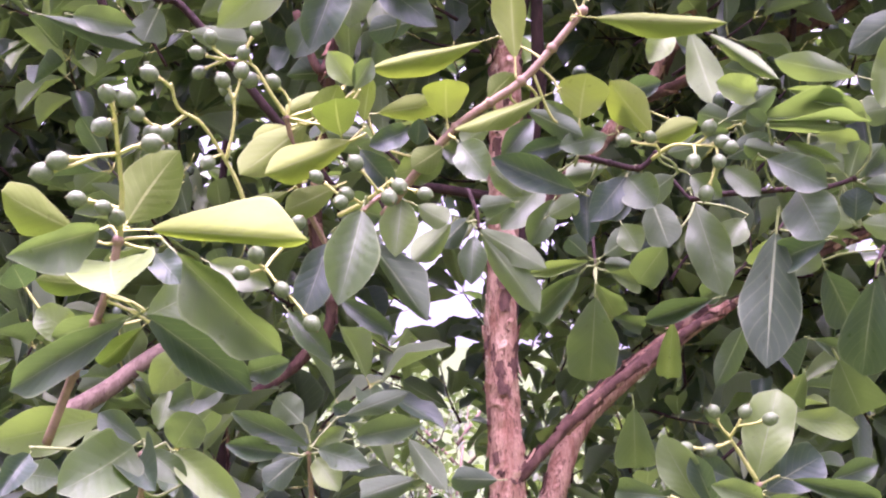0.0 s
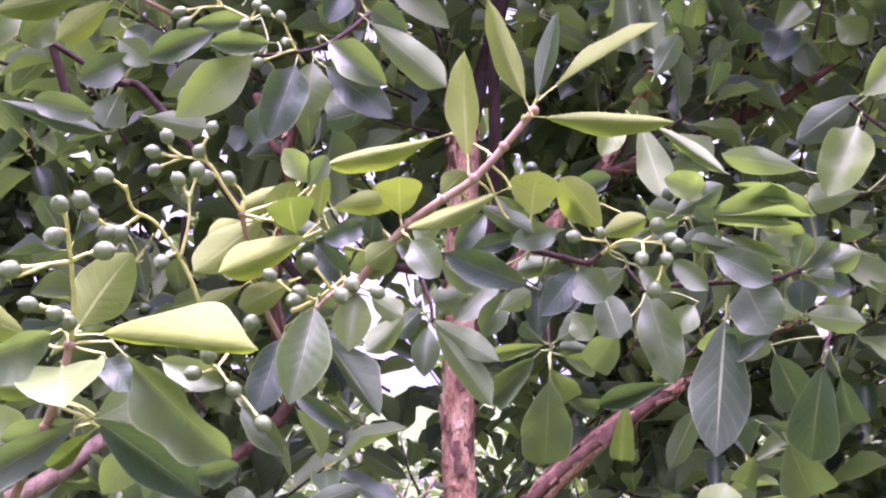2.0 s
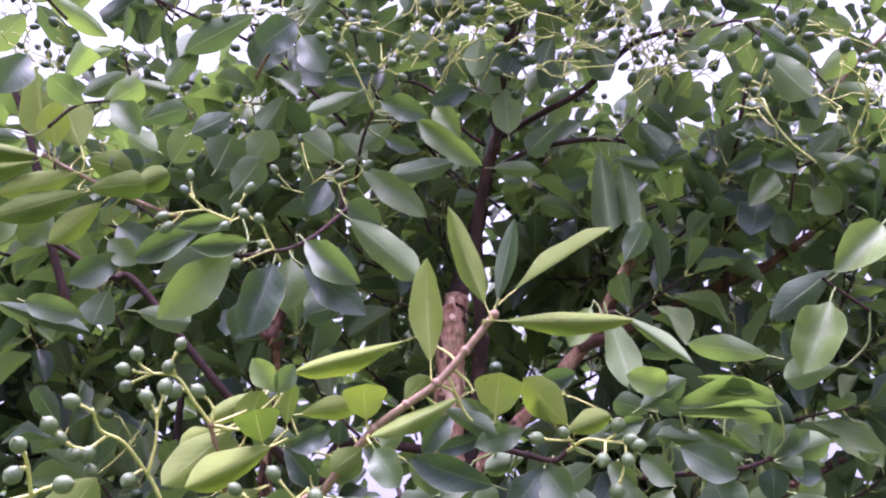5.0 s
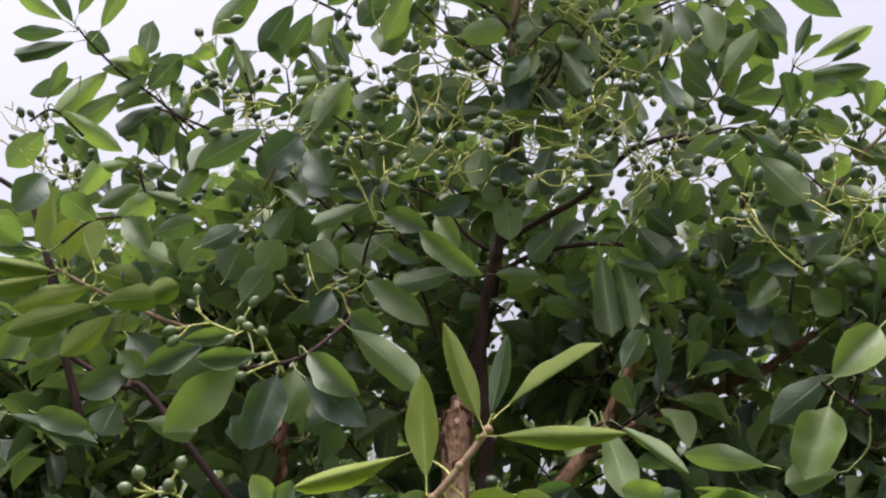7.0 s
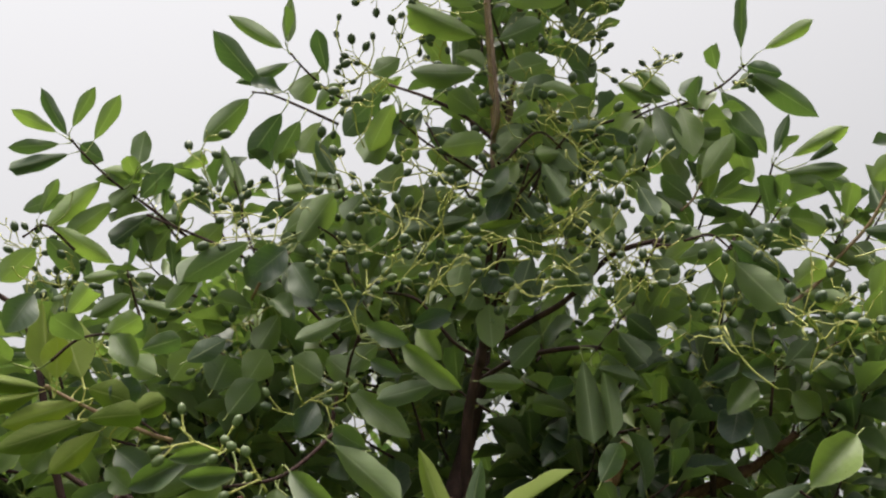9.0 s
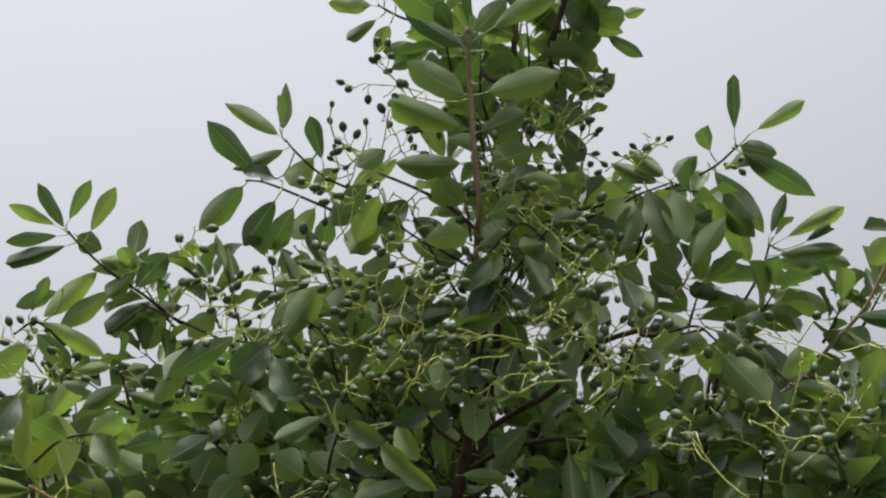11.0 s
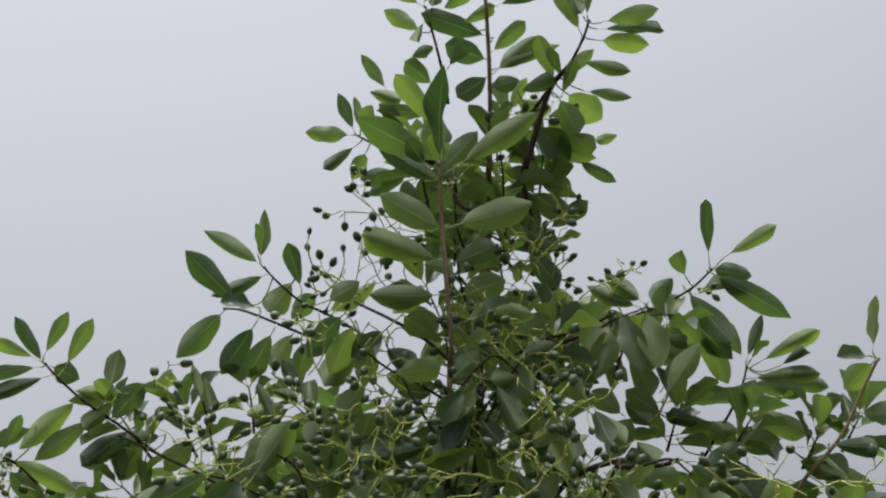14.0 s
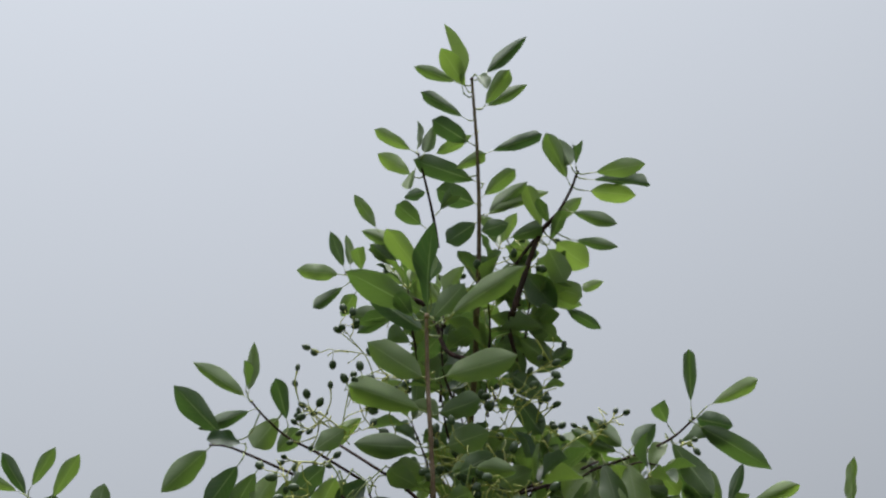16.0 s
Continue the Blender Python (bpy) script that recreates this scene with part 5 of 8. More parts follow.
s.leaf((-0.343, 1.14, 2.022), (-0.435, 1.11, 1.984), 0.034, 81, 0)
s.leaf((-0.326, 1.15, 2.012), (-0.376, 1.13, 1.959), 0.031, 82, 0)
s.leaf((-0.336, 1.13, 2.023), (-0.263, 1.11, 2.023), 0.032, -72, 3)
s.leaf((-0.346, 1.15, 2.065), (-0.287, 1.14, 2.044), 0.040, -83, 0)
s.leaf((-0.293, 1.16, 2.043), (-0.306, 1.15, 2.077), 0.040, -114, 13)
s.leaf((-0.301, 1.17, 2.033), (-0.251, 1.16, 2.051), 0.031, -65, 1)
s.leaf((-0.44, 1.19, 2.026), (-0.471, 1.18, 1.967), 0.037, -101, 11)
s.leaf((-0.4, 1.2, 2.013), (-0.434, 1.19, 1.976), 0.041, -103, 13)
s.leaf((-0.321, 1.2, 1.998), (-0.273, 1.19, 1.96), 0.043, 81, 11)
s.leaf((-0.284, 1.22, 2.098), (-0.322, 1.22, 2.121), 0.037, 84, 11)
s.done()
s = Shoot([(-0.175, 1.27, 2.215), (-0.144, 1.22, 2.239), (-0.109, 1.18, 2.247)], .0024, .0016, False, twig_skin)
s.leaf((-0.287, 1.3, 2.109), (-0.253, 1.28, 2.147), 0.048, -45, 0)
s.leaf((-0.166, 1.2, 2.272), (-0.248, 1.18, 2.213), 0.037, 71, 0)
s.leaf((-0.111, 1.175, 2.252), (-0.152, 1.15, 2.204), 0.045, -93, 3)
s.leaf((-0.104, 1.18, 2.233), (-0.07, 1.16, 2.177), 0.042, 70, 1)
s.leaf((-0.104, 1.22, 2.277), (-0.056, 1.22, 2.349), 0.044, -69, 0)
s.leaf((-0.119, 1.25, 2.416), (-0.091, 1.24, 2.356), 0.019, -104, 2)
s.leaf((-0.177, 1.28, 2.203), (-0.229, 1.27, 2.216), 0.039, 71, 1)
s.leaf((-0.138, 1.28, 2.194), (-0.165, 1.27, 2.143), 0.038, 89, 1)
s.leaf((-0.211, 1.3, 2.186), (-0.247, 1.29, 2.191), 0.035, 71, 1)
s.leaf((-0.178, 1.27, 2.096), (-0.148, 1.26, 2.139), 0.045, -56, 0)
s.leaf((-0.217, 1.25, 2.083), (-0.195, 1.24, 2.126), 0.052, -50, 3)
s.leaf((-0.187, 1.22, 2.044), (-0.153, 1.22, 2.089), 0.043, -71, 0)
s.done()
s = Shoot([(-0.039, 1.23, 2.06), (-0.028, 1.19, 2.1), (-0.013, 1.16, 2.126)], .0024, .0016, False, dark_bark)
s.leaf((-0.003, 1.155, 2.137), (0.054, 1.12, 2.106), 0.030, 96, 1)
s.leaf((0.054, 1.16, 2.138), (0.104, 1.15, 2.151), 0.026, 113, 0)
s.leaf((0.06, 1.17, 2.136), (0.091, 1.15, 2.091), 0.030, 76, 1)
s.leaf((-0.031, 1.15, 2.147), (-0.088, 1.13, 2.116), 0.024, 87, 2)
s.leaf((0.039, 1.16, 2.117), (0.116, 1.13, 2.049), 0.032, 105, 0)
s.leaf((0.086, 1.16, 2.065), (0.013, 1.13, 2.039), 0.029, 90, 0)
s.leaf((-0.029, 1.2, 2.07), (0.051, 1.18, 2.001), 0.035, 90, 0)
s.leaf((0.001, 1.17, 2.097), (0.044, 1.15, 2.074), 0.021, 95, 2)
s.leaf((-0.064, 1.2, 2.081), (-0.103, 1.19, 2.108), 0.043, 72, 0)
s.leaf((-0.022, 1.2, 2.081), (-0.058, 1.2, 2.111), 0.035, 80, 1)
s.leaf((0.006, 1.2, 2.125), (-0.029, 1.2, 2.095), 0.032, 73, 1)
s.leaf((-0.071, 1.2, 2.052), (-0.088, 1.18, 2.004), 0.035, -58, 1)
s.leaf((0.004, 1.23, 2.045), (0.033, 1.22, 2.078), 0.036, -63, 1)
s.leaf((-0.067, 1.2, 2.187), (-0.007, 1.18, 2.186), 0.036, 112, 1)
s.leaf((-0.11, 1.22, 2.088), (-0.075, 1.22, 2.117), 0.036, -71, 0)
s.done()
s = Shoot([(0.155, 1.26, 2.206), (0.171, 1.24, 2.278), (0.199, 1.23, 2.347), (0.211, 1.22, 2.383)], .0022, .0016, False, dark_bark)
s.leaf((0.129, 1.23, 2.307), (0.042, 1.2, 2.281), 0.033, 79, 0)
s.leaf((0.072, 1.24, 2.368), (0.036, 1.23, 2.302), 0.037, 88, 0)
s.leaf((0.197, 1.22, 2.385), (0.151, 1.2, 2.33), 0.034, -91, 0)
s.leaf((0.193, 1.225, 2.359), (0.141, 1.21, 2.281), 0.038, 100, 0)
s.leaf((0.166, 1.276, 2.273), (0.122, 1.25, 2.185), 0.050, 107, 0)
s.leaf((0.199, 1.23, 2.301), (0.106, 1.21, 2.268), 0.026, -110, 2)
s.leaf((0.154, 1.27, 2.136), (0.151, 1.27, 2.199), 0.041, 177, 0)
s.leaf((0.134, 1.28, 2.094), (0.194, 1.26, 2.084), 0.022, -76, 2)
s.leaf((0.266, 1.35, 2.105), (0.227, 1.33, 2.09), 0.034, -96, 1)
s.leaf((0.221, 1.3, 2.161), (0.179, 1.29, 2.117), 0.035, 89, 1)
s.leaf((0.107, 1.28, 2.263), (0.076, 1.27, 2.219), 0.038, 90, 1)
s.leaf((0.199, 1.28, 2.253), (0.215, 1.27, 2.2), 0.034, -108, 0)
s.leaf((0.232, 1.26, 2.352), (0.268, 1.26, 2.394), 0.035, -76, 1)
s.leaf((0.093, 1.27, 2.412), (0.133, 1.26, 2.432), 0.035, -59, 1)
s.leaf((0.108, 1.25, 2.358), (0.078, 1.24, 2.329), 0.031, 81, 1)
s.done()
s = Shoot([(0.386, 1.4, 2.255), (0.345, 1.36, 2.206), (0.296, 1.31, 2.141)], .0022, .0014, False, dark_bark)
s.leaf((0.352, 1.36, 2.187), (0.371, 1.33, 2.112), 0.054, -128, 0)
s.leaf((0.277, 1.31, 2.127), (0.283, 1.28, 2.007), 0.041, -160, 0)
s.leaf((0.303, 1.31, 2.121), (0.309, 1.28, 2.014), 0.030, -142, 0)
s.leaf((0.296, 1.3, 2.114), (0.347, 1.27, 2.088), 0.021, -82, 2)
s.leaf((0.272, 1.12, 1.934), (0.296, 1.11, 1.977), 0.027, -72, 3)
s.leaf((0.401, 1.4, 2.228), (0.444, 1.38, 2.203), 0.033, -78, 1)
s.leaf((0.415, 1.42, 2.262), (0.447, 1.42, 2.244), 0.034, -67, 1)
s.done()
s = Shoot([(0.524, 1.32, 2.046), (0.529, 1.31, 2.082), (0.534, 1.3, 2.11)], .0024, .0016, False, dark_bark)
s.leaf((0.486, 1.3, 2.12), (0.43, 1.27, 2.085), 0.026, -84, 0)
s.leaf((0.532, 1.3, 2.11), (0.478, 1.26, 2.091), 0.036, -95, 1)
s.leaf((0.502, 1.3, 2.093), (0.457, 1.27, 2.039), 0.037, -63, 0)
s.leaf((0.48, 1.31, 2.059), (0.459, 1.28, 2.004), 0.048, -28, 3)
s.leaf((0.455, 1.4, 2.025), (0.393, 1.38, 2.068), 0.034, -119, 0)
s.leaf((0.471, 1.36, 2.089), (0.406, 1.34, 2.078), 0.026, 78, 2)
s.leaf((0.547, 1.3, 2.11), (0.587, 1.29, 2.147), 0.030, -80, 0)
s.leaf((0.555, 1.3, 2.118), (0.62, 1.27, 2.075), 0.036, -79, 0)
s.leaf((0.595, 1.2, 1.997), (0.522, 1.17, 1.931), 0.049, -70, 0)
s.leaf((0.55, 1.5, 2.351), (0.618, 1.47, 2.23), 0.069, -85, 0)
s.leaf((0.604, 1.4, 2.225), (0.646, 1.38, 2.226), 0.039, -71, 1)
s.leaf((0.563, 1.34, 2.082), (0.591, 1.32, 2.045), 0.040, 87, 1)
s.leaf((0.521, 1.36, 2.056), (0.529, 1.35, 2.006), 0.036, 58, 1)
s.leaf((0.439, 1.42, 2.14), (0.473, 1.41, 2.179), 0.050, -76, 0)
s.done()

cluster((-0.013, 1.16, 2.128), [(-0.017, 1.155, 2.161), (0.002, 1.15, 2.192)], [(-0.006, 1.165, 2.224), (0.023, 1.142, 2.204), (0.031, 1.132, 2.193), (0.01, 1.134, 2.178), (-0.012, 1.141, 2.174), (-0.026, 1.147, 2.197), (0.048, 1.143, 2.191), (0.022, 1.162, 2.171)], 0.0118, 0.15, 0.0010)
cluster((-0.013, 1.16, 2.128), [(-0.033, 1.155, 2.176), (-0.051, 1.15, 2.212), (-0.044, 1.15, 2.238)], [(-0.07, 1.132, 2.23), (-0.053, 1.152, 2.239), (-0.041, 1.167, 2.246), (-0.022, 1.143, 2.233), (-0.057, 1.161, 2.235), (-0.036, 1.148, 2.226), (-0.056, 1.135, 2.213), (-0.05, 1.15, 2.204), (-0.054, 1.153, 2.186), (-0.04, 1.131, 2.171), (-0.024, 1.13, 2.17), (-0.076, 1.153, 2.221), (-0.062, 1.134, 2.194)], 0.0118, 0.4, 0.0010)
cluster((0.078, 1.23, 2.381), [(0.048, 1.215, 2.369), (0.03, 1.2, 2.356), (0.025, 1.2, 2.335)], [(-0.028, 1.19, 2.36), (-0.025, 1.198, 2.345), (0.003, 1.195, 2.354), (0.003, 1.204, 2.34), (-0.004, 1.218, 2.331), (-0.009, 1.189, 2.322), (0.029, 1.218, 2.317), (0.004, 1.216, 2.303), (0.015, 1.188, 2.26), (0.038, 1.199, 2.268)], 0.0118, 0.4, 0.0010)
cluster((0.078, 1.23, 2.381), [(0.063, 1.22, 2.384), (0.052, 1.21, 2.381)], [(0.037, 1.225, 2.415), (0.045, 1.21, 2.371), (0.022, 1.213, 2.4), (0.092, 1.204, 2.359), (0.116, 1.227, 2.368), (0.056, 1.215, 2.4)], 0.0118, 0.3, 0.0010)
cluster((0.331, 1.31, 2.222), [(0.321, 1.3, 2.268), (0.302, 1.29, 2.301), (0.29, 1.28, 2.327)], [(0.31, 1.3, 2.368), (0.291, 1.286, 2.338), (0.28, 1.264, 2.32), (0.304, 1.286, 2.325), (0.277, 1.275, 2.314), (0.308, 1.285, 2.307), (0.285, 1.279, 2.296), (0.295, 1.283, 2.296), (0.324, 1.292, 2.288), (0.296, 1.289, 2.273), (0.267, 1.28, 2.309), (0.264, 1.278, 2.272)], 0.0118, 0.3, 0.0010)
cluster((0.331, 1.31, 2.222), [(0.338, 1.3, 2.242), (0.346, 1.29, 2.263)], [(0.323, 1.272, 2.248), (0.356, 1.285, 2.256), (0.366, 1.276, 2.26), (0.328, 1.28, 2.24), (0.309, 1.286, 2.236), (0.366, 1.274, 2.23), (0.371, 1.277, 2.218), (0.34, 1.287, 2.304), (0.36, 1.269, 2.301)], 0.0118, 0.5, 0.0010)
cluster((0.354, 1.3, 2.378), [(0.342, 1.29, 2.395), (0.325, 1.28, 2.403)], [(0.291, 1.281, 2.413), (0.308, 1.28, 2.412), (0.314, 1.266, 2.381), (0.341, 1.284, 2.398), (0.35, 1.276, 2.389), (0.274, 1.281, 2.405), (0.317, 1.282, 2.441), (0.353, 1.263, 2.328), (0.364, 1.271, 2.424)], 0.0118, 0.5, 0.0010)
cluster((-0.208, 1.3, 2.307), [(-0.21, 1.3, 2.337), (-0.217, 1.3, 2.364)], [(-0.24, 1.307, 2.398), (-0.249, 1.302, 2.385), (-0.23, 1.311, 2.382), (-0.23, 1.296, 2.364), (-0.221, 1.311, 2.373), (-0.207, 1.286, 2.357), (-0.238, 1.314, 2.351), (-0.209, 1.316, 2.345), (-0.198, 1.305, 2.338), (-0.262, 1.302, 2.405)], 0.0118, 0.9, 0.0010)
cluster((-0.185, 1.3, 2.311), [(-0.195, 1.3, 2.354)], [(-0.201, 1.304, 2.396), (-0.191, 1.281, 2.376), (-0.202, 1.293, 2.376), (-0.189, 1.285, 2.395), (-0.176, 1.319, 2.416), (-0.178, 1.302, 2.325), (-0.159, 1.304, 2.336)], 0.0118, 0.95, 0.0010)
cluster((-0.308, 1.34, 2.331), [(-0.299, 1.33, 2.371)], [(-0.297, 1.344, 2.409), (-0.317, 1.333, 2.399), (-0.267, 1.323, 2.401)], 0.0118, 0.9, 0.0010)
cluster((-0.327, 1.36, 2.166), [(-0.331, 1.35, 2.205), (-0.337, 1.35, 2.231)], [(-0.355, 1.34, 2.238), (-0.343, 1.334, 2.224), (-0.348, 1.369, 2.256), (-0.33, 1.333, 2.208), (-0.325, 1.363, 2.244), (-0.31, 1.36, 2.226), (-0.322, 1.349, 2.205), (-0.374, 1.344, 2.279), (-0.393, 1.364, 2.278), (-0.338, 1.337, 2.252), (-0.288, 1.351, 2.235)], 0.0118, 1, 0.0010)
cluster((-0.165, 1.28, 2.107), [(-0.189, 1.28, 2.139), (-0.198, 1.28, 2.179)], [(-0.195, 1.261, 2.196), (-0.199, 1.264, 2.187), (-0.211, 1.282, 2.183), (-0.207, 1.291, 2.15), (-0.187, 1.285, 2.15), (-0.17, 1.281, 2.15), (-0.222, 1.27, 2.16), (-0.243, 1.28, 2.216), (-0.233, 1.268, 2.135), (-0.258, 1.287, 2.118), (-0.247, 1.29, 2.111)], 0.0118, 0.6, 0.0010)
cluster((-0.501, 1.29, 2.237), [(-0.5, 1.28, 2.283), (-0.496, 1.27, 2.304)], [(-0.503, 1.261, 2.329), (-0.486, 1.268, 2.328), (-0.464, 1.272, 2.315), (-0.481, 1.254, 2.299), (-0.49, 1.27, 2.285), (-0.479, 1.288, 2.298), (-0.528, 1.273, 2.299)], 0.0118, 0.6, 0.0010)
cluster((-0.447, 1.3, 2.206), [(-0.446, 1.29, 2.236)], [(-0.428, 1.296, 2.284), (-0.397, 1.268, 2.239), (-0.474, 1.293, 2.271), (-0.45, 1.262, 2.262), (-0.454, 1.281, 2.255), (-0.435, 1.278, 2.247), (-0.422, 1.262, 2.253)], 0.0118, 0.9, 0.0010)
cluster((-0.09, 1.19, 2.021), [(-0.09, 1.19, 2.042), (-0.072, 1.18, 2.054)], [(-0.041, 1.18, 2.068), (-0.019, 1.171, 2.063), (-0.051, 1.166, 2.046), (-0.038, 1.178, 2.037), (0.001, 1.187, 2.022), (-0.04, 1.166, 2.007), (-0.017, 1.189, 2.005), (-0.102, 1.161, 2.07), (-0.133, 1.191, 2.065), (-0.133, 1.196, 2.048), (-0.103, 1.196, 2.106)], 0.0118, 0.3, 0.0010)
cluster((0.534, 1.3, 2.11), [(0.516, 1.29, 2.127), (0.488, 1.29, 2.139)], [(0.451, 1.262, 2.134), (0.462, 1.262, 2.129), (0.498, 1.3, 2.138), (0.51, 1.295, 2.129), (0.513, 1.274, 2.177), (0.53, 1.262, 2.122)], 0.0118, 0.3, 0.0010)
cluster((0.628, 1.3, 2.101), [(0.619, 1.3, 2.125)], [(0.585, 1.264, 2.151), (0.631, 1.283, 2.149), (0.592, 1.276, 2.119), (0.609, 1.269, 2.123), (0.564, 1.267, 2.087), (0.617, 1.287, 2.113)], 0.0125, 0.2, 0.0010)

# ---- the near sprays ----
s = Shoot([(-0.286, 0.8, 1.474), (-0.265, 0.79, 1.525), (-0.246, 0.775, 1.562), (-0.235, 0.77, 1.593), (-0.23, 0.768, 1.62)], .0036, .0030, True, twig_skin)
s.leaf((-0.208, 0.765, 1.628), (-0.089, 0.715, 1.617), 0.033, -69, 4)
s.leaf((-0.227, 0.775, 1.633), (-0.197, 0.8, 1.691), 0.042, -108, 0)
s.leaf((-0.261, 0.765, 1.627), (-0.287, 0.7, 1.645), 0.033, 79, 0)
s.leaf((-0.243, 0.765, 1.627), (-0.27, 0.67, 1.6), 0.030, -109, 12)
s.leaf((-0.232, 0.76, 1.604), (-0.202, 0.675, 1.578), 0.059, 7, 12)
s.leaf((-0.204, 0.77, 1.611), (-0.176, 0.73, 1.588), 0.021, 43, 15)
s.leaf((-0.217, 0.8, 1.567), (-0.185, 0.83, 1.588), 0.031, 77, 10)
s.leaf((-0.19, 0.77, 1.612), (-0.113, 0.775, 1.542), 0.044, 107, 15)
s.leaf((-0.209, 0.765, 1.568), (-0.137, 0.795, 1.513), 0.036, 94, 14)
s.leaf((-0.222, 0.765, 1.563), (-0.313, 0.795, 1.512), 0.029, -107, 10)
s.leaf((-0.223, 0.77, 1.567), (-0.286, 0.8, 1.551), 0.019, -101, 10)
s.leaf((-0.212, 0.77, 1.559), (-0.25, 0.8, 1.532), 0.017, -123, 1)
s.leaf((-0.24, 0.775, 1.589), (-0.277, 0.74, 1.59), 0.018, 88, 5)
s.leaf((-0.189, 0.83, 1.569), (-0.169, 0.81, 1.547), 0.022, 45, 11)
s.leaf((-0.307, 0.8, 1.588), (-0.309, 0.78, 1.603), 0.027, -143, 11)
s.leaf((-0.267, 0.81, 1.551), (-0.298, 0.8, 1.571), 0.027, -88, 13)
s.leaf((-0.185, 0.86, 1.612), (-0.132, 0.84, 1.592), 0.025, 81, 11)
s.leaf((-0.143, 0.8, 1.527), (-0.108, 0.78, 1.537), 0.023, 97, 11)
s.leaf((-0.186, 0.83, 1.506), (-0.164, 0.82, 1.536), 0.024, 118, 11)
s.done()
s = Shoot([(-0.091, 0.955, 1.615), (-0.121, 0.935, 1.673), (-0.129, 0.918, 1.715), (-0.134, 0.907, 1.739)], .0028, .0022, True, twig_skin)
s.leaf((-0.118, 0.925, 1.739), (-0.167, 0.88, 1.686), 0.035, 105, 0)
s.leaf((-0.079, 0.905, 1.72), (-0.144, 0.865, 1.684), 0.031, 93, 4)
s.leaf((-0.094, 0.935, 1.771), (-0.138, 0.92, 1.746), 0.022, 106, 1)
s.leaf((-0.106, 0.925, 1.73), (-0.092, 0.92, 1.771), 0.033, -62, 0)
s.leaf((-0.087, 0.905, 1.724), (-0.09, 0.88, 1.75), 0.039, 15, 3)
s.leaf((-0.07, 0.93, 1.741), (-0.064, 0.92, 1.778), 0.021, -8, 1)
s.leaf((-0.078, 0.92, 1.77), (-0.101, 0.915, 1.799), 0.023, -103, 12)
s.leaf((-0.078, 0.92, 1.768), (-0.063, 0.915, 1.794), 0.019, 115, 12)
s.leaf((-0.133, 0.92, 1.678), (-0.163, 0.88, 1.651), 0.021, 109, 1)
s.leaf((-0.091, 0.92, 1.683), (-0.131, 0.89, 1.658), 0.025, 99, 5)
s.leaf((-0.121, 0.93, 1.695), (-0.138, 0.935, 1.737), 0.035, 110, 5)
s.leaf((-0.137, 0.93, 1.736), (-0.166, 0.93, 1.721), 0.025, 88, 1)
s.leaf((-0.065, 0.95, 1.731), (-0.103, 0.93, 1.732), 0.023, 80, 11)
s.leaf((-0.054, 0.98, 1.664), (-0.094, 0.96, 1.676), 0.031, -102, 11)
s.leaf((-0.075, 0.96, 1.722), (-0.044, 0.96, 1.687), 0.025, 92, 11)
s.done()
s = Shoot([(-0.053, 0.95, 1.661), (-0.021, 0.94, 1.703), (0.01, 0.928, 1.737), (0.039, 0.922, 1.758), (0.066, 0.921, 1.777), (0.092, 0.92, 1.806), (0.118, 0.92, 1.839)], .0042, .0034, True, twig_skin)
s.leaf((0.11, 0.92, 1.849), (0.076, 0.93, 1.945), 0.024, 103, 2)
s.leaf((0.121, 0.92, 1.853), (0.138, 0.91, 1.928), 0.018, -62, 12)
s.leaf((0.136, 0.92, 1.861), (0.226, 0.9, 1.916), 0.011, -45, 2)
s.leaf((0.127, 0.92, 1.833), (0.25, 0.945, 1.838), 0.022, -92, 4)
s.leaf((0.06, 0.922, 1.796), (0.056, 0.93, 1.895), 0.032, 161, 0)
s.leaf((0.086, 0.92, 1.764), (0.008, 0.89, 1.727), 0.021, 109, 0)
s.leaf((0.033, 0.945, 1.818), (-0.065, 0.93, 1.788), 0.021, 99, 1)
s.leaf((0.037, 0.92, 1.76), (0.059, 0.92, 1.783), 0.023, -84, 0)
s.leaf((-0.059, 0.94, 1.751), (0.002, 0.93, 1.757), 0.023, -73, 0)
s.leaf((0.002, 0.93, 1.745), (0.001, 0.91, 1.775), 0.039, 4, 3)
s.leaf((-0.029, 0.94, 1.737), (-0.064, 0.92, 1.718), 0.022, -87, 15)
s.leaf((-0.024, 0.94, 1.723), (-0.022, 0.93, 1.745), 0.018, 169, 12)
s.leaf((-0.044, 0.955, 1.698), (0, 0.94, 1.71), 0.030, 103, 15)
s.leaf((-0.001, 0.93, 1.72), (-0.028, 0.92, 1.7), 0.024, 94, 5)
s.leaf((0.04, 0.94, 1.747), (0.016, 0.92, 1.719), 0.022, 112, 11)
s.leaf((-0.002, 0.95, 1.723), (0.026, 0.93, 1.709), 0.020, 85, 11)
s.leaf((0.119, 0.945, 1.749), (0.124, 0.935, 1.788), 0.044, -34, 3)
s.leaf((0.072, 0.94, 1.756), (0.12, 0.93, 1.731), 0.021, -84, 11)
s.leaf((0.187, 0.97, 1.743), (0.146, 0.95, 1.785), 0.036, 57, 0)
s.leaf((0.128, 0.95, 1.735), (0.087, 0.95, 1.767), 0.016, -102, 12)
s.leaf((0.175, 0.97, 1.743), (0.158, 0.96, 1.768), 0.018, 52, 1)
s.leaf((0.146, 0.96, 1.738), (0.099, 0.93, 1.721), 0.024, -87, 15)
s.leaf((0.186, 0.97, 1.736), (0.227, 0.96, 1.751), 0.023, -80, 1)
s.leaf((0.012, 0.895, 1.717), (0.035, 0.87, 1.684), 0.030, 61, 13)
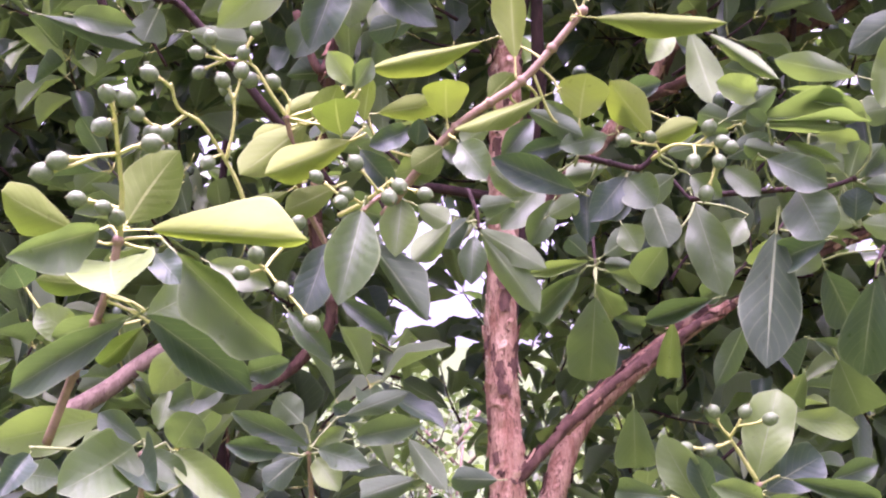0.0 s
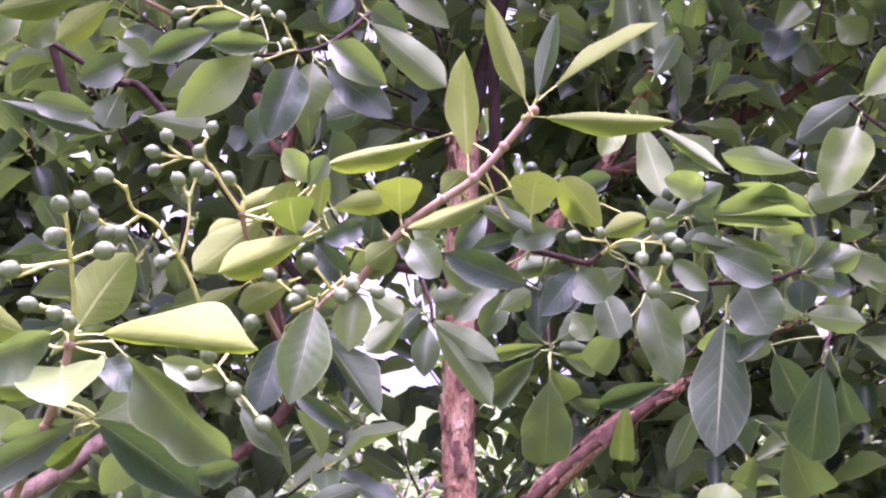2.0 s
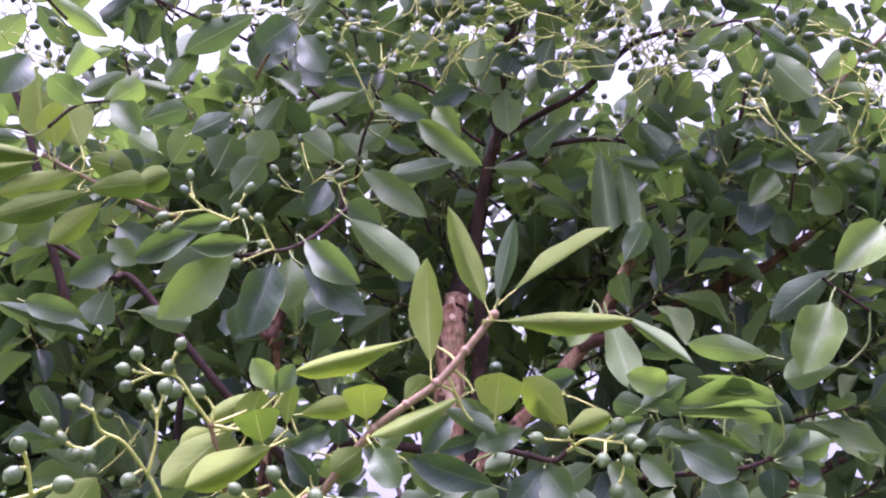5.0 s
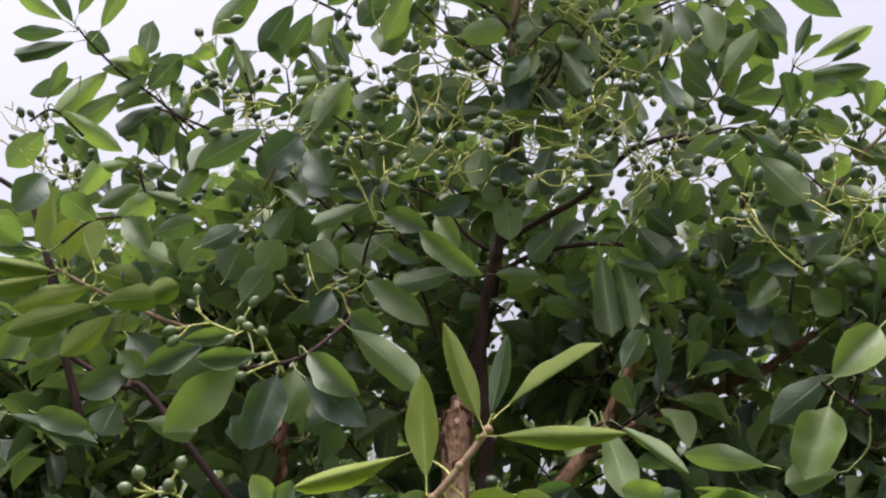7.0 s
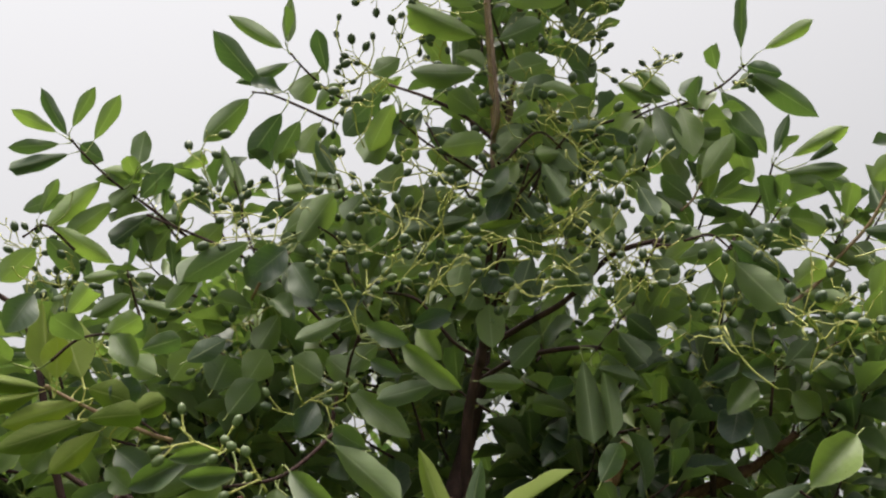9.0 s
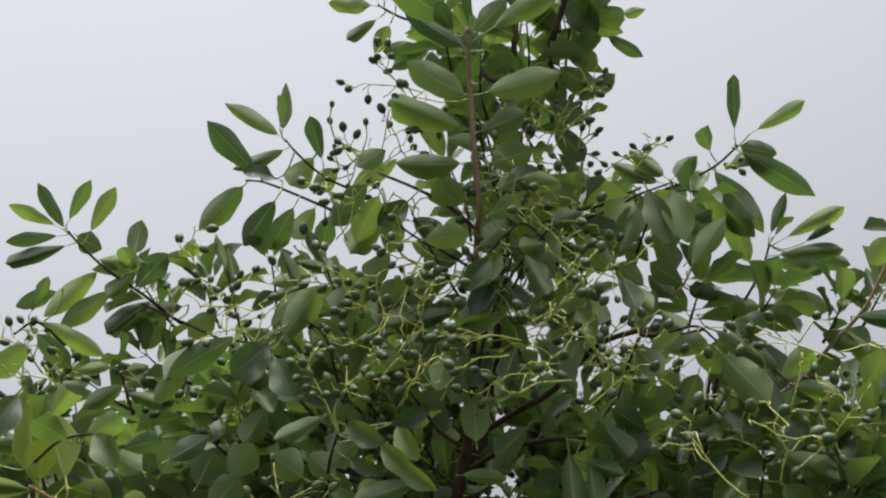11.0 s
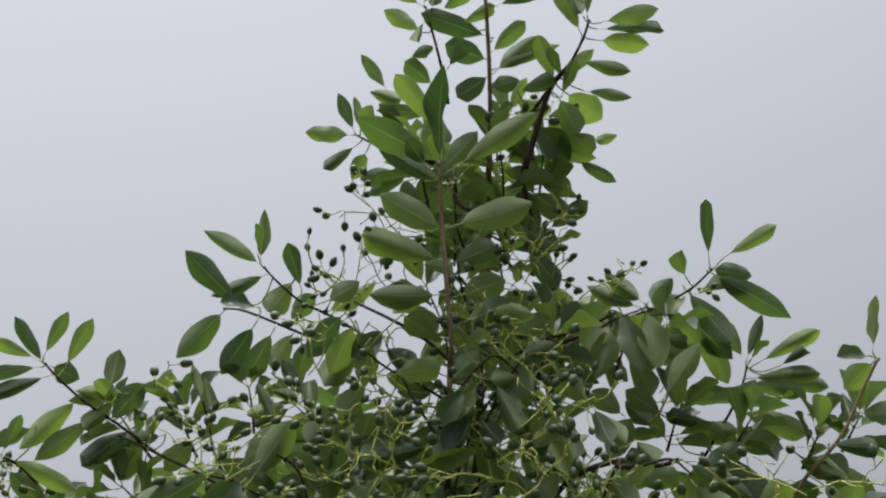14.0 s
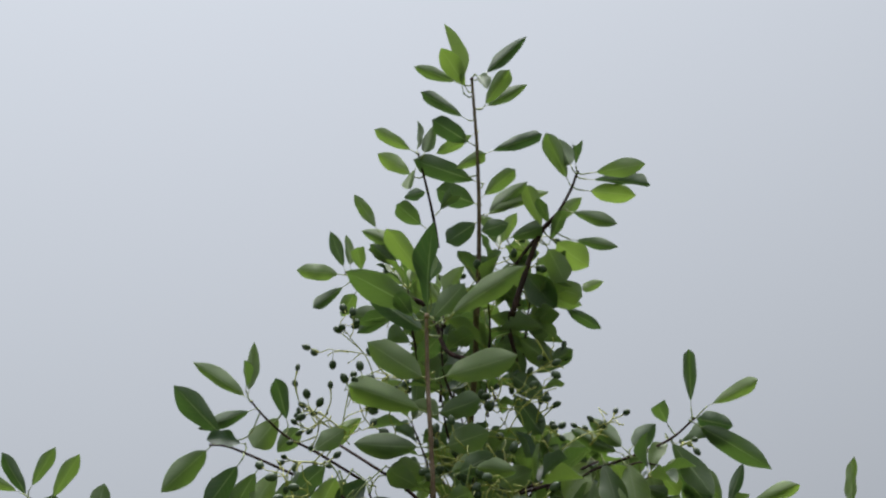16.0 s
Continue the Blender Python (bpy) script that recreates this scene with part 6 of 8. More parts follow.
s.leaf((0.117, 0.955, 1.687), (0.041, 0.93, 1.711), 0.030, -104, 11)
s.leaf((0.039, 0.95, 1.707), (0.068, 0.94, 1.682), 0.023, -95, 15)
s.leaf((0.11, 0.96, 1.732), (0.065, 0.94, 1.717), 0.018, -90, 11)
s.leaf((0.08, 0.97, 1.754), (0.052, 0.96, 1.715), 0.023, -77, 11)
s.leaf((0.158, 0.99, 1.783), (0.198, 0.98, 1.793), 0.021, 102, 11)
s.leaf((0.095, 0.98, 1.667), (0.122, 0.97, 1.682), 0.023, -78, 11)
s.leaf((0.063, 0.97, 1.678), (0.032, 0.95, 1.67), 0.020, 91, 11)
s.done()
s = Shoot([(0.122, 0.975, 1.722), (0.15, 0.972, 1.715), (0.175, 0.968, 1.71), (0.19, 0.965, 1.723)], .0030, .0024, False, dark_bark)
s.leaf((0.164, 0.975, 1.703), (0.129, 0.95, 1.659), 0.030, -60, 0)
s.leaf((0.166, 0.975, 1.703), (0.186, 0.95, 1.673), 0.034, 64, 3)
s.leaf((0.133, 1, 1.696), (0.131, 0.98, 1.643), 0.027, 2, 1)
s.leaf((0.095, 1.03, 1.705), (0.054, 1.01, 1.657), 0.034, -71, 0)
s.leaf((0.198, 1.03, 1.69), (0.211, 1.01, 1.643), 0.036, -132, 0)
s.leaf((0.172, 0.98, 1.71), (0.159, 0.98, 1.679), 0.026, -84, 1)
s.leaf((0.211, 0.99, 1.707), (0.184, 0.99, 1.686), 0.027, 92, 1)
s.leaf((0.143, 1.03, 1.673), (0.179, 1.02, 1.689), 0.025, 98, 1)
s.leaf((0.102, 1, 1.685), (0.081, 1, 1.642), 0.026, -88, 1)
s.leaf((0.175, 1.06, 1.67), (0.19, 1.05, 1.642), 0.028, 72, 4)
s.leaf((0.205, 0.99, 1.728), (0.24, 0.97, 1.734), 0.024, -79, 1)
s.leaf((0.148, 0.99, 1.714), (0.109, 0.97, 1.702), 0.021, 91, 2)
s.leaf((0.229, 1, 1.709), (0.253, 0.98, 1.686), 0.024, 79, 1)
s.done()
s = Shoot([(0.237, 1.04, 1.692), (0.273, 1.03, 1.697), (0.322, 1.02, 1.7), (0.367, 1.03, 1.705), (0.394, 1.035, 1.714)], .0032, .0022, False, dark_bark)
s.leaf((0.29, 0.985, 1.784), (0.243, 0.96, 1.788), 0.028, -110, 3)
s.leaf((0.259, 0.985, 1.76), (0.301, 0.97, 1.786), 0.025, -79, 0)
s.leaf((0.285, 0.985, 1.76), (0.403, 1.01, 1.765), 0.029, 68, 2)
s.leaf((0.285, 0.98, 1.756), (0.372, 0.99, 1.753), 0.014, -78, 2)
s.leaf((0.38, 1, 1.781), (0.316, 0.99, 1.79), 0.016, -106, 2)
s.leaf((0.404, 1.05, 1.818), (0.317, 1.03, 1.828), 0.028, 72, 0)
s.leaf((0.293, 0.98, 1.754), (0.274, 0.97, 1.765), 0.018, -122, 1)
s.leaf((0.332, 1, 1.729), (0.27, 0.97, 1.733), 0.020, 76, 2)
s.leaf((0.312, 0.99, 1.74), (0.357, 0.97, 1.719), 0.016, 106, 2)
s.leaf((0.384, 1.035, 1.719), (0.357, 1.03, 1.744), 0.027, 63, 1)
s.leaf((0.39, 1.035, 1.716), (0.396, 1.02, 1.749), 0.028, -43, 1)
s.leaf((0.398, 1.035, 1.716), (0.417, 1.02, 1.746), 0.024, -72, 2)
s.leaf((0.404, 1.035, 1.716), (0.433, 1.03, 1.742), 0.021, 88, 2)
s.leaf((0.408, 1.035, 1.716), (0.45, 1.02, 1.732), 0.029, -84, 0)
s.leaf((0.294, 0.98, 1.722), (0.342, 0.96, 1.694), 0.034, 79, 0)
s.leaf((0.258, 0.99, 1.716), (0.285, 0.97, 1.687), 0.024, 81, 1)
s.leaf((0.323, 0.985, 1.695), (0.338, 0.96, 1.647), 0.050, 56, 3)
s.leaf((0.4, 1.035, 1.671), (0.452, 1.02, 1.662), 0.028, -85, 0)
s.leaf((0.395, 1.035, 1.669), (0.368, 1.03, 1.678), 0.022, 75, 1)
s.leaf((0.395, 1.035, 1.673), (0.395, 1.03, 1.705), 0.031, 163, 1)
s.leaf((0.414, 1.04, 1.707), (0.439, 1.02, 1.695), 0.026, 90, 1)
s.leaf((0.427, 1.06, 1.682), (0.451, 1.05, 1.692), 0.024, 95, 1)
s.leaf((0.367, 1.03, 1.713), (0.327, 1.01, 1.713), 0.023, 81, 1)
s.leaf((0.402, 1.03, 1.709), (0.415, 1, 1.703), 0.020, -91, 1)
s.leaf((0.36, 1.04, 1.756), (0.4, 1.03, 1.747), 0.026, 100, 0)
s.leaf((0.271, 1, 1.758), (0.234, 0.99, 1.766), 0.025, 73, 1)
s.leaf((0.266, 1, 1.75), (0.222, 0.98, 1.735), 0.018, -88, 1)
s.leaf((0.263, 1, 1.726), (0.3, 0.99, 1.747), 0.022, -83, 5)
s.done()
s = Shoot([(0.57, 1.2, 1.891), (0.535, 1.2, 1.917), (0.519, 1.2, 1.93)], .0024, .0016, False, dark_bark)
s.leaf((0.521, 1.19, 1.901), (0.477, 1.17, 1.814), 0.057, -52, 5)
s.leaf((0.531, 1.2, 1.94), (0.45, 1.19, 1.881), 0.040, 95, 0)
s.leaf((0.492, 1.2, 1.844), (0.462, 1.19, 1.867), 0.034, -126, 1)
s.leaf((0.527, 1.2, 1.825), (0.458, 1.18, 1.81), 0.034, 86, 1)
s.done()
s = Shoot([(0.23, 1.06, 1.86), (0.246, 1.055, 1.865), (0.259, 1.05, 1.858)], .0022, .0014, False, dark_bark)
s.leaf((0.242, 1.055, 1.862), (0.261, 1.03, 1.781), 0.034, -124, 0)
s.leaf((0.259, 1.05, 1.859), (0.322, 1.03, 1.808), 0.016, -81, 2)
s.leaf((0.313, 1.06, 1.818), (0.273, 1.05, 1.825), 0.018, 71, 1)
s.leaf((0.225, 1.06, 1.871), (0.2, 1.05, 1.828), 0.026, -68, 1)
s.done()
s = Shoot([(-0.042, 0.93, 1.684), (-0.055, 0.9, 1.671), (-0.065, 0.878, 1.658)], .0022, .0016, False, twig_skin)
s.leaf((-0.066, 0.876, 1.657), (-0.081, 0.845, 1.579), 0.041, -35, 0)
s.leaf((-0.095, 0.9, 1.633), (-0.112, 0.875, 1.57), 0.032, -44, 0)
s.leaf((-0.064, 0.935, 1.638), (-0.012, 0.915, 1.569), 0.032, -83, 2)
s.leaf((-0.037, 0.95, 1.677), (-0.041, 0.93, 1.624), 0.033, -14, 0)
s.leaf((-0.128, 0.91, 1.575), (-0.089, 0.89, 1.536), 0.023, 65, 0)
s.leaf((-0.088, 0.95, 1.587), (-0.038, 0.93, 1.557), 0.019, 77, 2)
s.leaf((-0.058, 0.97, 1.647), (-0.071, 0.95, 1.611), 0.023, -42, 1)
s.leaf((0.007, 1, 1.661), (-0.028, 0.99, 1.626), 0.026, 98, 1)
s.leaf((-0.024, 0.98, 1.675), (0.005, 0.97, 1.659), 0.023, -95, 1)
s.done()
s = Shoot([(0.023, 1.02, 1.696), (0.031, 1.005, 1.673), (0.033, 1, 1.657)], .0022, .0014, False, dark_bark)
s.leaf((0.032, 1, 1.657), (0.094, 0.98, 1.619), 0.025, -94, 0)
s.leaf((0.035, 1, 1.652), (0.088, 0.98, 1.579), 0.030, -93, 0)
s.leaf((0.029, 1, 1.65), (0.026, 0.985, 1.604), 0.026, -11, 1)
s.leaf((0.04, 1.02, 1.664), (0.065, 1.01, 1.685), 0.027, -74, 1)
s.leaf((0.024, 1.03, 1.67), (-0.003, 1.02, 1.641), 0.024, 102, 1)
s.done()
s = Shoot([(0.169, 1.23, 1.691), (0.167, 1.2, 1.657), (0.168, 1.19, 1.638)], .0024, .0016, False, dark_bark)
s.leaf((0.165, 1.175, 1.603), (0.166, 1.22, 1.511), 0.058, -173, 3)
s.leaf((0.169, 1.18, 1.616), (0.196, 1.225, 1.583), 0.033, 143, 3)
s.leaf((0.15, 1.19, 1.629), (0.102, 1.235, 1.579), 0.033, -116, 0)
s.leaf((0.178, 1.19, 1.641), (0.222, 1.235, 1.639), 0.020, -82, 1)
s.leaf((0.16, 1.19, 1.643), (0.098, 1.235, 1.631), 0.017, -98, 2)
s.leaf((0.177, 1.19, 1.65), (0.209, 1.18, 1.675), 0.031, -82, 1)
s.leaf((0.158, 1.19, 1.649), (0.135, 1.18, 1.667), 0.025, 69, 1)
s.leaf((0.183, 1.19, 1.631), (0.225, 1.235, 1.621), 0.025, 107, 1)
s.leaf((0.188, 1.2, 1.582), (0.231, 1.245, 1.573), 0.021, 102, 1)
s.done()
s = Shoot([(0.244, 1.15, 1.728), (0.255, 1.14, 1.712), (0.263, 1.13, 1.702)], .0022, .0014, False, dark_bark)
s.leaf((0.262, 1.13, 1.702), (0.285, 1.1, 1.602), 0.044, 53, 5)
s.leaf((0.226, 1.1, 1.654), (0.206, 1.145, 1.617), 0.038, -133, 0)
s.leaf((0.254, 1.2, 1.578), (0.257, 1.245, 1.514), 0.027, -171, 0)
s.leaf((0.288, 1.16, 1.602), (0.224, 1.205, 1.578), 0.025, -98, 2)
s.leaf((0.313, 1.16, 1.633), (0.287, 1.205, 1.603), 0.025, -119, 1)
s.leaf((0.314, 1.13, 1.685), (0.291, 1.12, 1.654), 0.030, -62, 1)
s.done()
s = Shoot([(0.365, 1.11, 1.702), (0.35, 1.1, 1.683), (0.338, 1.09, 1.67)], .0022, .0014, False, dark_bark)
s.leaf((0.335, 1.088, 1.668), (0.315, 1.06, 1.531), 0.060, 160, 0)
s.leaf((0.375, 1.06, 1.656), (0.341, 1.105, 1.639), 0.034, -105, 1)
s.leaf((0.322, 1.16, 1.574), (0.302, 1.205, 1.508), 0.029, 46, 0)
s.leaf((0.335, 1.11, 1.663), (0.335, 1.155, 1.634), 0.028, -153, 1)
s.done()
s = Shoot([(0.464, 1.14, 1.659), (0.451, 1.125, 1.64), (0.443, 1.11, 1.624)], .0022, .0014, False, dark_bark)
s.leaf((0.443, 1.11, 1.623), (0.445, 1.155, 1.523), 0.052, -159, 1)
s.leaf((0.423, 1.2, 1.638), (0.467, 1.245, 1.58), 0.049, 147, 1)
s.leaf((0.41, 1.2, 1.56), (0.47, 1.245, 1.547), 0.030, 102, 1)
s.leaf((0.436, 1.2, 1.539), (0.478, 1.245, 1.478), 0.059, 147, 3)
s.leaf((0.481, 1.16, 1.612), (0.514, 1.205, 1.563), 0.033, 160, 1)
s.leaf((0.377, 1.17, 1.629), (0.399, 1.16, 1.659), 0.032, -83, 1)
s.leaf((0.398, 1.2, 1.524), (0.399, 1.245, 1.49), 0.029, -153, 1)
s.done()
s = Shoot([(-0.221, 0.8, 1.405), (-0.208, 0.77, 1.441), (-0.203, 0.75, 1.472)], .0026, .0020, False, twig_skin)
s.leaf((-0.209, 0.75, 1.478), (-0.232, 0.67, 1.457), 0.042, -61, 3)
s.leaf((-0.182, 0.755, 1.474), (-0.125, 0.71, 1.442), 0.025, 56, 0)
s.leaf((-0.193, 0.8, 1.473), (-0.176, 0.79, 1.498), 0.031, 126, 3)
s.leaf((-0.261, 0.85, 1.49), (-0.338, 0.82, 1.472), 0.036, -85, 0)
s.leaf((-0.216, 0.8, 1.474), (-0.249, 0.8, 1.497), 0.021, -77, 1)
s.leaf((-0.272, 0.73, 1.474), (-0.275, 0.69, 1.451), 0.019, -37, 1)
s.leaf((-0.198, 0.85, 1.548), (-0.221, 0.84, 1.509), 0.028, -81, 0)
s.leaf((-0.166, 0.85, 1.518), (-0.206, 0.83, 1.499), 0.027, -82, 0)
s.leaf((-0.2, 0.76, 1.473), (-0.167, 0.73, 1.455), 0.020, 53, 1)
s.leaf((-0.21, 0.76, 1.471), (-0.18, 0.7, 1.455), 0.028, 30, 1)
s.leaf((-0.302, 0.8, 1.452), (-0.267, 0.78, 1.451), 0.026, 78, 1)
s.leaf((-0.211, 0.85, 1.512), (-0.213, 0.83, 1.483), 0.018, -24, 1)
s.leaf((-0.179, 0.78, 1.452), (-0.164, 0.78, 1.468), 0.021, 94, 1)
s.done()
s = Shoot([(-0.107, 0.97, 1.376), (-0.11, 0.95, 1.418), (-0.111, 0.93, 1.457)], .0026, .0018, False, twig_skin)
s.leaf((-0.071, 0.92, 1.471), (-0.015, 0.88, 1.486), 0.024, 84, 0)
s.leaf((-0.082, 0.95, 1.488), (-0.028, 0.95, 1.508), 0.018, -92, 0)
s.leaf((-0.102, 0.92, 1.461), (-0.056, 0.88, 1.452), 0.022, 73, 0)
s.leaf((-0.112, 0.93, 1.463), (-0.176, 0.92, 1.491), 0.022, -86, 0)
s.leaf((-0.117, 0.93, 1.482), (-0.14, 0.93, 1.503), 0.028, 98, 3)
s.leaf((-0.133, 0.93, 1.457), (-0.178, 0.91, 1.465), 0.020, -87, 0)
s.leaf((-0.105, 0.93, 1.463), (-0.079, 0.92, 1.479), 0.015, 101, 1)
s.leaf((-0.029, 1, 1.464), (0.006, 0.98, 1.421), 0.023, -117, 0)
s.leaf((-0.022, 1, 1.428), (-0.069, 0.96, 1.416), 0.027, 107, 0)
s.leaf((0.058, 1.1, 1.416), (0.011, 1.07, 1.42), 0.025, 96, 1)
s.leaf((-0.12, 0.94, 1.452), (-0.143, 0.91, 1.432), 0.024, 121, 1)
s.leaf((-0.106, 0.94, 1.452), (-0.083, 0.91, 1.428), 0.024, 43, 1)
s.leaf((-0.072, 1, 1.482), (-0.097, 0.99, 1.493), 0.021, -93, 1)
s.done()
s = Shoot([(0.268, 0.95, 1.385), (0.271, 0.94, 1.415), (0.27, 0.935, 1.435)], .0026, .0020, True, twig_skin)
s.leaf((0.268, 0.935, 1.439), (0.292, 0.95, 1.515), 0.043, 42, 13)
s.leaf((0.216, 0.92, 1.421), (0.184, 0.92, 1.477), 0.033, -98, 10)
s.leaf((0.228, 0.92, 1.421), (0.208, 0.91, 1.463), 0.022, -124, 11)
s.leaf((0.27, 0.92, 1.424), (0.216, 0.88, 1.441), 0.023, -97, 10)
s.leaf((0.287, 0.97, 1.426), (0.34, 0.98, 1.455), 0.042, 70, 13)
s.leaf((0.303, 0.95, 1.438), (0.399, 0.995, 1.415), 0.021, 90, 12)
s.leaf((0.332, 1.05, 1.485), (0.417, 1.095, 1.473), 0.030, 90, 10)
s.leaf((0.354, 1, 1.432), (0.394, 0.99, 1.449), 0.022, 82, 11)
s.leaf((0.254, 0.95, 1.437), (0.22, 0.95, 1.451), 0.026, -90, 11)
s.leaf((0.204, 1.16, 1.486), (0.214, 1.205, 1.418), 0.042, 176, 13)
s.leaf((0.283, 0.95, 1.423), (0.325, 0.995, 1.405), 0.025, 103, 11)
s.leaf((0.201, 0.98, 1.418), (0.163, 1.025, 1.415), 0.026, -81, 11)
s.done()
s = Shoot([(-0.037, 1.13, 2), (-0.065, 1.1, 1.964), (-0.09, 1.08, 1.942), (-0.116, 1.075, 1.935), (-0.152, 1.08, 1.932)], .0026, .0018, False, dark_bark)
s.leaf((-0.158, 1.09, 1.937), (-0.226, 1.05, 1.858), 0.047, -86, 0)
s.leaf((-0.112, 1.08, 1.924), (-0.135, 1.06, 1.84), 0.046, -62, 5)
s.leaf((-0.077, 1.07, 1.946), (-0.015, 1.04, 1.893), 0.036, 85, 1)
s.leaf((-0.079, 1.07, 1.919), (-0.009, 1.05, 1.862), 0.037, 90, 0)
s.leaf((-0.096, 1.1, 1.933), (-0.098, 1.09, 1.871), 0.040, -22, 1)
s.leaf((-0.141, 1.09, 1.95), (-0.199, 1.06, 1.939), 0.025, -104, 0)
s.leaf((-0.161, 1.1, 1.978), (-0.219, 1.08, 1.965), 0.021, -105, 2)
s.leaf((-0.036, 1.12, 1.984), (0.046, 1.1, 1.91), 0.039, -87, 0)
s.leaf((-0.294, 1.14, 1.948), (-0.346, 1.12, 1.912), 0.035, -100, 1)
s.leaf((-0.311, 1.14, 1.965), (-0.274, 1.13, 1.935), 0.031, 83, 1)
s.leaf((-0.205, 1.13, 1.976), (-0.275, 1.12, 1.938), 0.031, -106, 1)
s.leaf((-0.397, 1.13, 1.893), (-0.32, 1.1, 1.872), 0.031, 94, 0)
s.leaf((-0.428, 1.13, 1.892), (-0.315, 1.11, 1.855), 0.022, -87, 2)
s.leaf((-0.072, 1.13, 1.915), (-0.057, 1.12, 1.869), 0.037, 57, 1)
s.leaf((-0.14, 1.14, 1.903), (-0.161, 1.13, 1.85), 0.038, -79, 1)
s.leaf((0.001, 1.13, 1.981), (-0.037, 1.12, 2.003), 0.032, -112, 1)
s.leaf((-0.2, 1.16, 1.913), (-0.245, 1.14, 1.901), 0.029, 80, 1)
s.leaf((-0.282, 1.17, 1.888), (-0.215, 1.15, 1.872), 0.032, -83, 1)
s.leaf((-0.034, 1.12, 1.888), (-0.08, 1.1, 1.87), 0.030, 84, 1)
s.leaf((-0.31, 1.15, 1.908), (-0.323, 1.14, 1.868), 0.039, 106, 1)
s.done()
cluster((-0.229, 0.768, 1.622), [(-0.225, 0.755, 1.652), (-0.224, 0.745, 1.666), (-0.222, 0.725, 1.693), (-0.22, 0.71, 1.705)], [(-0.221, 0.7, 1.71), (-0.227, 0.71, 1.69), (-0.255, 0.71, 1.667), (-0.265, 0.71, 1.659), (-0.2, 0.735, 1.684), (-0.255, 0.75, 1.647), (-0.236, 0.75, 1.641), (-0.228, 0.755, 1.635)], 0.0128, 0, 0.0017)
cluster((-0.162, 0.885, 1.66), [(-0.168, 0.875, 1.679), (-0.176, 0.868, 1.695), (-0.191, 0.845, 1.72), (-0.206, 0.83, 1.729), (-0.209, 0.815, 1.745)], [(-0.223, 0.805, 1.75), (-0.241, 0.81, 1.732), (-0.236, 0.82, 1.722), (-0.226, 0.83, 1.71), (-0.217, 0.835, 1.71), (-0.217, 0.845, 1.697), (-0.187, 0.85, 1.69)], 0.013, 0, 0.0016)
cluster((-0.176, 0.868, 1.695), [(-0.17, 0.865, 1.723), (-0.17, 0.862, 1.749)], [(-0.173, 0.87, 1.746), (-0.165, 0.865, 1.768), (-0.179, 0.86, 1.759), (-0.179, 0.872, 1.754)], 0.0122, 0, 0.0014)
cluster((-0.133, 0.907, 1.739), [(-0.147, 0.895, 1.759), (-0.161, 0.885, 1.779), (-0.184, 0.875, 1.781)], [(-0.156, 0.875, 1.806), (-0.192, 0.87, 1.797), (-0.203, 0.87, 1.784), (-0.167, 0.88, 1.787), (-0.203, 0.88, 1.77), (-0.163, 0.892, 1.767)], 0.0125, 0, 0.0015)
cluster((-0.133, 0.907, 1.739), [(-0.131, 0.905, 1.755)], [(-0.145, 0.9, 1.768)], 0.0118, 0, 0.0014)
cluster((-0.088, 0.905, 1.656), [(-0.068, 0.895, 1.665), (-0.054, 0.885, 1.674), (-0.042, 0.88, 1.684)], [(-0.103, 0.87, 1.683), (-0.072, 0.875, 1.696), (-0.079, 0.875, 1.67), (-0.083, 0.87, 1.663), (-0.036, 0.875, 1.677), (-0.044, 0.87, 1.667), (-0.015, 0.875, 1.671)], 0.013, 0, 0.0016)
cluster((-0.123, 0.86, 1.629), [(-0.132, 0.85, 1.617), (-0.139, 0.84, 1.604)], [(-0.143, 0.83, 1.616), (-0.154, 0.83, 1.602), (-0.123, 0.835, 1.59), (-0.099, 0.83, 1.564), (-0.114, 0.85, 1.643)], 0.0132, 0, 0.0015)
cluster((0.186, 0.965, 1.718), [(0.202, 0.95, 1.728), (0.222, 0.935, 1.725)], [(0.181, 0.945, 1.734), (0.228, 0.925, 1.739), (0.238, 0.92, 1.726), (0.244, 0.918, 1.721), (0.212, 0.915, 1.708), (0.234, 0.915, 1.708), (0.224, 0.92, 1.681), (0.155, 0.93, 1.728)], 0.0125, 0, 0.0015)
cluster((0.269, 0.935, 1.438), [(0.252, 0.93, 1.463), (0.242, 0.925, 1.478)], [(0.229, 0.92, 1.497), (0.255, 0.92, 1.497), (0.273, 0.91, 1.492), (0.205, 0.92, 1.466), (0.226, 0.925, 1.464)], 0.0118, 0, 0.0015)
cluster((-0.104, 1.08, 1.926), [(-0.116, 1.07, 1.947), (-0.124, 1.06, 1.965)], [(-0.119, 1.05, 1.938), (-0.162, 1.06, 1.96), (-0.142, 1.06, 1.974), (-0.152, 1.07, 1.983), (-0.126, 1.06, 1.968), (-0.148, 1.06, 1.919)], 0.0122, 0, 0.0014)
cluster((-0.159, 1.08, 1.971), [(-0.194, 1.07, 1.985)], [(-0.229, 1.06, 1.971), (-0.224, 1.06, 1.959), (-0.209, 1.07, 2.003), (-0.204, 1.07, 2.02), (-0.139, 1.07, 2.005)], 0.0122, 0.2, 0.0014)

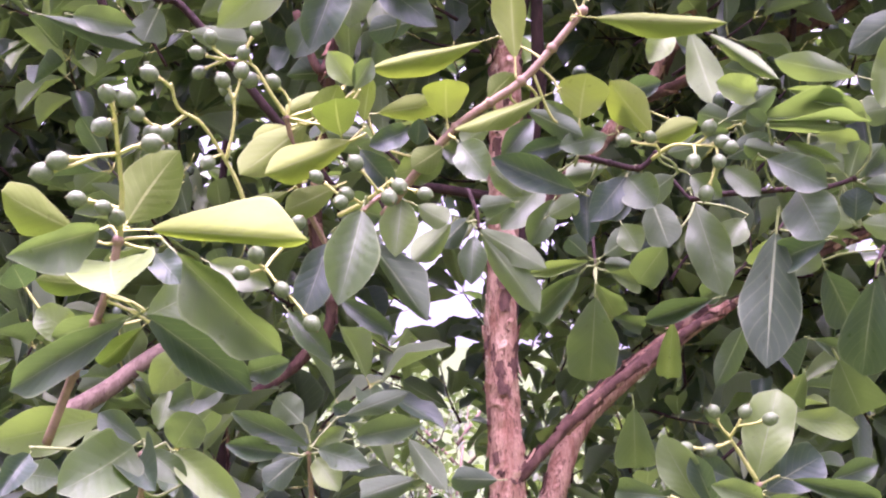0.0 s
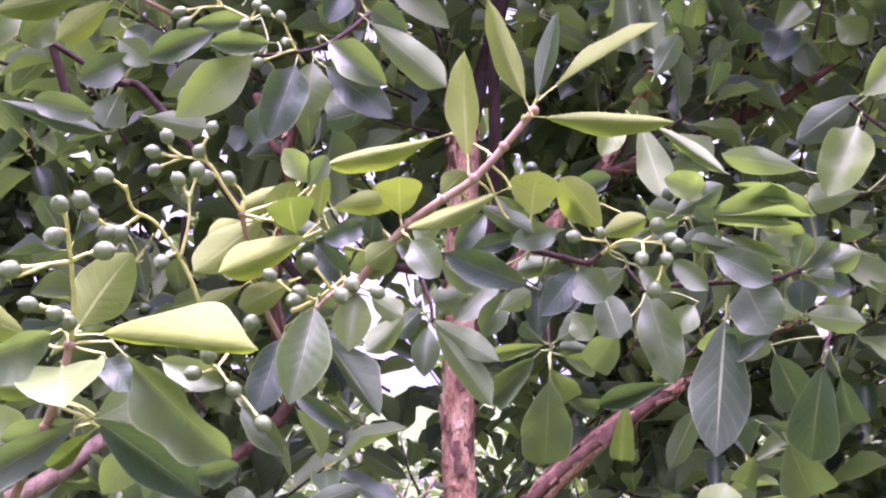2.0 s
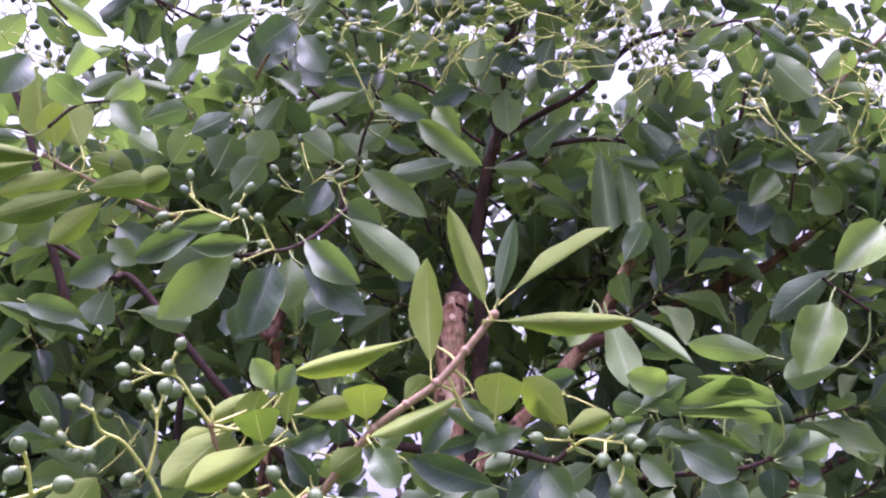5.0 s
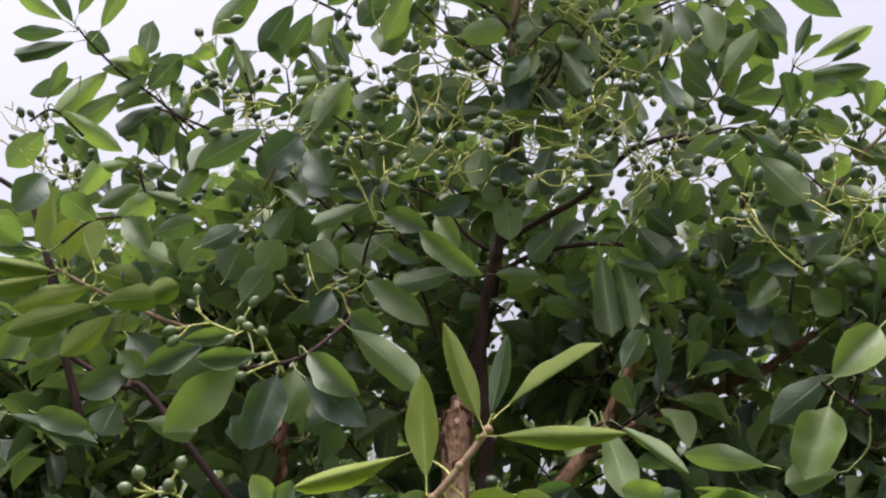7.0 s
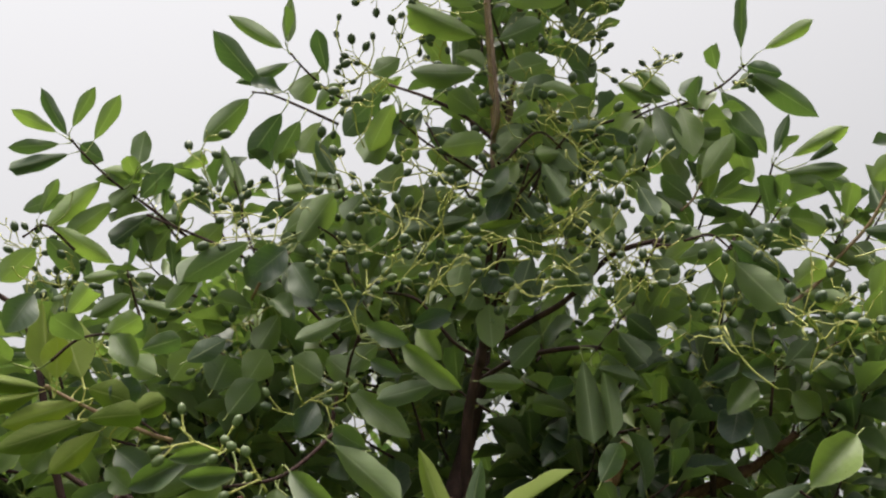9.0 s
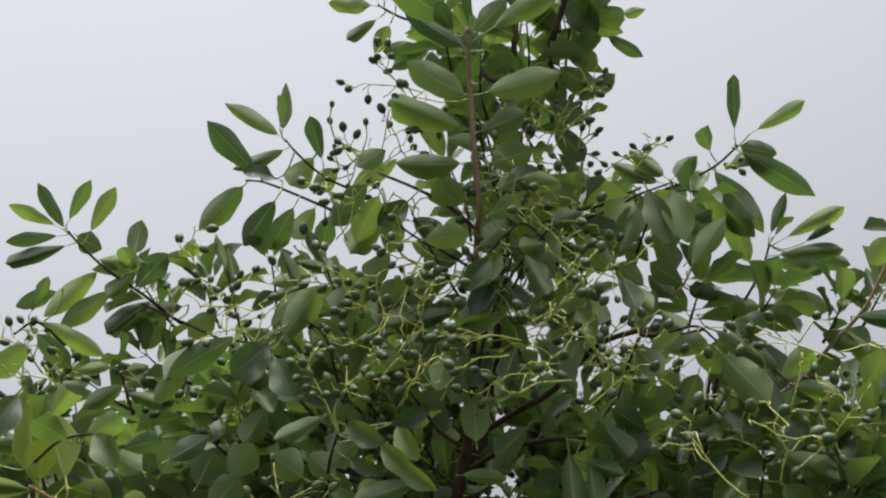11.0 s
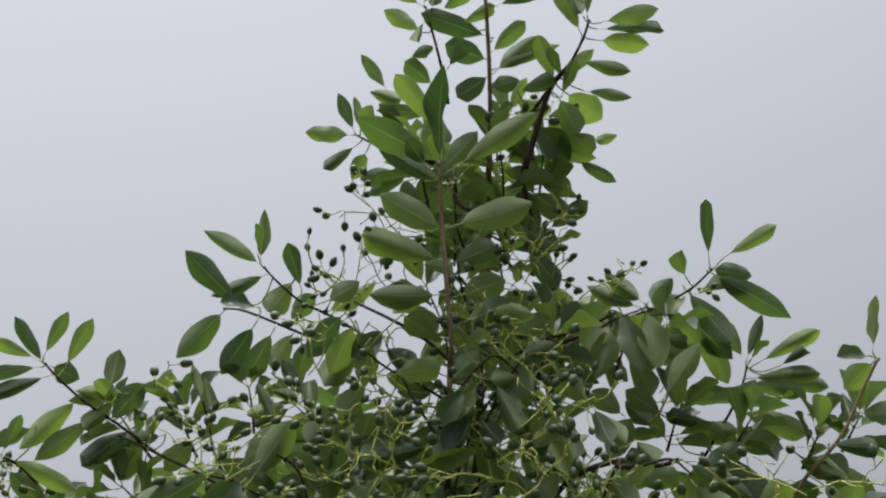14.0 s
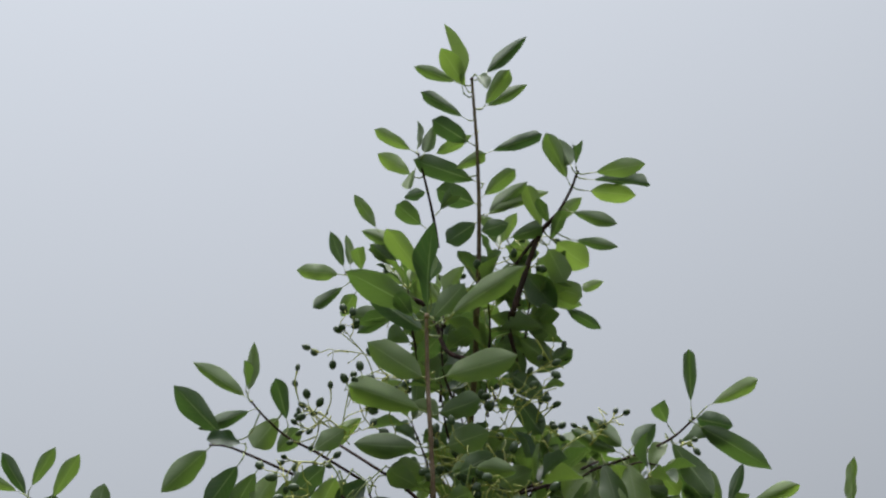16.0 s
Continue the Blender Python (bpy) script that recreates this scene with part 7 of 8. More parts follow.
# ---- the crown behind ----
mass = Mass(21)
mass.spray((0.23, 1.511, 2.675), (0.235, 1.528, 2.77), 3, 0.079)
mass.spray((0.189, 1.523, 2.715), (0.176, 1.563, 2.846), 4, 0.076)
mass.spray((0.164, 1.499, 2.769), (0.147, 1.519, 2.883), 4, 0.070, 1)
mass.spray((0.177, 1.54, 2.688), (0.158, 1.59, 2.843), 3, 0.079)
mass.spray((0.24, 1.395, 2.703), (0.282, 1.352, 2.794), 3, 0.070)
mass.spray((0.297, 1.338, 2.705), (0.313, 1.307, 2.813), 4, 0.078, 1)
mass.spray((0.18, 1.476, 2.547), (0.178, 1.521, 2.701), 4, 0.067)
mass.spray((0.213, 1.484, 2.515), (0.243, 1.598, 2.61), 2, 0.081, 1)
mass.spray((0.36, 1.604, 2.534), (0.389, 1.644, 2.626), 3, 0.065)
mass.spray((0.188, 1.398, 2.554), (0.163, 1.345, 2.653), 2, 0.064)
mass.spray((0.355, 1.514, 2.516), (0.441, 1.597, 2.573), 2, 0.071, 1)
mass.spray((0.151, 1.459, 2.684), (0.138, 1.491, 2.829), 2, 0.071)
mass.spray((0.302, 1.607, 2.526), (0.252, 1.652, 2.636), 4, 0.068)
mass.spray((0.159, 1.445, 2.818), (0.123, 1.507, 2.923), 3, 0.082, 1)
mass.spray((0.16, 1.39, 2.786), (0.105, 1.412, 2.855), 4, 0.074, 1)
mass.spray((0.244, 1.543, 2.716), (0.232, 1.593, 2.804), 2, 0.076)
mass.spray((0.344, 1.507, 2.55), (0.384, 1.598, 2.609), 3, 0.075, 1)
mass.spray((0.231, 1.449, 2.839), (0.256, 1.477, 2.991), 3, 0.065, 1)
mass.spray((0.232, 1.436, 2.714), (0.156, 1.469, 2.792), 3, 0.065)
mass.spray((0.198, 1.481, 2.532), (0.22, 1.552, 2.601), 3, 0.080)
mass.spray((0.177, 1.545, 2.533), (0.116, 1.616, 2.627), 2, 0.065)
mass.spray((0.327, 1.491, 2.537), (0.359, 1.57, 2.61), 2, 0.073, 1)
mass.spray((0.139, 1.463, 2.506), (0.103, 1.457, 2.647), 4, 0.073)
mass.spray((0.285, 1.586, 2.517), (0.311, 1.62, 2.604), 3, 0.078, 1)
mass.spray((0.127, 1.323, 2.702), (0.113, 1.277, 2.81), 2, 0.075)
mass.spray((0.191, 1.34, 2.617), (0.171, 1.281, 2.771), 2, 0.073, 1)
mass.spray((0.238, 1.322, 2.689), (0.243, 1.274, 2.795), 3, 0.078, 1)
mass.spray((0.179, 1.393, 2.39), (0.195, 1.314, 2.432), 3, 0.087, 1)
mass.spray((-0.038, 1.795, 2.424), (-0.088, 1.811, 2.526), 4, 0.072)
mass.spray((-0.214, 1.584, 2.152), (-0.288, 1.622, 2.196), 3, 0.073, 1)
mass.spray((0.211, 1.797, 2.248), (0.164, 1.895, 2.289), 3, 0.086, 1)
mass.spray((-0.266, 1.787, 2.319), (-0.335, 1.809, 2.408), 4, 0.085, 1)
mass.spray((-0.213, 1.868, 2.168), (-0.265, 1.829, 2.239), 2, 0.081, 1)
mass.spray((-0.086, 1.784, 2.254), (-0.117, 1.86, 2.328), 2, 0.088)
mass.spray((0.294, 1.756, 2.449), (0.322, 1.856, 2.56), 3, 0.086)
mass.spray((-0.325, 1.857, 2.322), (-0.401, 1.887, 2.372), 2, 0.083, 1)
mass.spray((0.292, 1.954, 2.165), (0.266, 2.007, 2.242), 4, 0.083)
mass.spray((-0.012, 1.531, 2.208), (-0.069, 1.598, 2.296), 4, 0.071)
mass.spray((-0.442, 1.76, 2.192), (-0.523, 1.856, 2.304), 2, 0.080)
mass.spray((-0.332, 1.838, 2.228), (-0.385, 1.874, 2.38), 3, 0.088)
mass.spray((0.245, 1.886, 2.376), (0.294, 1.949, 2.452), 3, 0.074, 1)
mass.spray((-0.425, 1.809, 2.235), (-0.511, 1.909, 2.316), 2, 0.081, 1)
mass.spray((0.625, 1.733, 2.153), (0.748, 1.749, 2.195), 3, 0.069)
mass.spray((0.144, 1.693, 2.434), (0.124, 1.791, 2.523), 3, 0.088)
mass.spray((-0.059, 1.61, 2.249), (-0.047, 1.703, 2.311), 3, 0.075)
mass.spray((-0.041, 1.709, 2.362), (-0.116, 1.777, 2.49), 3, 0.076, 1)
mass.spray((-0.055, 1.599, 2.164), (-0.154, 1.669, 2.269), 2, 0.088, 1)
mass.spray((0.117, 1.876, 2.169), (0.065, 1.96, 2.26), 4, 0.071)
mass.spray((0.14, 1.9, 2.412), (0.161, 1.97, 2.499), 3, 0.087, 1)
mass.spray((0.144, 1.917, 2.196), (0.122, 1.99, 2.295), 3, 0.081)
mass.spray((-0.014, 1.647, 2.219), (-0.117, 1.669, 2.344), 4, 0.072)
mass.spray((-0.336, 1.634, 2.239), (-0.367, 1.673, 2.331), 2, 0.075)
mass.spray((-0.352, 1.824, 2.307), (-0.283, 1.931, 2.371), 3, 0.088)
mass.spray((0.175, 1.951, 2.172), (0.131, 2.063, 2.231), 4, 0.080)
mass.spray((0.482, 1.819, 2.281), (0.595, 1.877, 2.337), 2, 0.082)
mass.spray((0.153, 1.823, 2.289), (0.104, 1.884, 2.397), 2, 0.077)
mass.spray((0.18, 1.485, 2.224), (0.121, 1.57, 2.322), 2, 0.076)
mass.spray((0.095, 1.574, 2.286), (0.039, 1.64, 2.417), 3, 0.073, 1)
mass.spray((0.195, 1.47, 2.473), (0.204, 1.519, 2.573), 3, 0.073, 1)
mass.spray((0.817, 1.646, 2.157), (0.918, 1.659, 2.242), 3, 0.080, 1)
mass.spray((0.462, 1.819, 2.17), (0.508, 1.839, 2.256), 3, 0.087, 1)
mass.spray((0.773, 1.757, 2.213), (0.797, 1.82, 2.296), 2, 0.086, 1)
mass.spray((-0.42, 1.733, 2.218), (-0.488, 1.805, 2.286), 3, 0.074, 1)
mass.spray((-0.408, 1.874, 2.225), (-0.474, 1.844, 2.337), 3, 0.080)
mass.spray((0.643, 1.507, 2.159), (0.734, 1.499, 2.229), 2, 0.081, 1)
mass.spray((0.525, 1.698, 2.205), (0.522, 1.787, 2.263), 4, 0.070, 1)
mass.spray((0.46, 1.437, 2.165), (0.505, 1.36, 2.213), 4, 0.086, 1)
mass.spray((0.19, 1.662, 2.317), (0.124, 1.714, 2.368), 2, 0.082, 1)
mass.spray((-0.688, 1.534, 2.157), (-0.795, 1.49, 2.208), 3, 0.075)
mass.spray((-0.145, 1.934, 2.174), (-0.171, 1.955, 2.261), 4, 0.078, 1)
mass.spray((0.429, 1.884, 2.174), (0.381, 2.01, 2.258), 3, 0.068, 1)
mass.spray((-0.028, 1.846, 2.175), (-0.075, 1.979, 2.248), 3, 0.076, 1)
mass.spray((0.431, 1.869, 2.321), (0.414, 1.95, 2.395), 3, 0.080, 1)
mass.spray((0.502, 1.792, 2.196), (0.621, 1.855, 2.292), 3, 0.069)
mass.spray((-0.109, 1.841, 2.383), (-0.17, 1.911, 2.494), 2, 0.073, 1)
mass.spray((0.593, 1.77, 2.176), (0.69, 1.821, 2.23), 2, 0.080, 1)
mass.spray((0.037, 1.767, 2.28), (0.084, 1.841, 2.352), 3, 0.071, 1)
mass.spray((0.637, 1.832, 2.245), (0.641, 1.9, 2.328), 4, 0.086, 1)
mass.spray((0.313, 1.868, 2.303), (0.32, 1.938, 2.367), 4, 0.068, 1)
mass.spray((-0.373, 1.63, 2.196), (-0.425, 1.677, 2.254), 3, 0.077, 1)
mass.spray((-0.03, 1.618, 2.372), (-0.058, 1.625, 2.472), 3, 0.068)
mass.spray((0.235, 1.8, 2.16), (0.229, 1.876, 2.308), 2, 0.080)
mass.spray((0.666, 1.848, 2.233), (0.808, 1.829, 2.304), 2, 0.083, 1)
mass.spray((0.404, 1.931, 2.285), (0.405, 1.978, 2.383), 3, 0.083, 1)
mass.spray((-0.436, 1.686, 2.163), (-0.544, 1.729, 2.21), 3, 0.069, 1)
mass.spray((0.11, 1.75, 2.224), (0.1, 1.847, 2.329), 3, 0.088)
mass.spray((-0.468, 1.828, 2.153), (-0.501, 1.893, 2.305), 3, 0.086, 1)
mass.spray((0.178, 1.578, 2.312), (0.11, 1.677, 2.37), 2, 0.076, 1)
mass.spray((0.159, 1.721, 2.308), (0.166, 1.792, 2.369), 3, 0.078)
mass.spray((0.338, 1.898, 2.165), (0.391, 1.988, 2.205), 3, 0.070)
mass.spray((0.745, 1.633, 2.204), (0.881, 1.688, 2.267), 3, 0.073, 1)
mass.spray((0.47, 1.644, 2.159), (0.52, 1.72, 2.246), 4, 0.082, 1)
mass.spray((0.204, 1.599, 2.445), (0.227, 1.674, 2.591), 3, 0.081)
mass.spray((-0.111, 1.715, 2.317), (-0.167, 1.717, 2.392), 3, 0.085)
mass.spray((-0.134, 1.697, 2.314), (-0.208, 1.751, 2.383), 4, 0.085)
mass.spray((0.009, 1.433, 2.268), (-0.045, 1.491, 2.387), 3, 0.085, 1)
mass.spray((0.125, 1.98, 2.151), (0.058, 1.992, 2.229), 4, 0.073)
mass.spray((0.21, 1.643, 2.364), (0.211, 1.694, 2.448), 2, 0.084, 1)
mass.spray((0.036, 1.664, 2.316), (-0.004, 1.757, 2.388), 3, 0.088)
mass.spray((-0.117, 1.653, 2.228), (-0.144, 1.726, 2.359), 3, 0.082, 1)
mass.spray((-0.199, 1.915, 2.178), (-0.261, 1.994, 2.297), 4, 0.082)
mass.spray((0.228, 1.611, 2.204), (0.239, 1.721, 2.281), 3, 0.075, 1)
mass.spray((0.205, 1.886, 2.362), (0.16, 1.99, 2.435), 3, 0.085, 1)
mass.spray((0.404, 1.811, 2.192), (0.463, 1.866, 2.245), 4, 0.077, 1)
mass.spray((0.312, 1.838, 2.424), (0.302, 1.921, 2.477), 2, 0.072)
mass.spray((0.22, 1.702, 2.2), (0.253, 1.761, 2.317), 3, 0.078)
mass.spray((0.363, 1.599, 2.55), (0.356, 1.654, 2.64), 2, 0.083, 1)
mass.spray((0.846, 1.724, 2.154), (0.987, 1.654, 2.212), 2, 0.079)
mass.spray((0.063, 1.554, 2.264), (-0.023, 1.642, 2.331), 2, 0.080, 1)
mass.spray((-0.318, 1.606, 2.173), (-0.417, 1.626, 2.225), 3, 0.070)
mass.spray((-0.121, 1.913, 2.327), (-0.188, 1.948, 2.4), 3, 0.074)
mass.spray((0.288, 1.814, 2.537), (0.293, 1.886, 2.663), 3, 0.077, 1)
mass.spray((-0.008, 1.634, 2.263), (-0.012, 1.676, 2.377), 3, 0.069)
mass.spray((0.149, 1.626, 2.302), (0.14, 1.675, 2.385), 4, 0.073)
mass.spray((-0.062, 1.858, 2.428), (-0.01, 1.943, 2.49), 2, 0.072)
mass.spray((-0.621, 1.801, 2.169), (-0.661, 1.85, 2.246), 4, 0.087)
mass.spray((0.1, 1.634, 2.25), (0.05, 1.762, 2.35), 2, 0.073)
mass.spray((0.079, 1.828, 2.231), (0.015, 1.916, 2.303), 2, 0.071, 1)
mass.spray((0.149, 1.445, 2.15), (0.021, 1.509, 2.226), 4, 0.088, 1)
mass.spray((-0.507, 1.348, 1.996), (-0.626, 1.313, 2.039), 4, 0.073)
mass.spray((-0.463, 1.326, 2.095), (-0.51, 1.352, 2.196), 4, 0.079)
mass.spray((0.315, 1.901, 2.014), (0.305, 1.995, 2.049), 4, 0.087, 1)
mass.spray((0.578, 1.866, 2.147), (0.612, 1.975, 2.184), 3, 0.086, 1)
mass.spray((0.834, 1.801, 1.975), (0.876, 1.818, 2.057), 4, 0.076)
mass.spray((0.318, 1.866, 2.108), (0.335, 1.918, 2.22), 2, 0.087)
mass.spray((-0.447, 1.333, 2.1), (-0.49, 1.305, 2.177), 3, 0.083, 1)
mass.spray((0.149, 1.419, 2.08), (0.065, 1.404, 2.143), 2, 0.072, 1)
mass.spray((-0.162, 1.571, 1.997), (-0.248, 1.535, 2.049), 3, 0.087)
mass.spray((0.061, 1.917, 1.864), (0.01, 1.999, 1.94), 4, 0.077, 1)
mass.spray((0.634, 1.364, 1.997), (0.688, 1.309, 2.138), 3, 0.077, 1)
mass.spray((0.594, 1.551, 2.022), (0.661, 1.568, 2.163), 2, 0.079)
mass.spray((-0.179, 1.5, 2.069), (-0.214, 1.585, 2.18), 2, 0.083)
mass.spray((0.016, 1.91, 2.189), (0.001, 1.953, 2.268), 4, 0.091, 1)
mass.spray((0.101, 1.858, 2.037), (0.099, 1.895, 2.122), 2, 0.083)
mass.spray((0.001, 1.431, 2.208), (-0.028, 1.357, 2.269), 3, 0.083, 1)
mass.spray((-0.314, 1.761, 2.009), (-0.357, 1.795, 2.091), 3, 0.086, 1)
mass.spray((-0.561, 1.785, 2.01), (-0.649, 1.783, 2.068), 3, 0.088)
mass.spray((-0.193, 1.838, 1.907), (-0.24, 1.895, 1.974), 3, 0.089, 1)
mass.spray((-0.655, 1.664, 1.862), (-0.735, 1.657, 1.927), 2, 0.081, 1)
mass.spray((0.402, 1.957, 1.89), (0.54, 1.949, 1.924), 3, 0.082, 1)
mass.spray((0.541, 1.564, 2.102), (0.601, 1.695, 2.176), 3, 0.075, 1)
mass.spray((-0.634, 1.751, 2.173), (-0.772, 1.753, 2.247), 3, 0.084)
mass.spray((0.003, 1.788, 2.02), (0, 1.855, 2.127), 3, 0.090)
mass.spray((0.234, 1.757, 1.863), (0.17, 1.851, 1.944), 4, 0.080)
mass.spray((0.344, 1.401, 1.991), (0.451, 1.376, 2.097), 4, 0.083, 1)
mass.spray((0.772, 1.9, 2.016), (0.733, 1.987, 2.148), 3, 0.078)
mass.spray((0.708, 1.405, 2.017), (0.785, 1.404, 2.081), 3, 0.090, 1)
mass.spray((-0.545, 1.542, 2.074), (-0.628, 1.594, 2.139), 3, 0.092, 1)
mass.spray((0.064, 1.647, 2.141), (-0.022, 1.707, 2.238), 4, 0.074)
mass.spray((0.044, 1.378, 1.927), (-0.065, 1.469, 1.983), 2, 0.089, 1)
mass.spray((0.878, 1.602, 2.216), (0.964, 1.735, 2.274), 4, 0.084, 1)
mass.spray((0.589, 1.515, 2.197), (0.62, 1.618, 2.263), 3, 0.089, 1)
mass.spray((0.391, 1.359, 1.943), (0.469, 1.381, 2.045), 3, 0.086, 1)
mass.spray((0.257, 1.635, 2.093), (0.266, 1.704, 2.199), 4, 0.089)
mass.spray((-0.599, 1.522, 2.011), (-0.675, 1.56, 2.044), 4, 0.074)
mass.spray((-0.404, 1.977, 1.932), (-0.47, 2.059, 2.045), 3, 0.093)
mass.spray((-0.352, 1.726, 2.107), (-0.467, 1.763, 2.21), 3, 0.089, 1)
mass.spray((0.562, 1.789, 1.948), (0.643, 1.851, 1.988), 2, 0.084, 1)
mass.spray((0.047, 1.916, 2.004), (0.016, 1.993, 2.08), 3, 0.089)
mass.spray((0.771, 1.782, 2.016), (0.801, 1.879, 2.144), 4, 0.078)
mass.spray((0.075, 1.48, 2.152), (0.029, 1.515, 2.222), 3, 0.090, 1)
mass.spray((0.476, 1.556, 2.198), (0.622, 1.579, 2.249), 3, 0.092)
mass.spray((0.823, 1.782, 2.097), (0.861, 1.843, 2.214), 2, 0.081, 1)
mass.spray((0.439, 1.902, 2.114), (0.405, 1.967, 2.204), 3, 0.080, 1)
mass.spray((-0.746, 1.459, 2.116), (-0.796, 1.562, 2.202), 3, 0.089, 1)
mass.spray((-0.173, 1.479, 1.984), (-0.257, 1.56, 2.051), 3, 0.088, 1)
mass.spray((0.893, 1.636, 1.89), (1.002, 1.706, 1.932), 2, 0.085, 1)
mass.spray((0.862, 1.561, 2.064), (0.953, 1.631, 2.111), 2, 0.082, 1)
mass.spray((0.306, 1.534, 1.944), (0.296, 1.685, 1.998), 3, 0.078)
mass.spray((0.844, 1.92, 1.944), (0.928, 1.844, 1.978), 3, 0.093)
mass.spray((0.106, 2.045, 1.955), (0.15, 2.101, 2.067), 4, 0.088, 1)
mass.spray((0.759, 1.89, 1.945), (0.887, 1.931, 1.991), 3, 0.073)
mass.spray((0.613, 1.463, 1.917), (0.667, 1.475, 2.013), 2, 0.091)
mass.spray((-0.752, 1.625, 1.965), (-0.773, 1.692, 2.115), 3, 0.090, 1)
mass.spray((0.419, 1.891, 2.087), (0.499, 1.919, 2.208), 4, 0.090)
mass.spray((0.519, 1.455, 2.001), (0.628, 1.456, 2.069), 4, 0.093, 1)
mass.spray((-0.607, 1.584, 1.919), (-0.694, 1.678, 1.992), 2, 0.076, 1)
mass.spray((-0.415, 1.383, 2.01), (-0.521, 1.411, 2.058), 3, 0.080)
mass.spray((0.808, 1.743, 2.167), (0.958, 1.756, 2.237), 3, 0.085)
mass.spray((-0.031, 1.668, 2.201), (-0.152, 1.735, 2.26), 4, 0.078)
mass.spray((0.016, 1.828, 1.925), (0.009, 1.925, 1.964), 3, 0.081)
mass.spray((0.569, 1.38, 2.07), (0.642, 1.392, 2.127), 4, 0.093)
mass.spray((-0.013, 1.381, 2.104), (-0.111, 1.365, 2.14), 3, 0.089, 1)
mass.spray((-0.152, 1.941, 1.868), (-0.244, 1.985, 1.926), 3, 0.074)
mass.spray((0.548, 1.367, 2.118), (0.683, 1.323, 2.179), 2, 0.092, 1)
mass.spray((-0.544, 1.627, 2.105), (-0.625, 1.667, 2.135), 4, 0.086, 1)
mass.spray((-0.198, 1.809, 2.178), (-0.272, 1.89, 2.216), 3, 0.073, 1)
mass.spray((0.245, 1.685, 2.126), (0.269, 1.751, 2.235), 3, 0.073, 1)
mass.spray((0.328, 1.872, 2.129), (0.336, 1.942, 2.257), 4, 0.085, 1)
mass.spray((0.858, 1.794, 2.068), (0.934, 1.794, 2.135), 3, 0.072)
mass.spray((-0.166, 1.497, 2.208), (-0.265, 1.616, 2.276), 3, 0.088, 1)
mass.spray((0.129, 2, 1.933), (0.085, 2.075, 2.015), 3, 0.093, 1)
mass.spray((0.275, 1.561, 1.99), (0.315, 1.609, 2.057), 2, 0.075)
mass.spray((0.848, 1.724, 1.867), (0.89, 1.808, 1.949), 2, 0.079)
mass.spray((0.27, 1.58, 1.88), (0.359, 1.63, 1.93), 3, 0.089)
mass.spray((-0.009, 1.665, 1.964), (-0.068, 1.773, 2.041), 2, 0.079)
mass.spray((0.122, 1.937, 1.914), (0.118, 2.039, 1.982), 3, 0.091, 1)
mass.spray((0.343, 1.91, 1.923), (0.377, 2, 2.024), 2, 0.092)
mass.spray((0.77, 1.658, 1.881), (0.773, 1.762, 1.929), 3, 0.074)
mass.spray((0.714, 1.869, 1.888), (0.762, 1.883, 1.982), 3, 0.083, 1)
mass.spray((0.08, 1.605, 2.043), (0.06, 1.649, 2.143), 3, 0.087, 1)
mass.spray((0.78, 1.593, 1.986), (0.834, 1.64, 2.04), 3, 0.074)
mass.spray((-0.321, 1.561, 2.069), (-0.421, 1.576, 2.185), 3, 0.078)
mass.spray((-0.162, 1.704, 1.909), (-0.168, 1.793, 1.988), 3, 0.074)
mass.spray((-0.327, 1.901, 2.047), (-0.479, 1.87, 2.113), 4, 0.082, 1)
mass.spray((0.633, 1.986, 1.99), (0.725, 2.055, 2.022), 3, 0.082)
mass.spray((0.671, 1.561, 1.882), (0.753, 1.586, 1.932), 4, 0.078, 1)
mass.spray((0.327, 1.706, 1.894), (0.315, 1.768, 2.001), 2, 0.087)
mass.spray((0.714, 1.953, 1.867), (0.764, 2.012, 1.918), 3, 0.081, 1)
mass.spray((0.403, 1.611, 1.995), (0.43, 1.731, 2.049), 4, 0.081, 1)
mass.spray((0.82, 1.7, 2.188), (0.885, 1.791, 2.237), 2, 0.075)
mass.spray((-0.357, 1.37, 1.9), (-0.416, 1.371, 1.99), 4, 0.078, 1)
mass.spray((0.883, 1.799, 1.971), (0.959, 1.795, 2.02), 2, 0.082, 1)
mass.spray((0.088, 1.913, 2.109), (0.056, 1.94, 2.203), 4, 0.076)
mass.spray((0.742, 1.368, 2.083), (0.784, 1.397, 2.158), 2, 0.089, 1)
mass.spray((0.311, 1.409, 1.218), (0.367, 1.365, 1.314), 3, 0.080, 1)
mass.spray((-0.31, 1.354, 1.436), (-0.366, 1.302, 1.501), 3, 0.086, 1)
mass.spray((0.296, 1.394, 1.903), (0.383, 1.326, 1.96), 4, 0.078)
mass.spray((0.015, 1.414, 1.98), (-0.077, 1.332, 2.036), 3, 0.081)
mass.spray((-0.203, 1.479, 1.598), (-0.266, 1.412, 1.642), 4, 0.083, 1)
mass.spray((-0.186, 1.329, 1.979), (-0.241, 1.368, 2.058), 3, 0.087)
mass.spray((-0.15, 1.414, 1.774), (-0.211, 1.418, 1.879), 3, 0.093)
mass.spray((0.409, 1.408, 1.781), (0.479, 1.417, 1.857), 3, 0.088, 1)
mass.spray((0.34, 1.341, 1.412), (0.429, 1.332, 1.507), 2, 0.078)
mass.spray((-0.34, 1.439, 1.605), (-0.399, 1.393, 1.671), 4, 0.091, 1)
mass.spray((-0.317, 1.321, 1.646), (-0.405, 1.317, 1.756), 2, 0.083, 1)
mass.spray((0.301, 1.435, 1.638), (0.404, 1.463, 1.732), 3, 0.090)
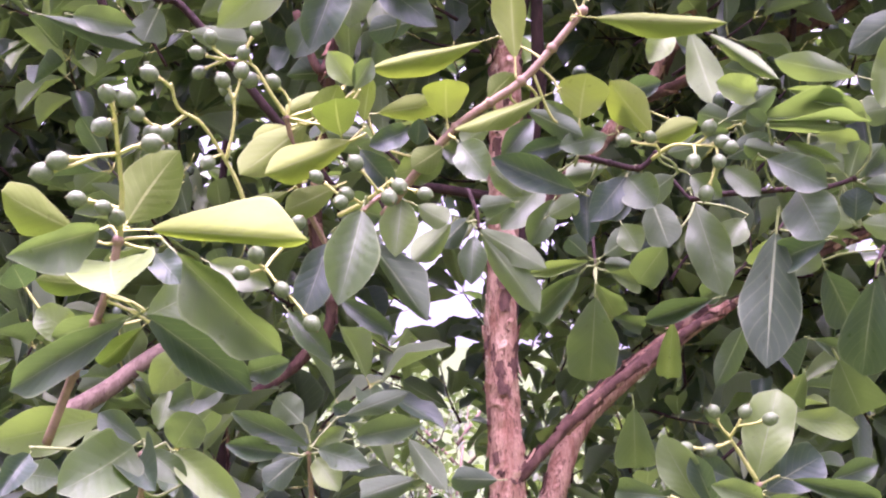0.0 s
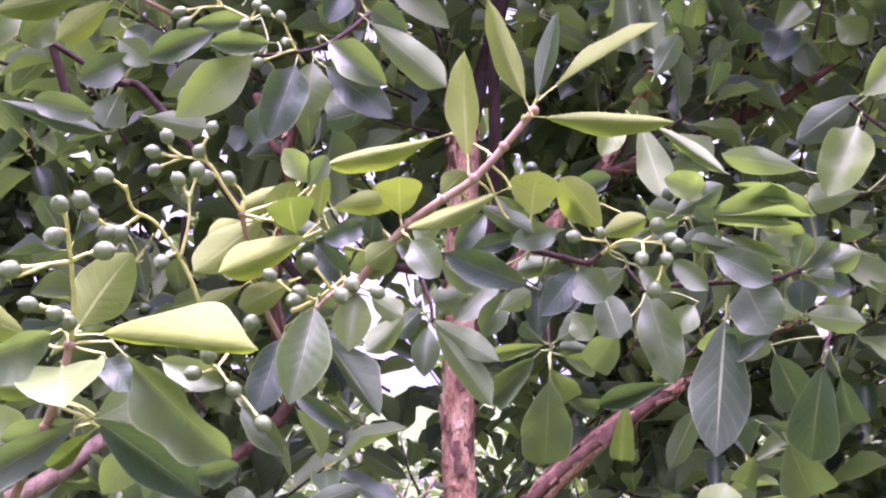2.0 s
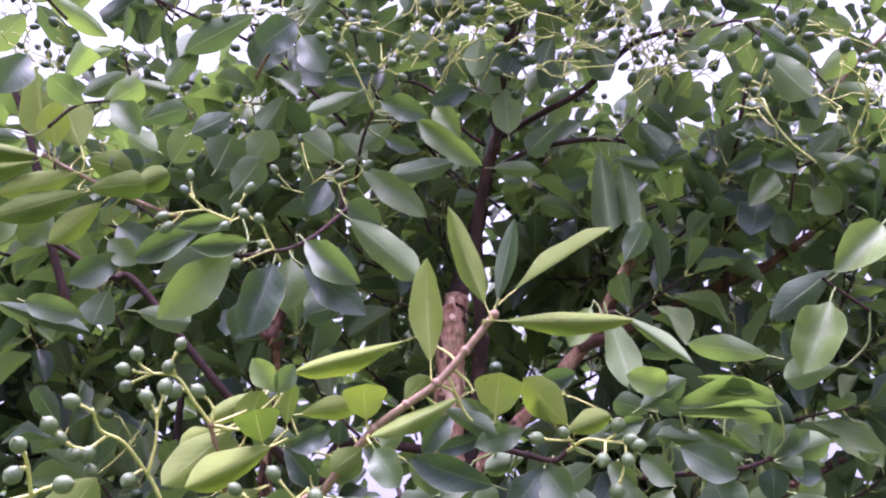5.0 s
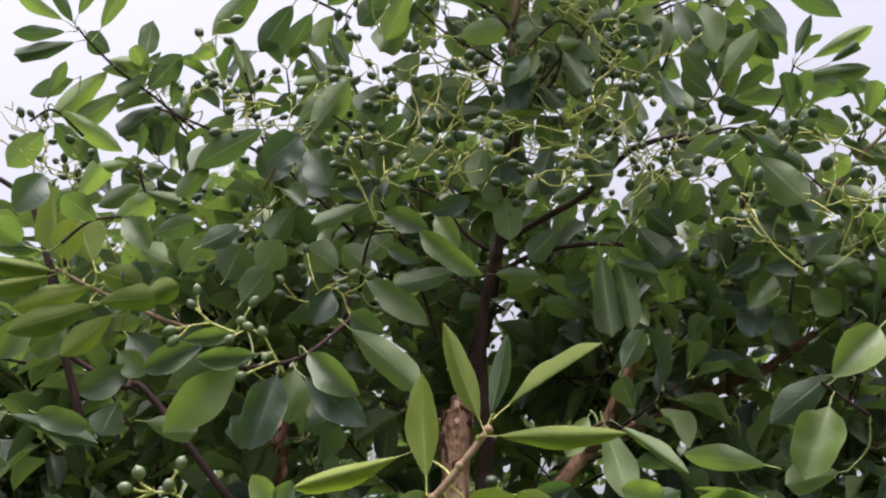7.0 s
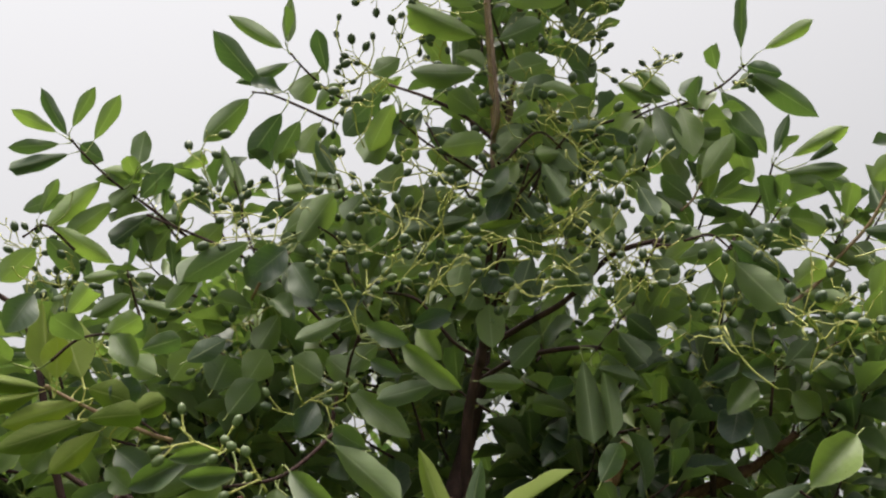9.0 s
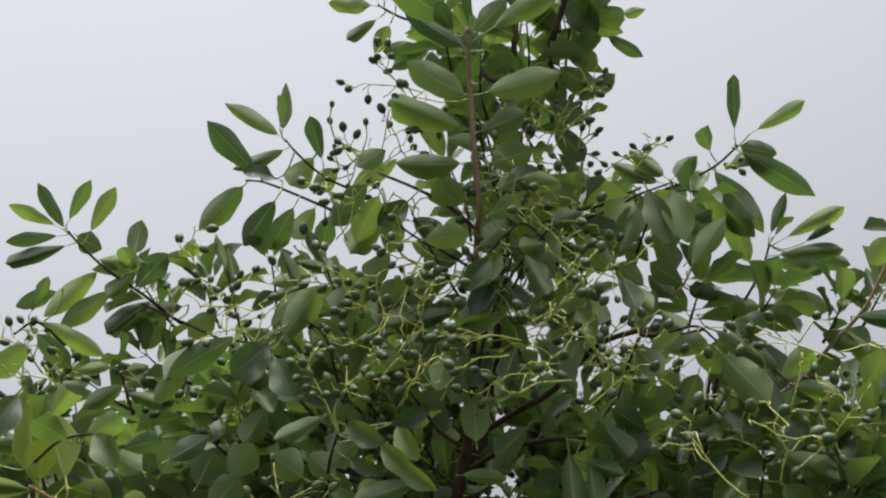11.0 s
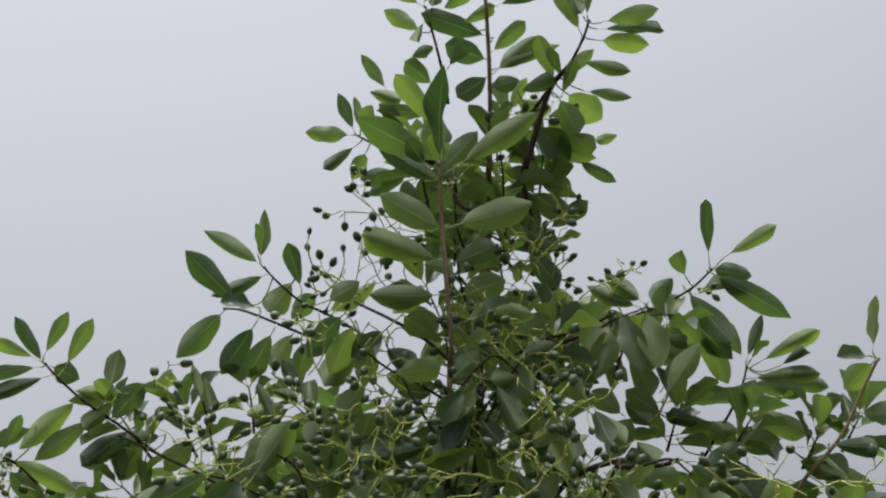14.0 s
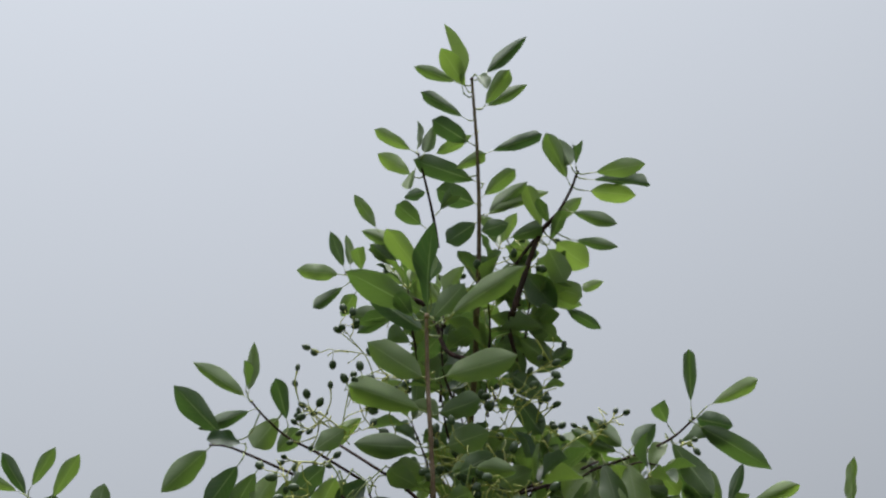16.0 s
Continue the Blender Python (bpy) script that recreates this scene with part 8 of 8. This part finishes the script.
mass.spray((0.342, 1.378, 1.327), (0.416, 1.374, 1.408), 3, 0.083)
mass.spray((0.204, 1.386, 1.276), (0.251, 1.342, 1.368), 3, 0.077)
mass.spray((0.554, 1.381, 1.664), (0.648, 1.347, 1.726), 3, 0.082)
mass.spray((-0.009, 1.494, 1.834), (-0.086, 1.429, 1.915), 4, 0.074)
mass.spray((0.354, 1.327, 1.637), (0.4, 1.412, 1.7), 3, 0.076)
mass.spray((0, 1.347, 1.237), (-0.095, 1.331, 1.293), 4, 0.072)
mass.spray((-0.046, 1.365, 1.236), (-0.213, 1.378, 1.257), 2, 0.089, 1)
mass.spray((-0.124, 1.389, 1.913), (-0.221, 1.358, 1.95), 3, 0.078)
mass.spray((0.427, 1.394, 1.646), (0.467, 1.355, 1.738), 4, 0.090)
mass.spray((-0.03, 1.321, 1.749), (-0.118, 1.32, 1.884), 4, 0.081)
mass.spray((0.524, 1.386, 1.777), (0.613, 1.376, 1.795), 3, 0.093)
mass.spray((0.616, 1.353, 1.505), (0.7, 1.331, 1.554), 2, 0.082)
mass.spray((-0.141, 1.416, 1.932), (-0.226, 1.439, 1.964), 2, 0.077, 1)
mass.spray((-0.235, 1.331, 1.561), (-0.318, 1.365, 1.691), 4, 0.077, 1)
mass.spray((-0.244, 1.403, 1.658), (-0.341, 1.384, 1.73), 3, 0.078)
mass.spray((0.267, 1.35, 2.396), (0.307, 1.3, 2.486), 2, 0.077, 1)
mass.spray((0.356, 1.427, 2.079), (0.441, 1.374, 2.116), 2, 0.069)
mass.spray((0.595, 1.351, 2.049), (0.72, 1.318, 2.106), 4, 0.071, 1)
mass.spray((0.6, 1.381, 2.005), (0.634, 1.308, 2.065), 3, 0.077)
mass.spray((0.489, 1.408, 2.047), (0.586, 1.428, 2.093), 3, 0.071)
mass.spray((0.312, 1.381, 2.039), (0.363, 1.343, 2.168), 3, 0.083, 1)
mass.spray((0.332, 1.455, 2.053), (0.427, 1.459, 2.087), 2, 0.086)
mass.spray((-0.242, 1.352, 2.039), (-0.285, 1.394, 2.123), 3, 0.070)
mass.spray((-0.216, 1.39, 2.147), (-0.301, 1.409, 2.243), 3, 0.082, 1)
mass.spray((-0.181, 1.414, 2.004), (-0.258, 1.531, 2.05), 2, 0.083)
mass.spray((0.051, 1.434, 2.045), (0.003, 1.498, 2.19), 4, 0.070)
mass.spray((0.016, 1.395, 2.113), (-0.14, 1.377, 2.175), 3, 0.081)
mass.spray((-0.128, 1.394, 2.019), (-0.182, 1.412, 2.13), 4, 0.071)
mass.spray((0.021, 1.333, 2.134), (-0.045, 1.327, 2.263), 4, 0.080)
mass.spray((0.063, 1.417, 2.161), (-0.063, 1.431, 2.272), 3, 0.075)
mass.spray((0.099, 1.422, 2.101), (0.002, 1.423, 2.226), 2, 0.086, 1)
mass.spray((-0.005, 1.478, 2.001), (-0.133, 1.489, 2.056), 2, 0.084, 1)
mass.spray((0.005, 1.46, 2.024), (-0.101, 1.469, 2.101), 3, 0.076, 1)
mass.spray((-0.341, 1.356, 2.029), (-0.438, 1.422, 2.08), 4, 0.069, 1)
mass.spray((-0.209, 1.417, 2.021), (-0.299, 1.391, 2.129), 4, 0.074)
mass.spray((-0.158, 1.361, 2.095), (-0.187, 1.318, 2.193), 3, 0.072, 1)
mass.spray((-0.288, 1.357, 2.024), (-0.383, 1.354, 2.094), 2, 0.088, 1)
mass.spray((-0.308, 1.461, 2.015), (-0.349, 1.516, 2.11), 3, 0.082, 1)
mass.spray((-0.207, 1.488, 2.009), (-0.275, 1.529, 2.103), 3, 0.076)
mass.panicle(Vector((0.1, 1.262, 2.432)), Vector((-0.87, 0.011, 0.492)), 0.067)
mass.panicle(Vector((-0.016, 1.249, 2.513)), Vector((0.805, -0.243, 0.542)), 0.083)
mass.panicle(Vector((0.006, 1.23, 2.514)), Vector((0.41, -0.572, 0.71)), 0.104)
mass.panicle(Vector((0.235, 1.205, 2.48)), Vector((-0.935, 0.037, 0.352)), 0.079)
mass.panicle(Vector((0.257, 1.26, 2.476)), Vector((-0.955, -0.139, -0.262)), 0.090)
mass.panicle(Vector((0.222, 1.269, 2.429)), Vector((-0.772, -0.149, 0.617)), 0.081)
mass.panicle(Vector((0.207, 1.332, 2.33)), Vector((0.556, 0.098, 0.826)), 0.065)
mass.panicle(Vector((0.247, 1.335, 2.312)), Vector((0.649, 0.176, 0.74)), 0.085)
mass.panicle(Vector((0.268, 1.324, 2.312)), Vector((-0.535, -0.841, 0.078)), 0.094)
mass.panicle(Vector((0.32, 1.336, 2.31)), Vector((-0.811, -0.585, -0.015)), 0.093)
mass.panicle(Vector((0.269, 1.325, 2.259)), Vector((0.444, -0.635, 0.632)), 0.072)
mass.panicle(Vector((0.309, 1.308, 2.246)), Vector((0.631, -0.729, 0.264)), 0.069)
mass.panicle(Vector((0.203, 1.29, 2.368)), Vector((0.506, -0.476, 0.719)), 0.093)
mass.panicle(Vector((0.223, 1.311, 2.274)), Vector((-0.599, -0.188, 0.779)), 0.067)
mass.panicle(Vector((0.249, 1.334, 2.582)), Vector((0.486, -0.834, 0.262)), 0.086)
mass.panicle(Vector((0.27, 1.29, 2.566)), Vector((0.641, -0.309, 0.703)), 0.085)
mass.panicle(Vector((0.294, 1.281, 2.574)), Vector((-0.806, -0.083, 0.587)), 0.061)
mass.panicle(Vector((0.317, 1.304, 2.546)), Vector((-0.971, -0.158, 0.181)), 0.080)
mass.panicle(Vector((0.279, 1.273, 2.618)), Vector((0.751, -0.443, 0.49)), 0.083)
mass.panicle(Vector((0.35, 1.294, 2.539)), Vector((0.873, -0.07, 0.482)), 0.077)
mass.panicle(Vector((0.212, 1.325, 2.486)), Vector((-0.673, -0.237, 0.701)), 0.063)
mass.panicle(Vector((0.207, 1.289, 2.446)), Vector((-0.43, -0.405, 0.807)), 0.109)
mass.panicle(Vector((0.196, 1.339, 2.558)), Vector((0.202, -0.362, 0.91)), 0.089)
mass.panicle(Vector((0.188, 1.292, 2.52)), Vector((0.243, -0.966, -0.09)), 0.096)
mass.panicle(Vector((0.057, 1.316, 2.673)), Vector((-0.547, -0.405, 0.733)), 0.095)
mass.panicle(Vector((0.042, 1.261, 2.649)), Vector((0.905, -0.389, -0.17)), 0.081)
mass.panicle(Vector((0.077, 1.301, 2.694)), Vector((-0.951, 0.121, 0.286)), 0.084)
mass.panicle(Vector((0.093, 1.32, 2.565)), Vector((0.13, -0.723, 0.679)), 0.079)
mass.panicle(Vector((0.051, 1.36, 2.605)), Vector((-0.456, -0.748, 0.483)), 0.081)
mass.panicle(Vector((0.015, 1.362, 2.578)), Vector((-0.742, -0.424, 0.52)), 0.067)
mass.panicle(Vector((0.233, 1.247, 2.421)), Vector((0.369, 0.041, 0.929)), 0.068)
mass.panicle(Vector((0.231, 1.236, 2.416)), Vector((0.863, -0.501, 0.073)), 0.082)
mass.panicle(Vector((0.262, 1.309, 2.307)), Vector((-0.499, -0.733, 0.463)), 0.085)
mass.panicle(Vector((0.309, 1.317, 2.275)), Vector((0.897, -0.075, 0.436)), 0.086)
mass.panicle(Vector((0.228, 1.297, 2.278)), Vector((-0.62, -0.451, 0.642)), 0.086)
mass.panicle(Vector((0.339, 1.309, 2.263)), Vector((-0.879, -0.25, 0.407)), 0.087)
mass.panicle(Vector((0.316, 1.301, 2.237)), Vector((0.98, 0.199, -0.012)), 0.082)
mass.panicle(Vector((0.433, 1.263, 2.171)), Vector((0.507, -0.856, 0.105)), 0.061)
mass.panicle(Vector((0.567, 1.264, 2.168)), Vector((0.205, -0.206, 0.957)), 0.089)
mass.panicle(Vector((0.591, 1.214, 2.123)), Vector((0.088, -0.756, 0.649)), 0.063)
mass.panicle(Vector((0.538, 1.252, 2.197)), Vector((-0.429, -0.644, 0.633)), 0.067)
mass.panicle(Vector((0.533, 1.223, 2.169)), Vector((-0.049, -0.868, -0.495)), 0.108)
mass.panicle(Vector((0.608, 1.182, 2.21)), Vector((-0.856, 0.128, 0.501)), 0.080)
mass.panicle(Vector((0.609, 1.154, 2.211)), Vector((0.984, -0.175, -0.023)), 0.080)
mass.panicle(Vector((-0.443, 1.294, 2.237)), Vector((0.436, -0.885, 0.167)), 0.076)
mass.panicle(Vector((-0.44, 1.255, 2.236)), Vector((-0.013, -0.939, -0.345)), 0.085)
mass.panicle(Vector((-0.473, 1.257, 2.268)), Vector((-0.254, -0.95, 0.181)), 0.067)
mass.panicle(Vector((-0.475, 1.239, 2.238)), Vector((-0.687, -0.628, 0.364)), 0.091)
mass.panicle(Vector((0.297, 1.315, 2.265)), Vector((-0.567, -0.054, 0.822)), 0.069)
mass.panicle(Vector((0.205, 1.318, 2.284)), Vector((0.73, -0.674, -0.109)), 0.087)
mass.panicle(Vector((0.215, 1.249, 2.301)), Vector((0.926, 0.176, 0.333)), 0.079)
mass.panicle(Vector((0.215, 1.23, 2.3)), Vector((-0.778, 0.093, 0.622)), 0.077)
mass.panicle(Vector((0.457, 1.014, 2.014)), Vector((-0.639, -0.028, 0.769)), 0.080)
mass.panicle(Vector((0.486, 0.992, 2.025)), Vector((-0.173, -0.913, 0.368)), 0.093)
mass.panicle(Vector((0.256, 1.09, 1.737)), Vector((0.32, -0.901, 0.291)), 0.080)
mass.panicle(Vector((0.242, 1.032, 1.749)), Vector((-0.908, -0.247, 0.339)), 0.109)
mass.panicle(Vector((0.312, 1.176, 2.304)), Vector((0.605, -0.736, 0.304)), 0.070)
mass.panicle(Vector((0.06, 1.219, 2.373)), Vector((0.007, -0.278, -0.961)), 0.084)
mass.panicle(Vector((0.214, 1.206, 2.203)), Vector((0.675, -0.721, 0.155)), 0.053)
mass.panicle(Vector((0.097, 1.173, 2.263)), Vector((-0.601, -0.799, 0.02)), 0.070)
mass.panicle(Vector((0.255, 1.158, 2.215)), Vector((0.739, 0.089, 0.668)), 0.076)
mass.panicle(Vector((0.105, 1.201, 2.377)), Vector((-0.899, -0.127, 0.419)), 0.054)
mass.panicle(Vector((0.255, 1.211, 2.211)), Vector((-0.983, 0.048, -0.179)), 0.080)
mass.panicle(Vector((0.12, 1.254, 2.232)), Vector((0.082, -0.902, 0.423)), 0.076)
mass.panicle(Vector((0.308, 1.254, 2.314)), Vector((-0.906, -0.394, -0.153)), 0.063)
mass.panicle(Vector((0.123, 1.258, 2.39)), Vector((0.955, -0.249, -0.163)), 0.067)
mass.panicle(Vector((0.299, 1.183, 2.362)), Vector((-0.71, -0.049, 0.702)), 0.082)
mass.panicle(Vector((0.094, 1.157, 2.249)), Vector((-0.057, -0.215, 0.975)), 0.051)
mass.panicle(Vector((0.191, 1.252, 2.392)), Vector((-0.788, -0.52, 0.33)), 0.081)
mass.panicle(Vector((-0.028, 1.235, 2.352)), Vector((-0.739, -0.656, -0.154)), 0.084)
mass.panicle(Vector((0.226, 1.192, 2.271)), Vector((0.888, -0.173, 0.425)), 0.067)
mass.panicle(Vector((0.015, 1.161, 2.194)), Vector((0.369, -0.916, 0.157)), 0.066)
mass.panicle(Vector((0.221, 1.158, 2.241)), Vector((-0.783, -0.617, -0.082)), 0.081)
mass.panicle(Vector((0.041, 1.236, 2.248)), Vector((-0.946, 0.073, 0.315)), 0.066)
mass.panicle(Vector((0.261, 1.235, 2.236)), Vector((-0.909, -0.107, 0.402)), 0.059)
mass.panicle(Vector((0.102, 1.244, 2.202)), Vector((-0.475, 0.019, 0.88)), 0.084)
mass.panicle(Vector((0.297, 1.203, 2.159)), Vector((0.784, -0.187, 0.592)), 0.068)
mass.panicle(Vector((0.031, 1.192, 2.194)), Vector((0.593, -0.407, 0.695)), 0.061)
mass.panicle(Vector((0.204, 1.166, 2.225)), Vector((-0.831, -0.35, -0.432)), 0.082)
mass.panicle(Vector((0.057, 1.224, 2.272)), Vector((-0.642, -0.636, 0.429)), 0.071)
mass.panicle(Vector((0.283, 1.18, 2.193)), Vector((-0.976, 0.099, -0.192)), 0.068)
mass.panicle(Vector((0.074, 1.16, 2.167)), Vector((0.42, -0.853, 0.311)), 0.072)
mass.panicle(Vector((0.324, 1.232, 2.39)), Vector((-0.571, -0.403, 0.715)), 0.080)
mass.panicle(Vector((-0.022, 1.153, 2.389)), Vector((0.459, -0.704, 0.542)), 0.078)
mass.panicle(Vector((0.307, 1.22, 2.176)), Vector((0.711, -0.39, 0.585)), 0.052)
mass.panicle(Vector((0.057, 1.193, 2.166)), Vector((0.476, -0.8, 0.366)), 0.069)
mass.panicle(Vector((0.308, 1.202, 2.313)), Vector((-0.57, -0.296, 0.766)), 0.064)
mass.panicle(Vector((0.077, 1.172, 2.258)), Vector((0.425, -0.745, 0.514)), 0.085)
mass.panicle(Vector((0.236, 1.187, 2.231)), Vector((0.343, -0.842, 0.417)), 0.077)
mass.panicle(Vector((-0, 1.175, 2.31)), Vector((-0.673, -0.226, 0.704)), 0.068)
mass.panicle(Vector((0.26, 1.176, 2.312)), Vector((0.788, -0.374, 0.49)), 0.060)
mass.panicle(Vector((-0.012, 1.183, 2.398)), Vector((-0.257, -0.6, 0.758)), 0.074)
mass.panicle(Vector((0.318, 1.226, 2.207)), Vector((0.785, -0.462, 0.412)), 0.082)
mass.panicle(Vector((-0.145, 1.202, 2.257)), Vector((0.552, 0.136, 0.823)), 0.080)
mass.panicle(Vector((-0.178, 1.266, 2.248)), Vector((0.718, -0.147, 0.68)), 0.055)
mass.panicle(Vector((-0.149, 1.236, 2.321)), Vector((-0.995, 0.009, 0.1)), 0.078)
mass.panicle(Vector((-0.135, 1.243, 2.297)), Vector((-0.89, -0.389, -0.239)), 0.083)
mass.panicle(Vector((-0.239, 1.273, 2.37)), Vector((-0.037, -0.846, 0.532)), 0.080)
mass.panicle(Vector((0.364, 1.25, 2.202)), Vector((-0.704, -0.075, 0.707)), 0.060)
mass.panicle(Vector((0.375, 1.25, 2.223)), Vector((-0.742, -0.517, 0.427)), 0.063)
mass.panicle(Vector((0.378, 1.25, 2.18)), Vector((0.599, -0.696, 0.396)), 0.076)
mass.panicle(Vector((0.365, 1.25, 2.19)), Vector((-0.187, -0.982, 0.032)), 0.076)
mass.spray((-0.321, 1.4, 2.354), (-0.372, 1.37, 2.421), 3, 0.066)
mass.spray((-0.255, 1.42, 2.358), (-0.27, 1.39, 2.424), 3, 0.066)
mass.spray((-0.293, 1.42, 2.269), (-0.358, 1.39, 2.308), 3, 0.068)
mass.spray((-0.379, 1.42, 2.227), (-0.443, 1.39, 2.266), 3, 0.066)
mass.spray((-0.175, 1.45, 2.402), (-0.18, 1.42, 2.469), 3, 0.064)
mass.spray((0.558, 1.42, 2.325), (0.594, 1.39, 2.375), 3, 0.064)
mass.spray((0.664, 1.43, 2.306), (0.69, 1.4, 2.352), 3, 0.064)
mass.spray((0.44, 1.42, 2.482), (0.485, 1.39, 2.525), 3, 0.064)
mass.spray((0.471, 1.44, 2.343), (0.49, 1.41, 2.395), 3, 0.064)
mass.spray((0.728, 1.44, 2.332), (0.753, 1.41, 2.374), 3, 0.064)
deep, depth = random.Random(8), Mass(22)
count = 0
while count < 860:
    p = Vector((deep.uniform(-1.7, 1.9), deep.uniform(1.6, 2.75), deep.uniform(0.75, 2.12)))
    h = p.z - 1.55
    reach = 1.55 if h < 0.15 else 1.55 - 1.2 * (h - 0.15)
    if math.hypot(p.x - 0.12, (p.y - 1.6) * 1.25) > reach or (-0.095 < p.x / p.y < 0.05 and h < 0.22 and deep.random() > 0.3):
        continue
    out = Vector((p.x - 0.2, p.y - 1.5, 0.0)).normalized()
    q = p + (out * deep.uniform(0.3, 1) + Vector((deep.uniform(-0.5, 0.5), deep.uniform(-0.5, 0.5), deep.uniform(0.1, 0.9)))).normalized() * deep.uniform(0.1, 0.18)
    depth.spray(p, q, deep.choice((3, 3, 4)), deep.uniform(0.075, 0.095), deep.choice((0, 0, 0, 1)))
    count += 1
for low, high, sprays in (((-0.8, 1.42, 1.52), (-0.16, 1.85, 2.08), 15), ((0.28, 1.5, 1.1), (1.0, 1.95, 1.8), 130), ((-0.7, 1.35, 1.1), (-0.15, 1.7, 1.5), 50), ((0.3, 1.6, 1.95), (0.62, 1.95, 2.15), 24), ((-0.5, 1.5, 1.8), (-0.1, 1.9, 2.12), 10), ((-0.846, 1.75, 1.591), (-0.52, 2.1, 1.993), 26), ((-0.894, 1.7, 1.704), (-0.549, 2.1, 2.047), 16), ((-0.9, 1.75, 1.879), (-0.296, 2.1, 2.213), 22), ((-0.218, 1.45, 2.227), (0.094, 1.65, 2.42), 4)):
    for k in range(sprays):
        p = Vector((deep.uniform(a, b) for a, b in zip(low, high)))
        q = p + Vector((deep.uniform(-1, 1), deep.uniform(-1, 0.2), deep.uniform(-0.1, 0.9))).normalized() * deep.uniform(0.1, 0.16)
        depth.spray(p, q, deep.choice((2, 3, 3, 4)), deep.uniform(0.075, 0.1))
mass.build(tree, (mass_top, mass_under), (dark_bark, stalk_skin), 10, 4)
depth.build(tree, (mass_top, mass_under), (dark_bark, stalk_skin))


# ---- trees and shrubs beyond, and unseen ones around ----
def far_plant(name, x, y, height, radius, count, leaf, seed, label):
    r = random.Random(seed)
    root = new(name)
    root.location = (x, y, 0)
    t = Tubes()
    stem = [Vector((0, 0, -0.1)), Vector((r.uniform(-0.1, 0.1), 0, height * 0.3)), Vector((r.uniform(-0.2, 0.2), 0.1, height * 0.62)), Vector((r.uniform(-0.2, 0.2), 0, height * 0.93))]
    t.tube(soft_curve(stem, 6), lambda s: height * 0.022 * (1.05 - s), 9)
    for k in range(9):
        a, z = k * 2.4 + r.random(), height * r.uniform(0.3, 0.8)
        out = Vector((math.cos(a), math.sin(a), 0.7)) * radius * r.uniform(0.5, 0.8)
        t.tube(soft_curve([Vector((0, 0, z)), Vector((0, 0, z)) + out * 0.5 + Vector((0, 0, 0.05)), Vector((0, 0, z)) + out], 4), lambda s: height * 0.009 * (1.1 - s), 6)
    part("trunk", t.mesh("trunk"), (grey_bark,), root)
    m = Mass(seed, False)
    for k in range(count):
        a, s = r.uniform(0, 6.283), r.uniform(0.15, 1) ** 0.6
        e = r.uniform(-1, 1)
        wob = 1 + 0.3 * noise.noise(Vector((math.cos(a) * 1.7, math.sin(a) * 1.7, e * 1.6 + seed)))
        p = Vector((math.cos(a) * math.sqrt(1 - e * e) * radius, math.sin(a) * math.sqrt(1 - e * e) * radius, e * height * 0.36)) * s * wob + Vector((0, 0, height * 0.6))
        d = (p - Vector((0, 0, height * 0.45))).normalized() + Vector((r.uniform(-0.6, 0.6), r.uniform(-0.6, 0.6), r.uniform(0, 0.6)))
        m.spray(p, p + d.normalized() * leaf * 2.2, 3, leaf)
    m.build(root, (far_top, far_under), (grey_bark, stalk_skin), 4, 2)
    tagged(root, label, "tree" if height > 2.4 else "shrub", "greenery beyond")


far_plant("shrub", 0.1, 6.4, 1.25, 1.3, 230, 0.085, 31, "light green leafy shrub on the lawn beyond")
far_plant("shrub", -2.3, 6.8, 1.7, 1.3, 480, 0.085, 32, "light green leafy shrub on the lawn beyond")
far_plant("shrub", 2.4, 6.5, 1.65, 1.3, 480, 0.085, 33, "light green leafy shrub on the lawn beyond")
far_plant("small_tree", 3.3, 5.6, 2.6, 1.1, 480, 0.09, 34, "dark green leafy small tree beyond, or added out of view")
far_plant("small_tree", -3.4, 5.8, 2.7, 1.2, 520, 0.09, 35, "dark green leafy small tree beyond, or added out of view")

# unseen trees added behind the eye and to both sides, cutting low sky light
for k, (x, y, tall, wide) in enumerate(((-4.4, -8.4, 4.2, 2.0), (0.6, -9.9, 4.6, 2.1), (5.5, -8.3, 4.2, 2.0), (-8.4, -2.9, 4.4, 2.1), (8.6, -2.6, 4.4, 2.1), (-5.6, 2.6, 5.0, 1.9), (5.8, 2.8, 5.0, 1.9))):
    far_plant("small_tree", x, y, tall, wide, 280, 0.27, 36 + k, "dark green leafy small tree beyond, or added out of view")
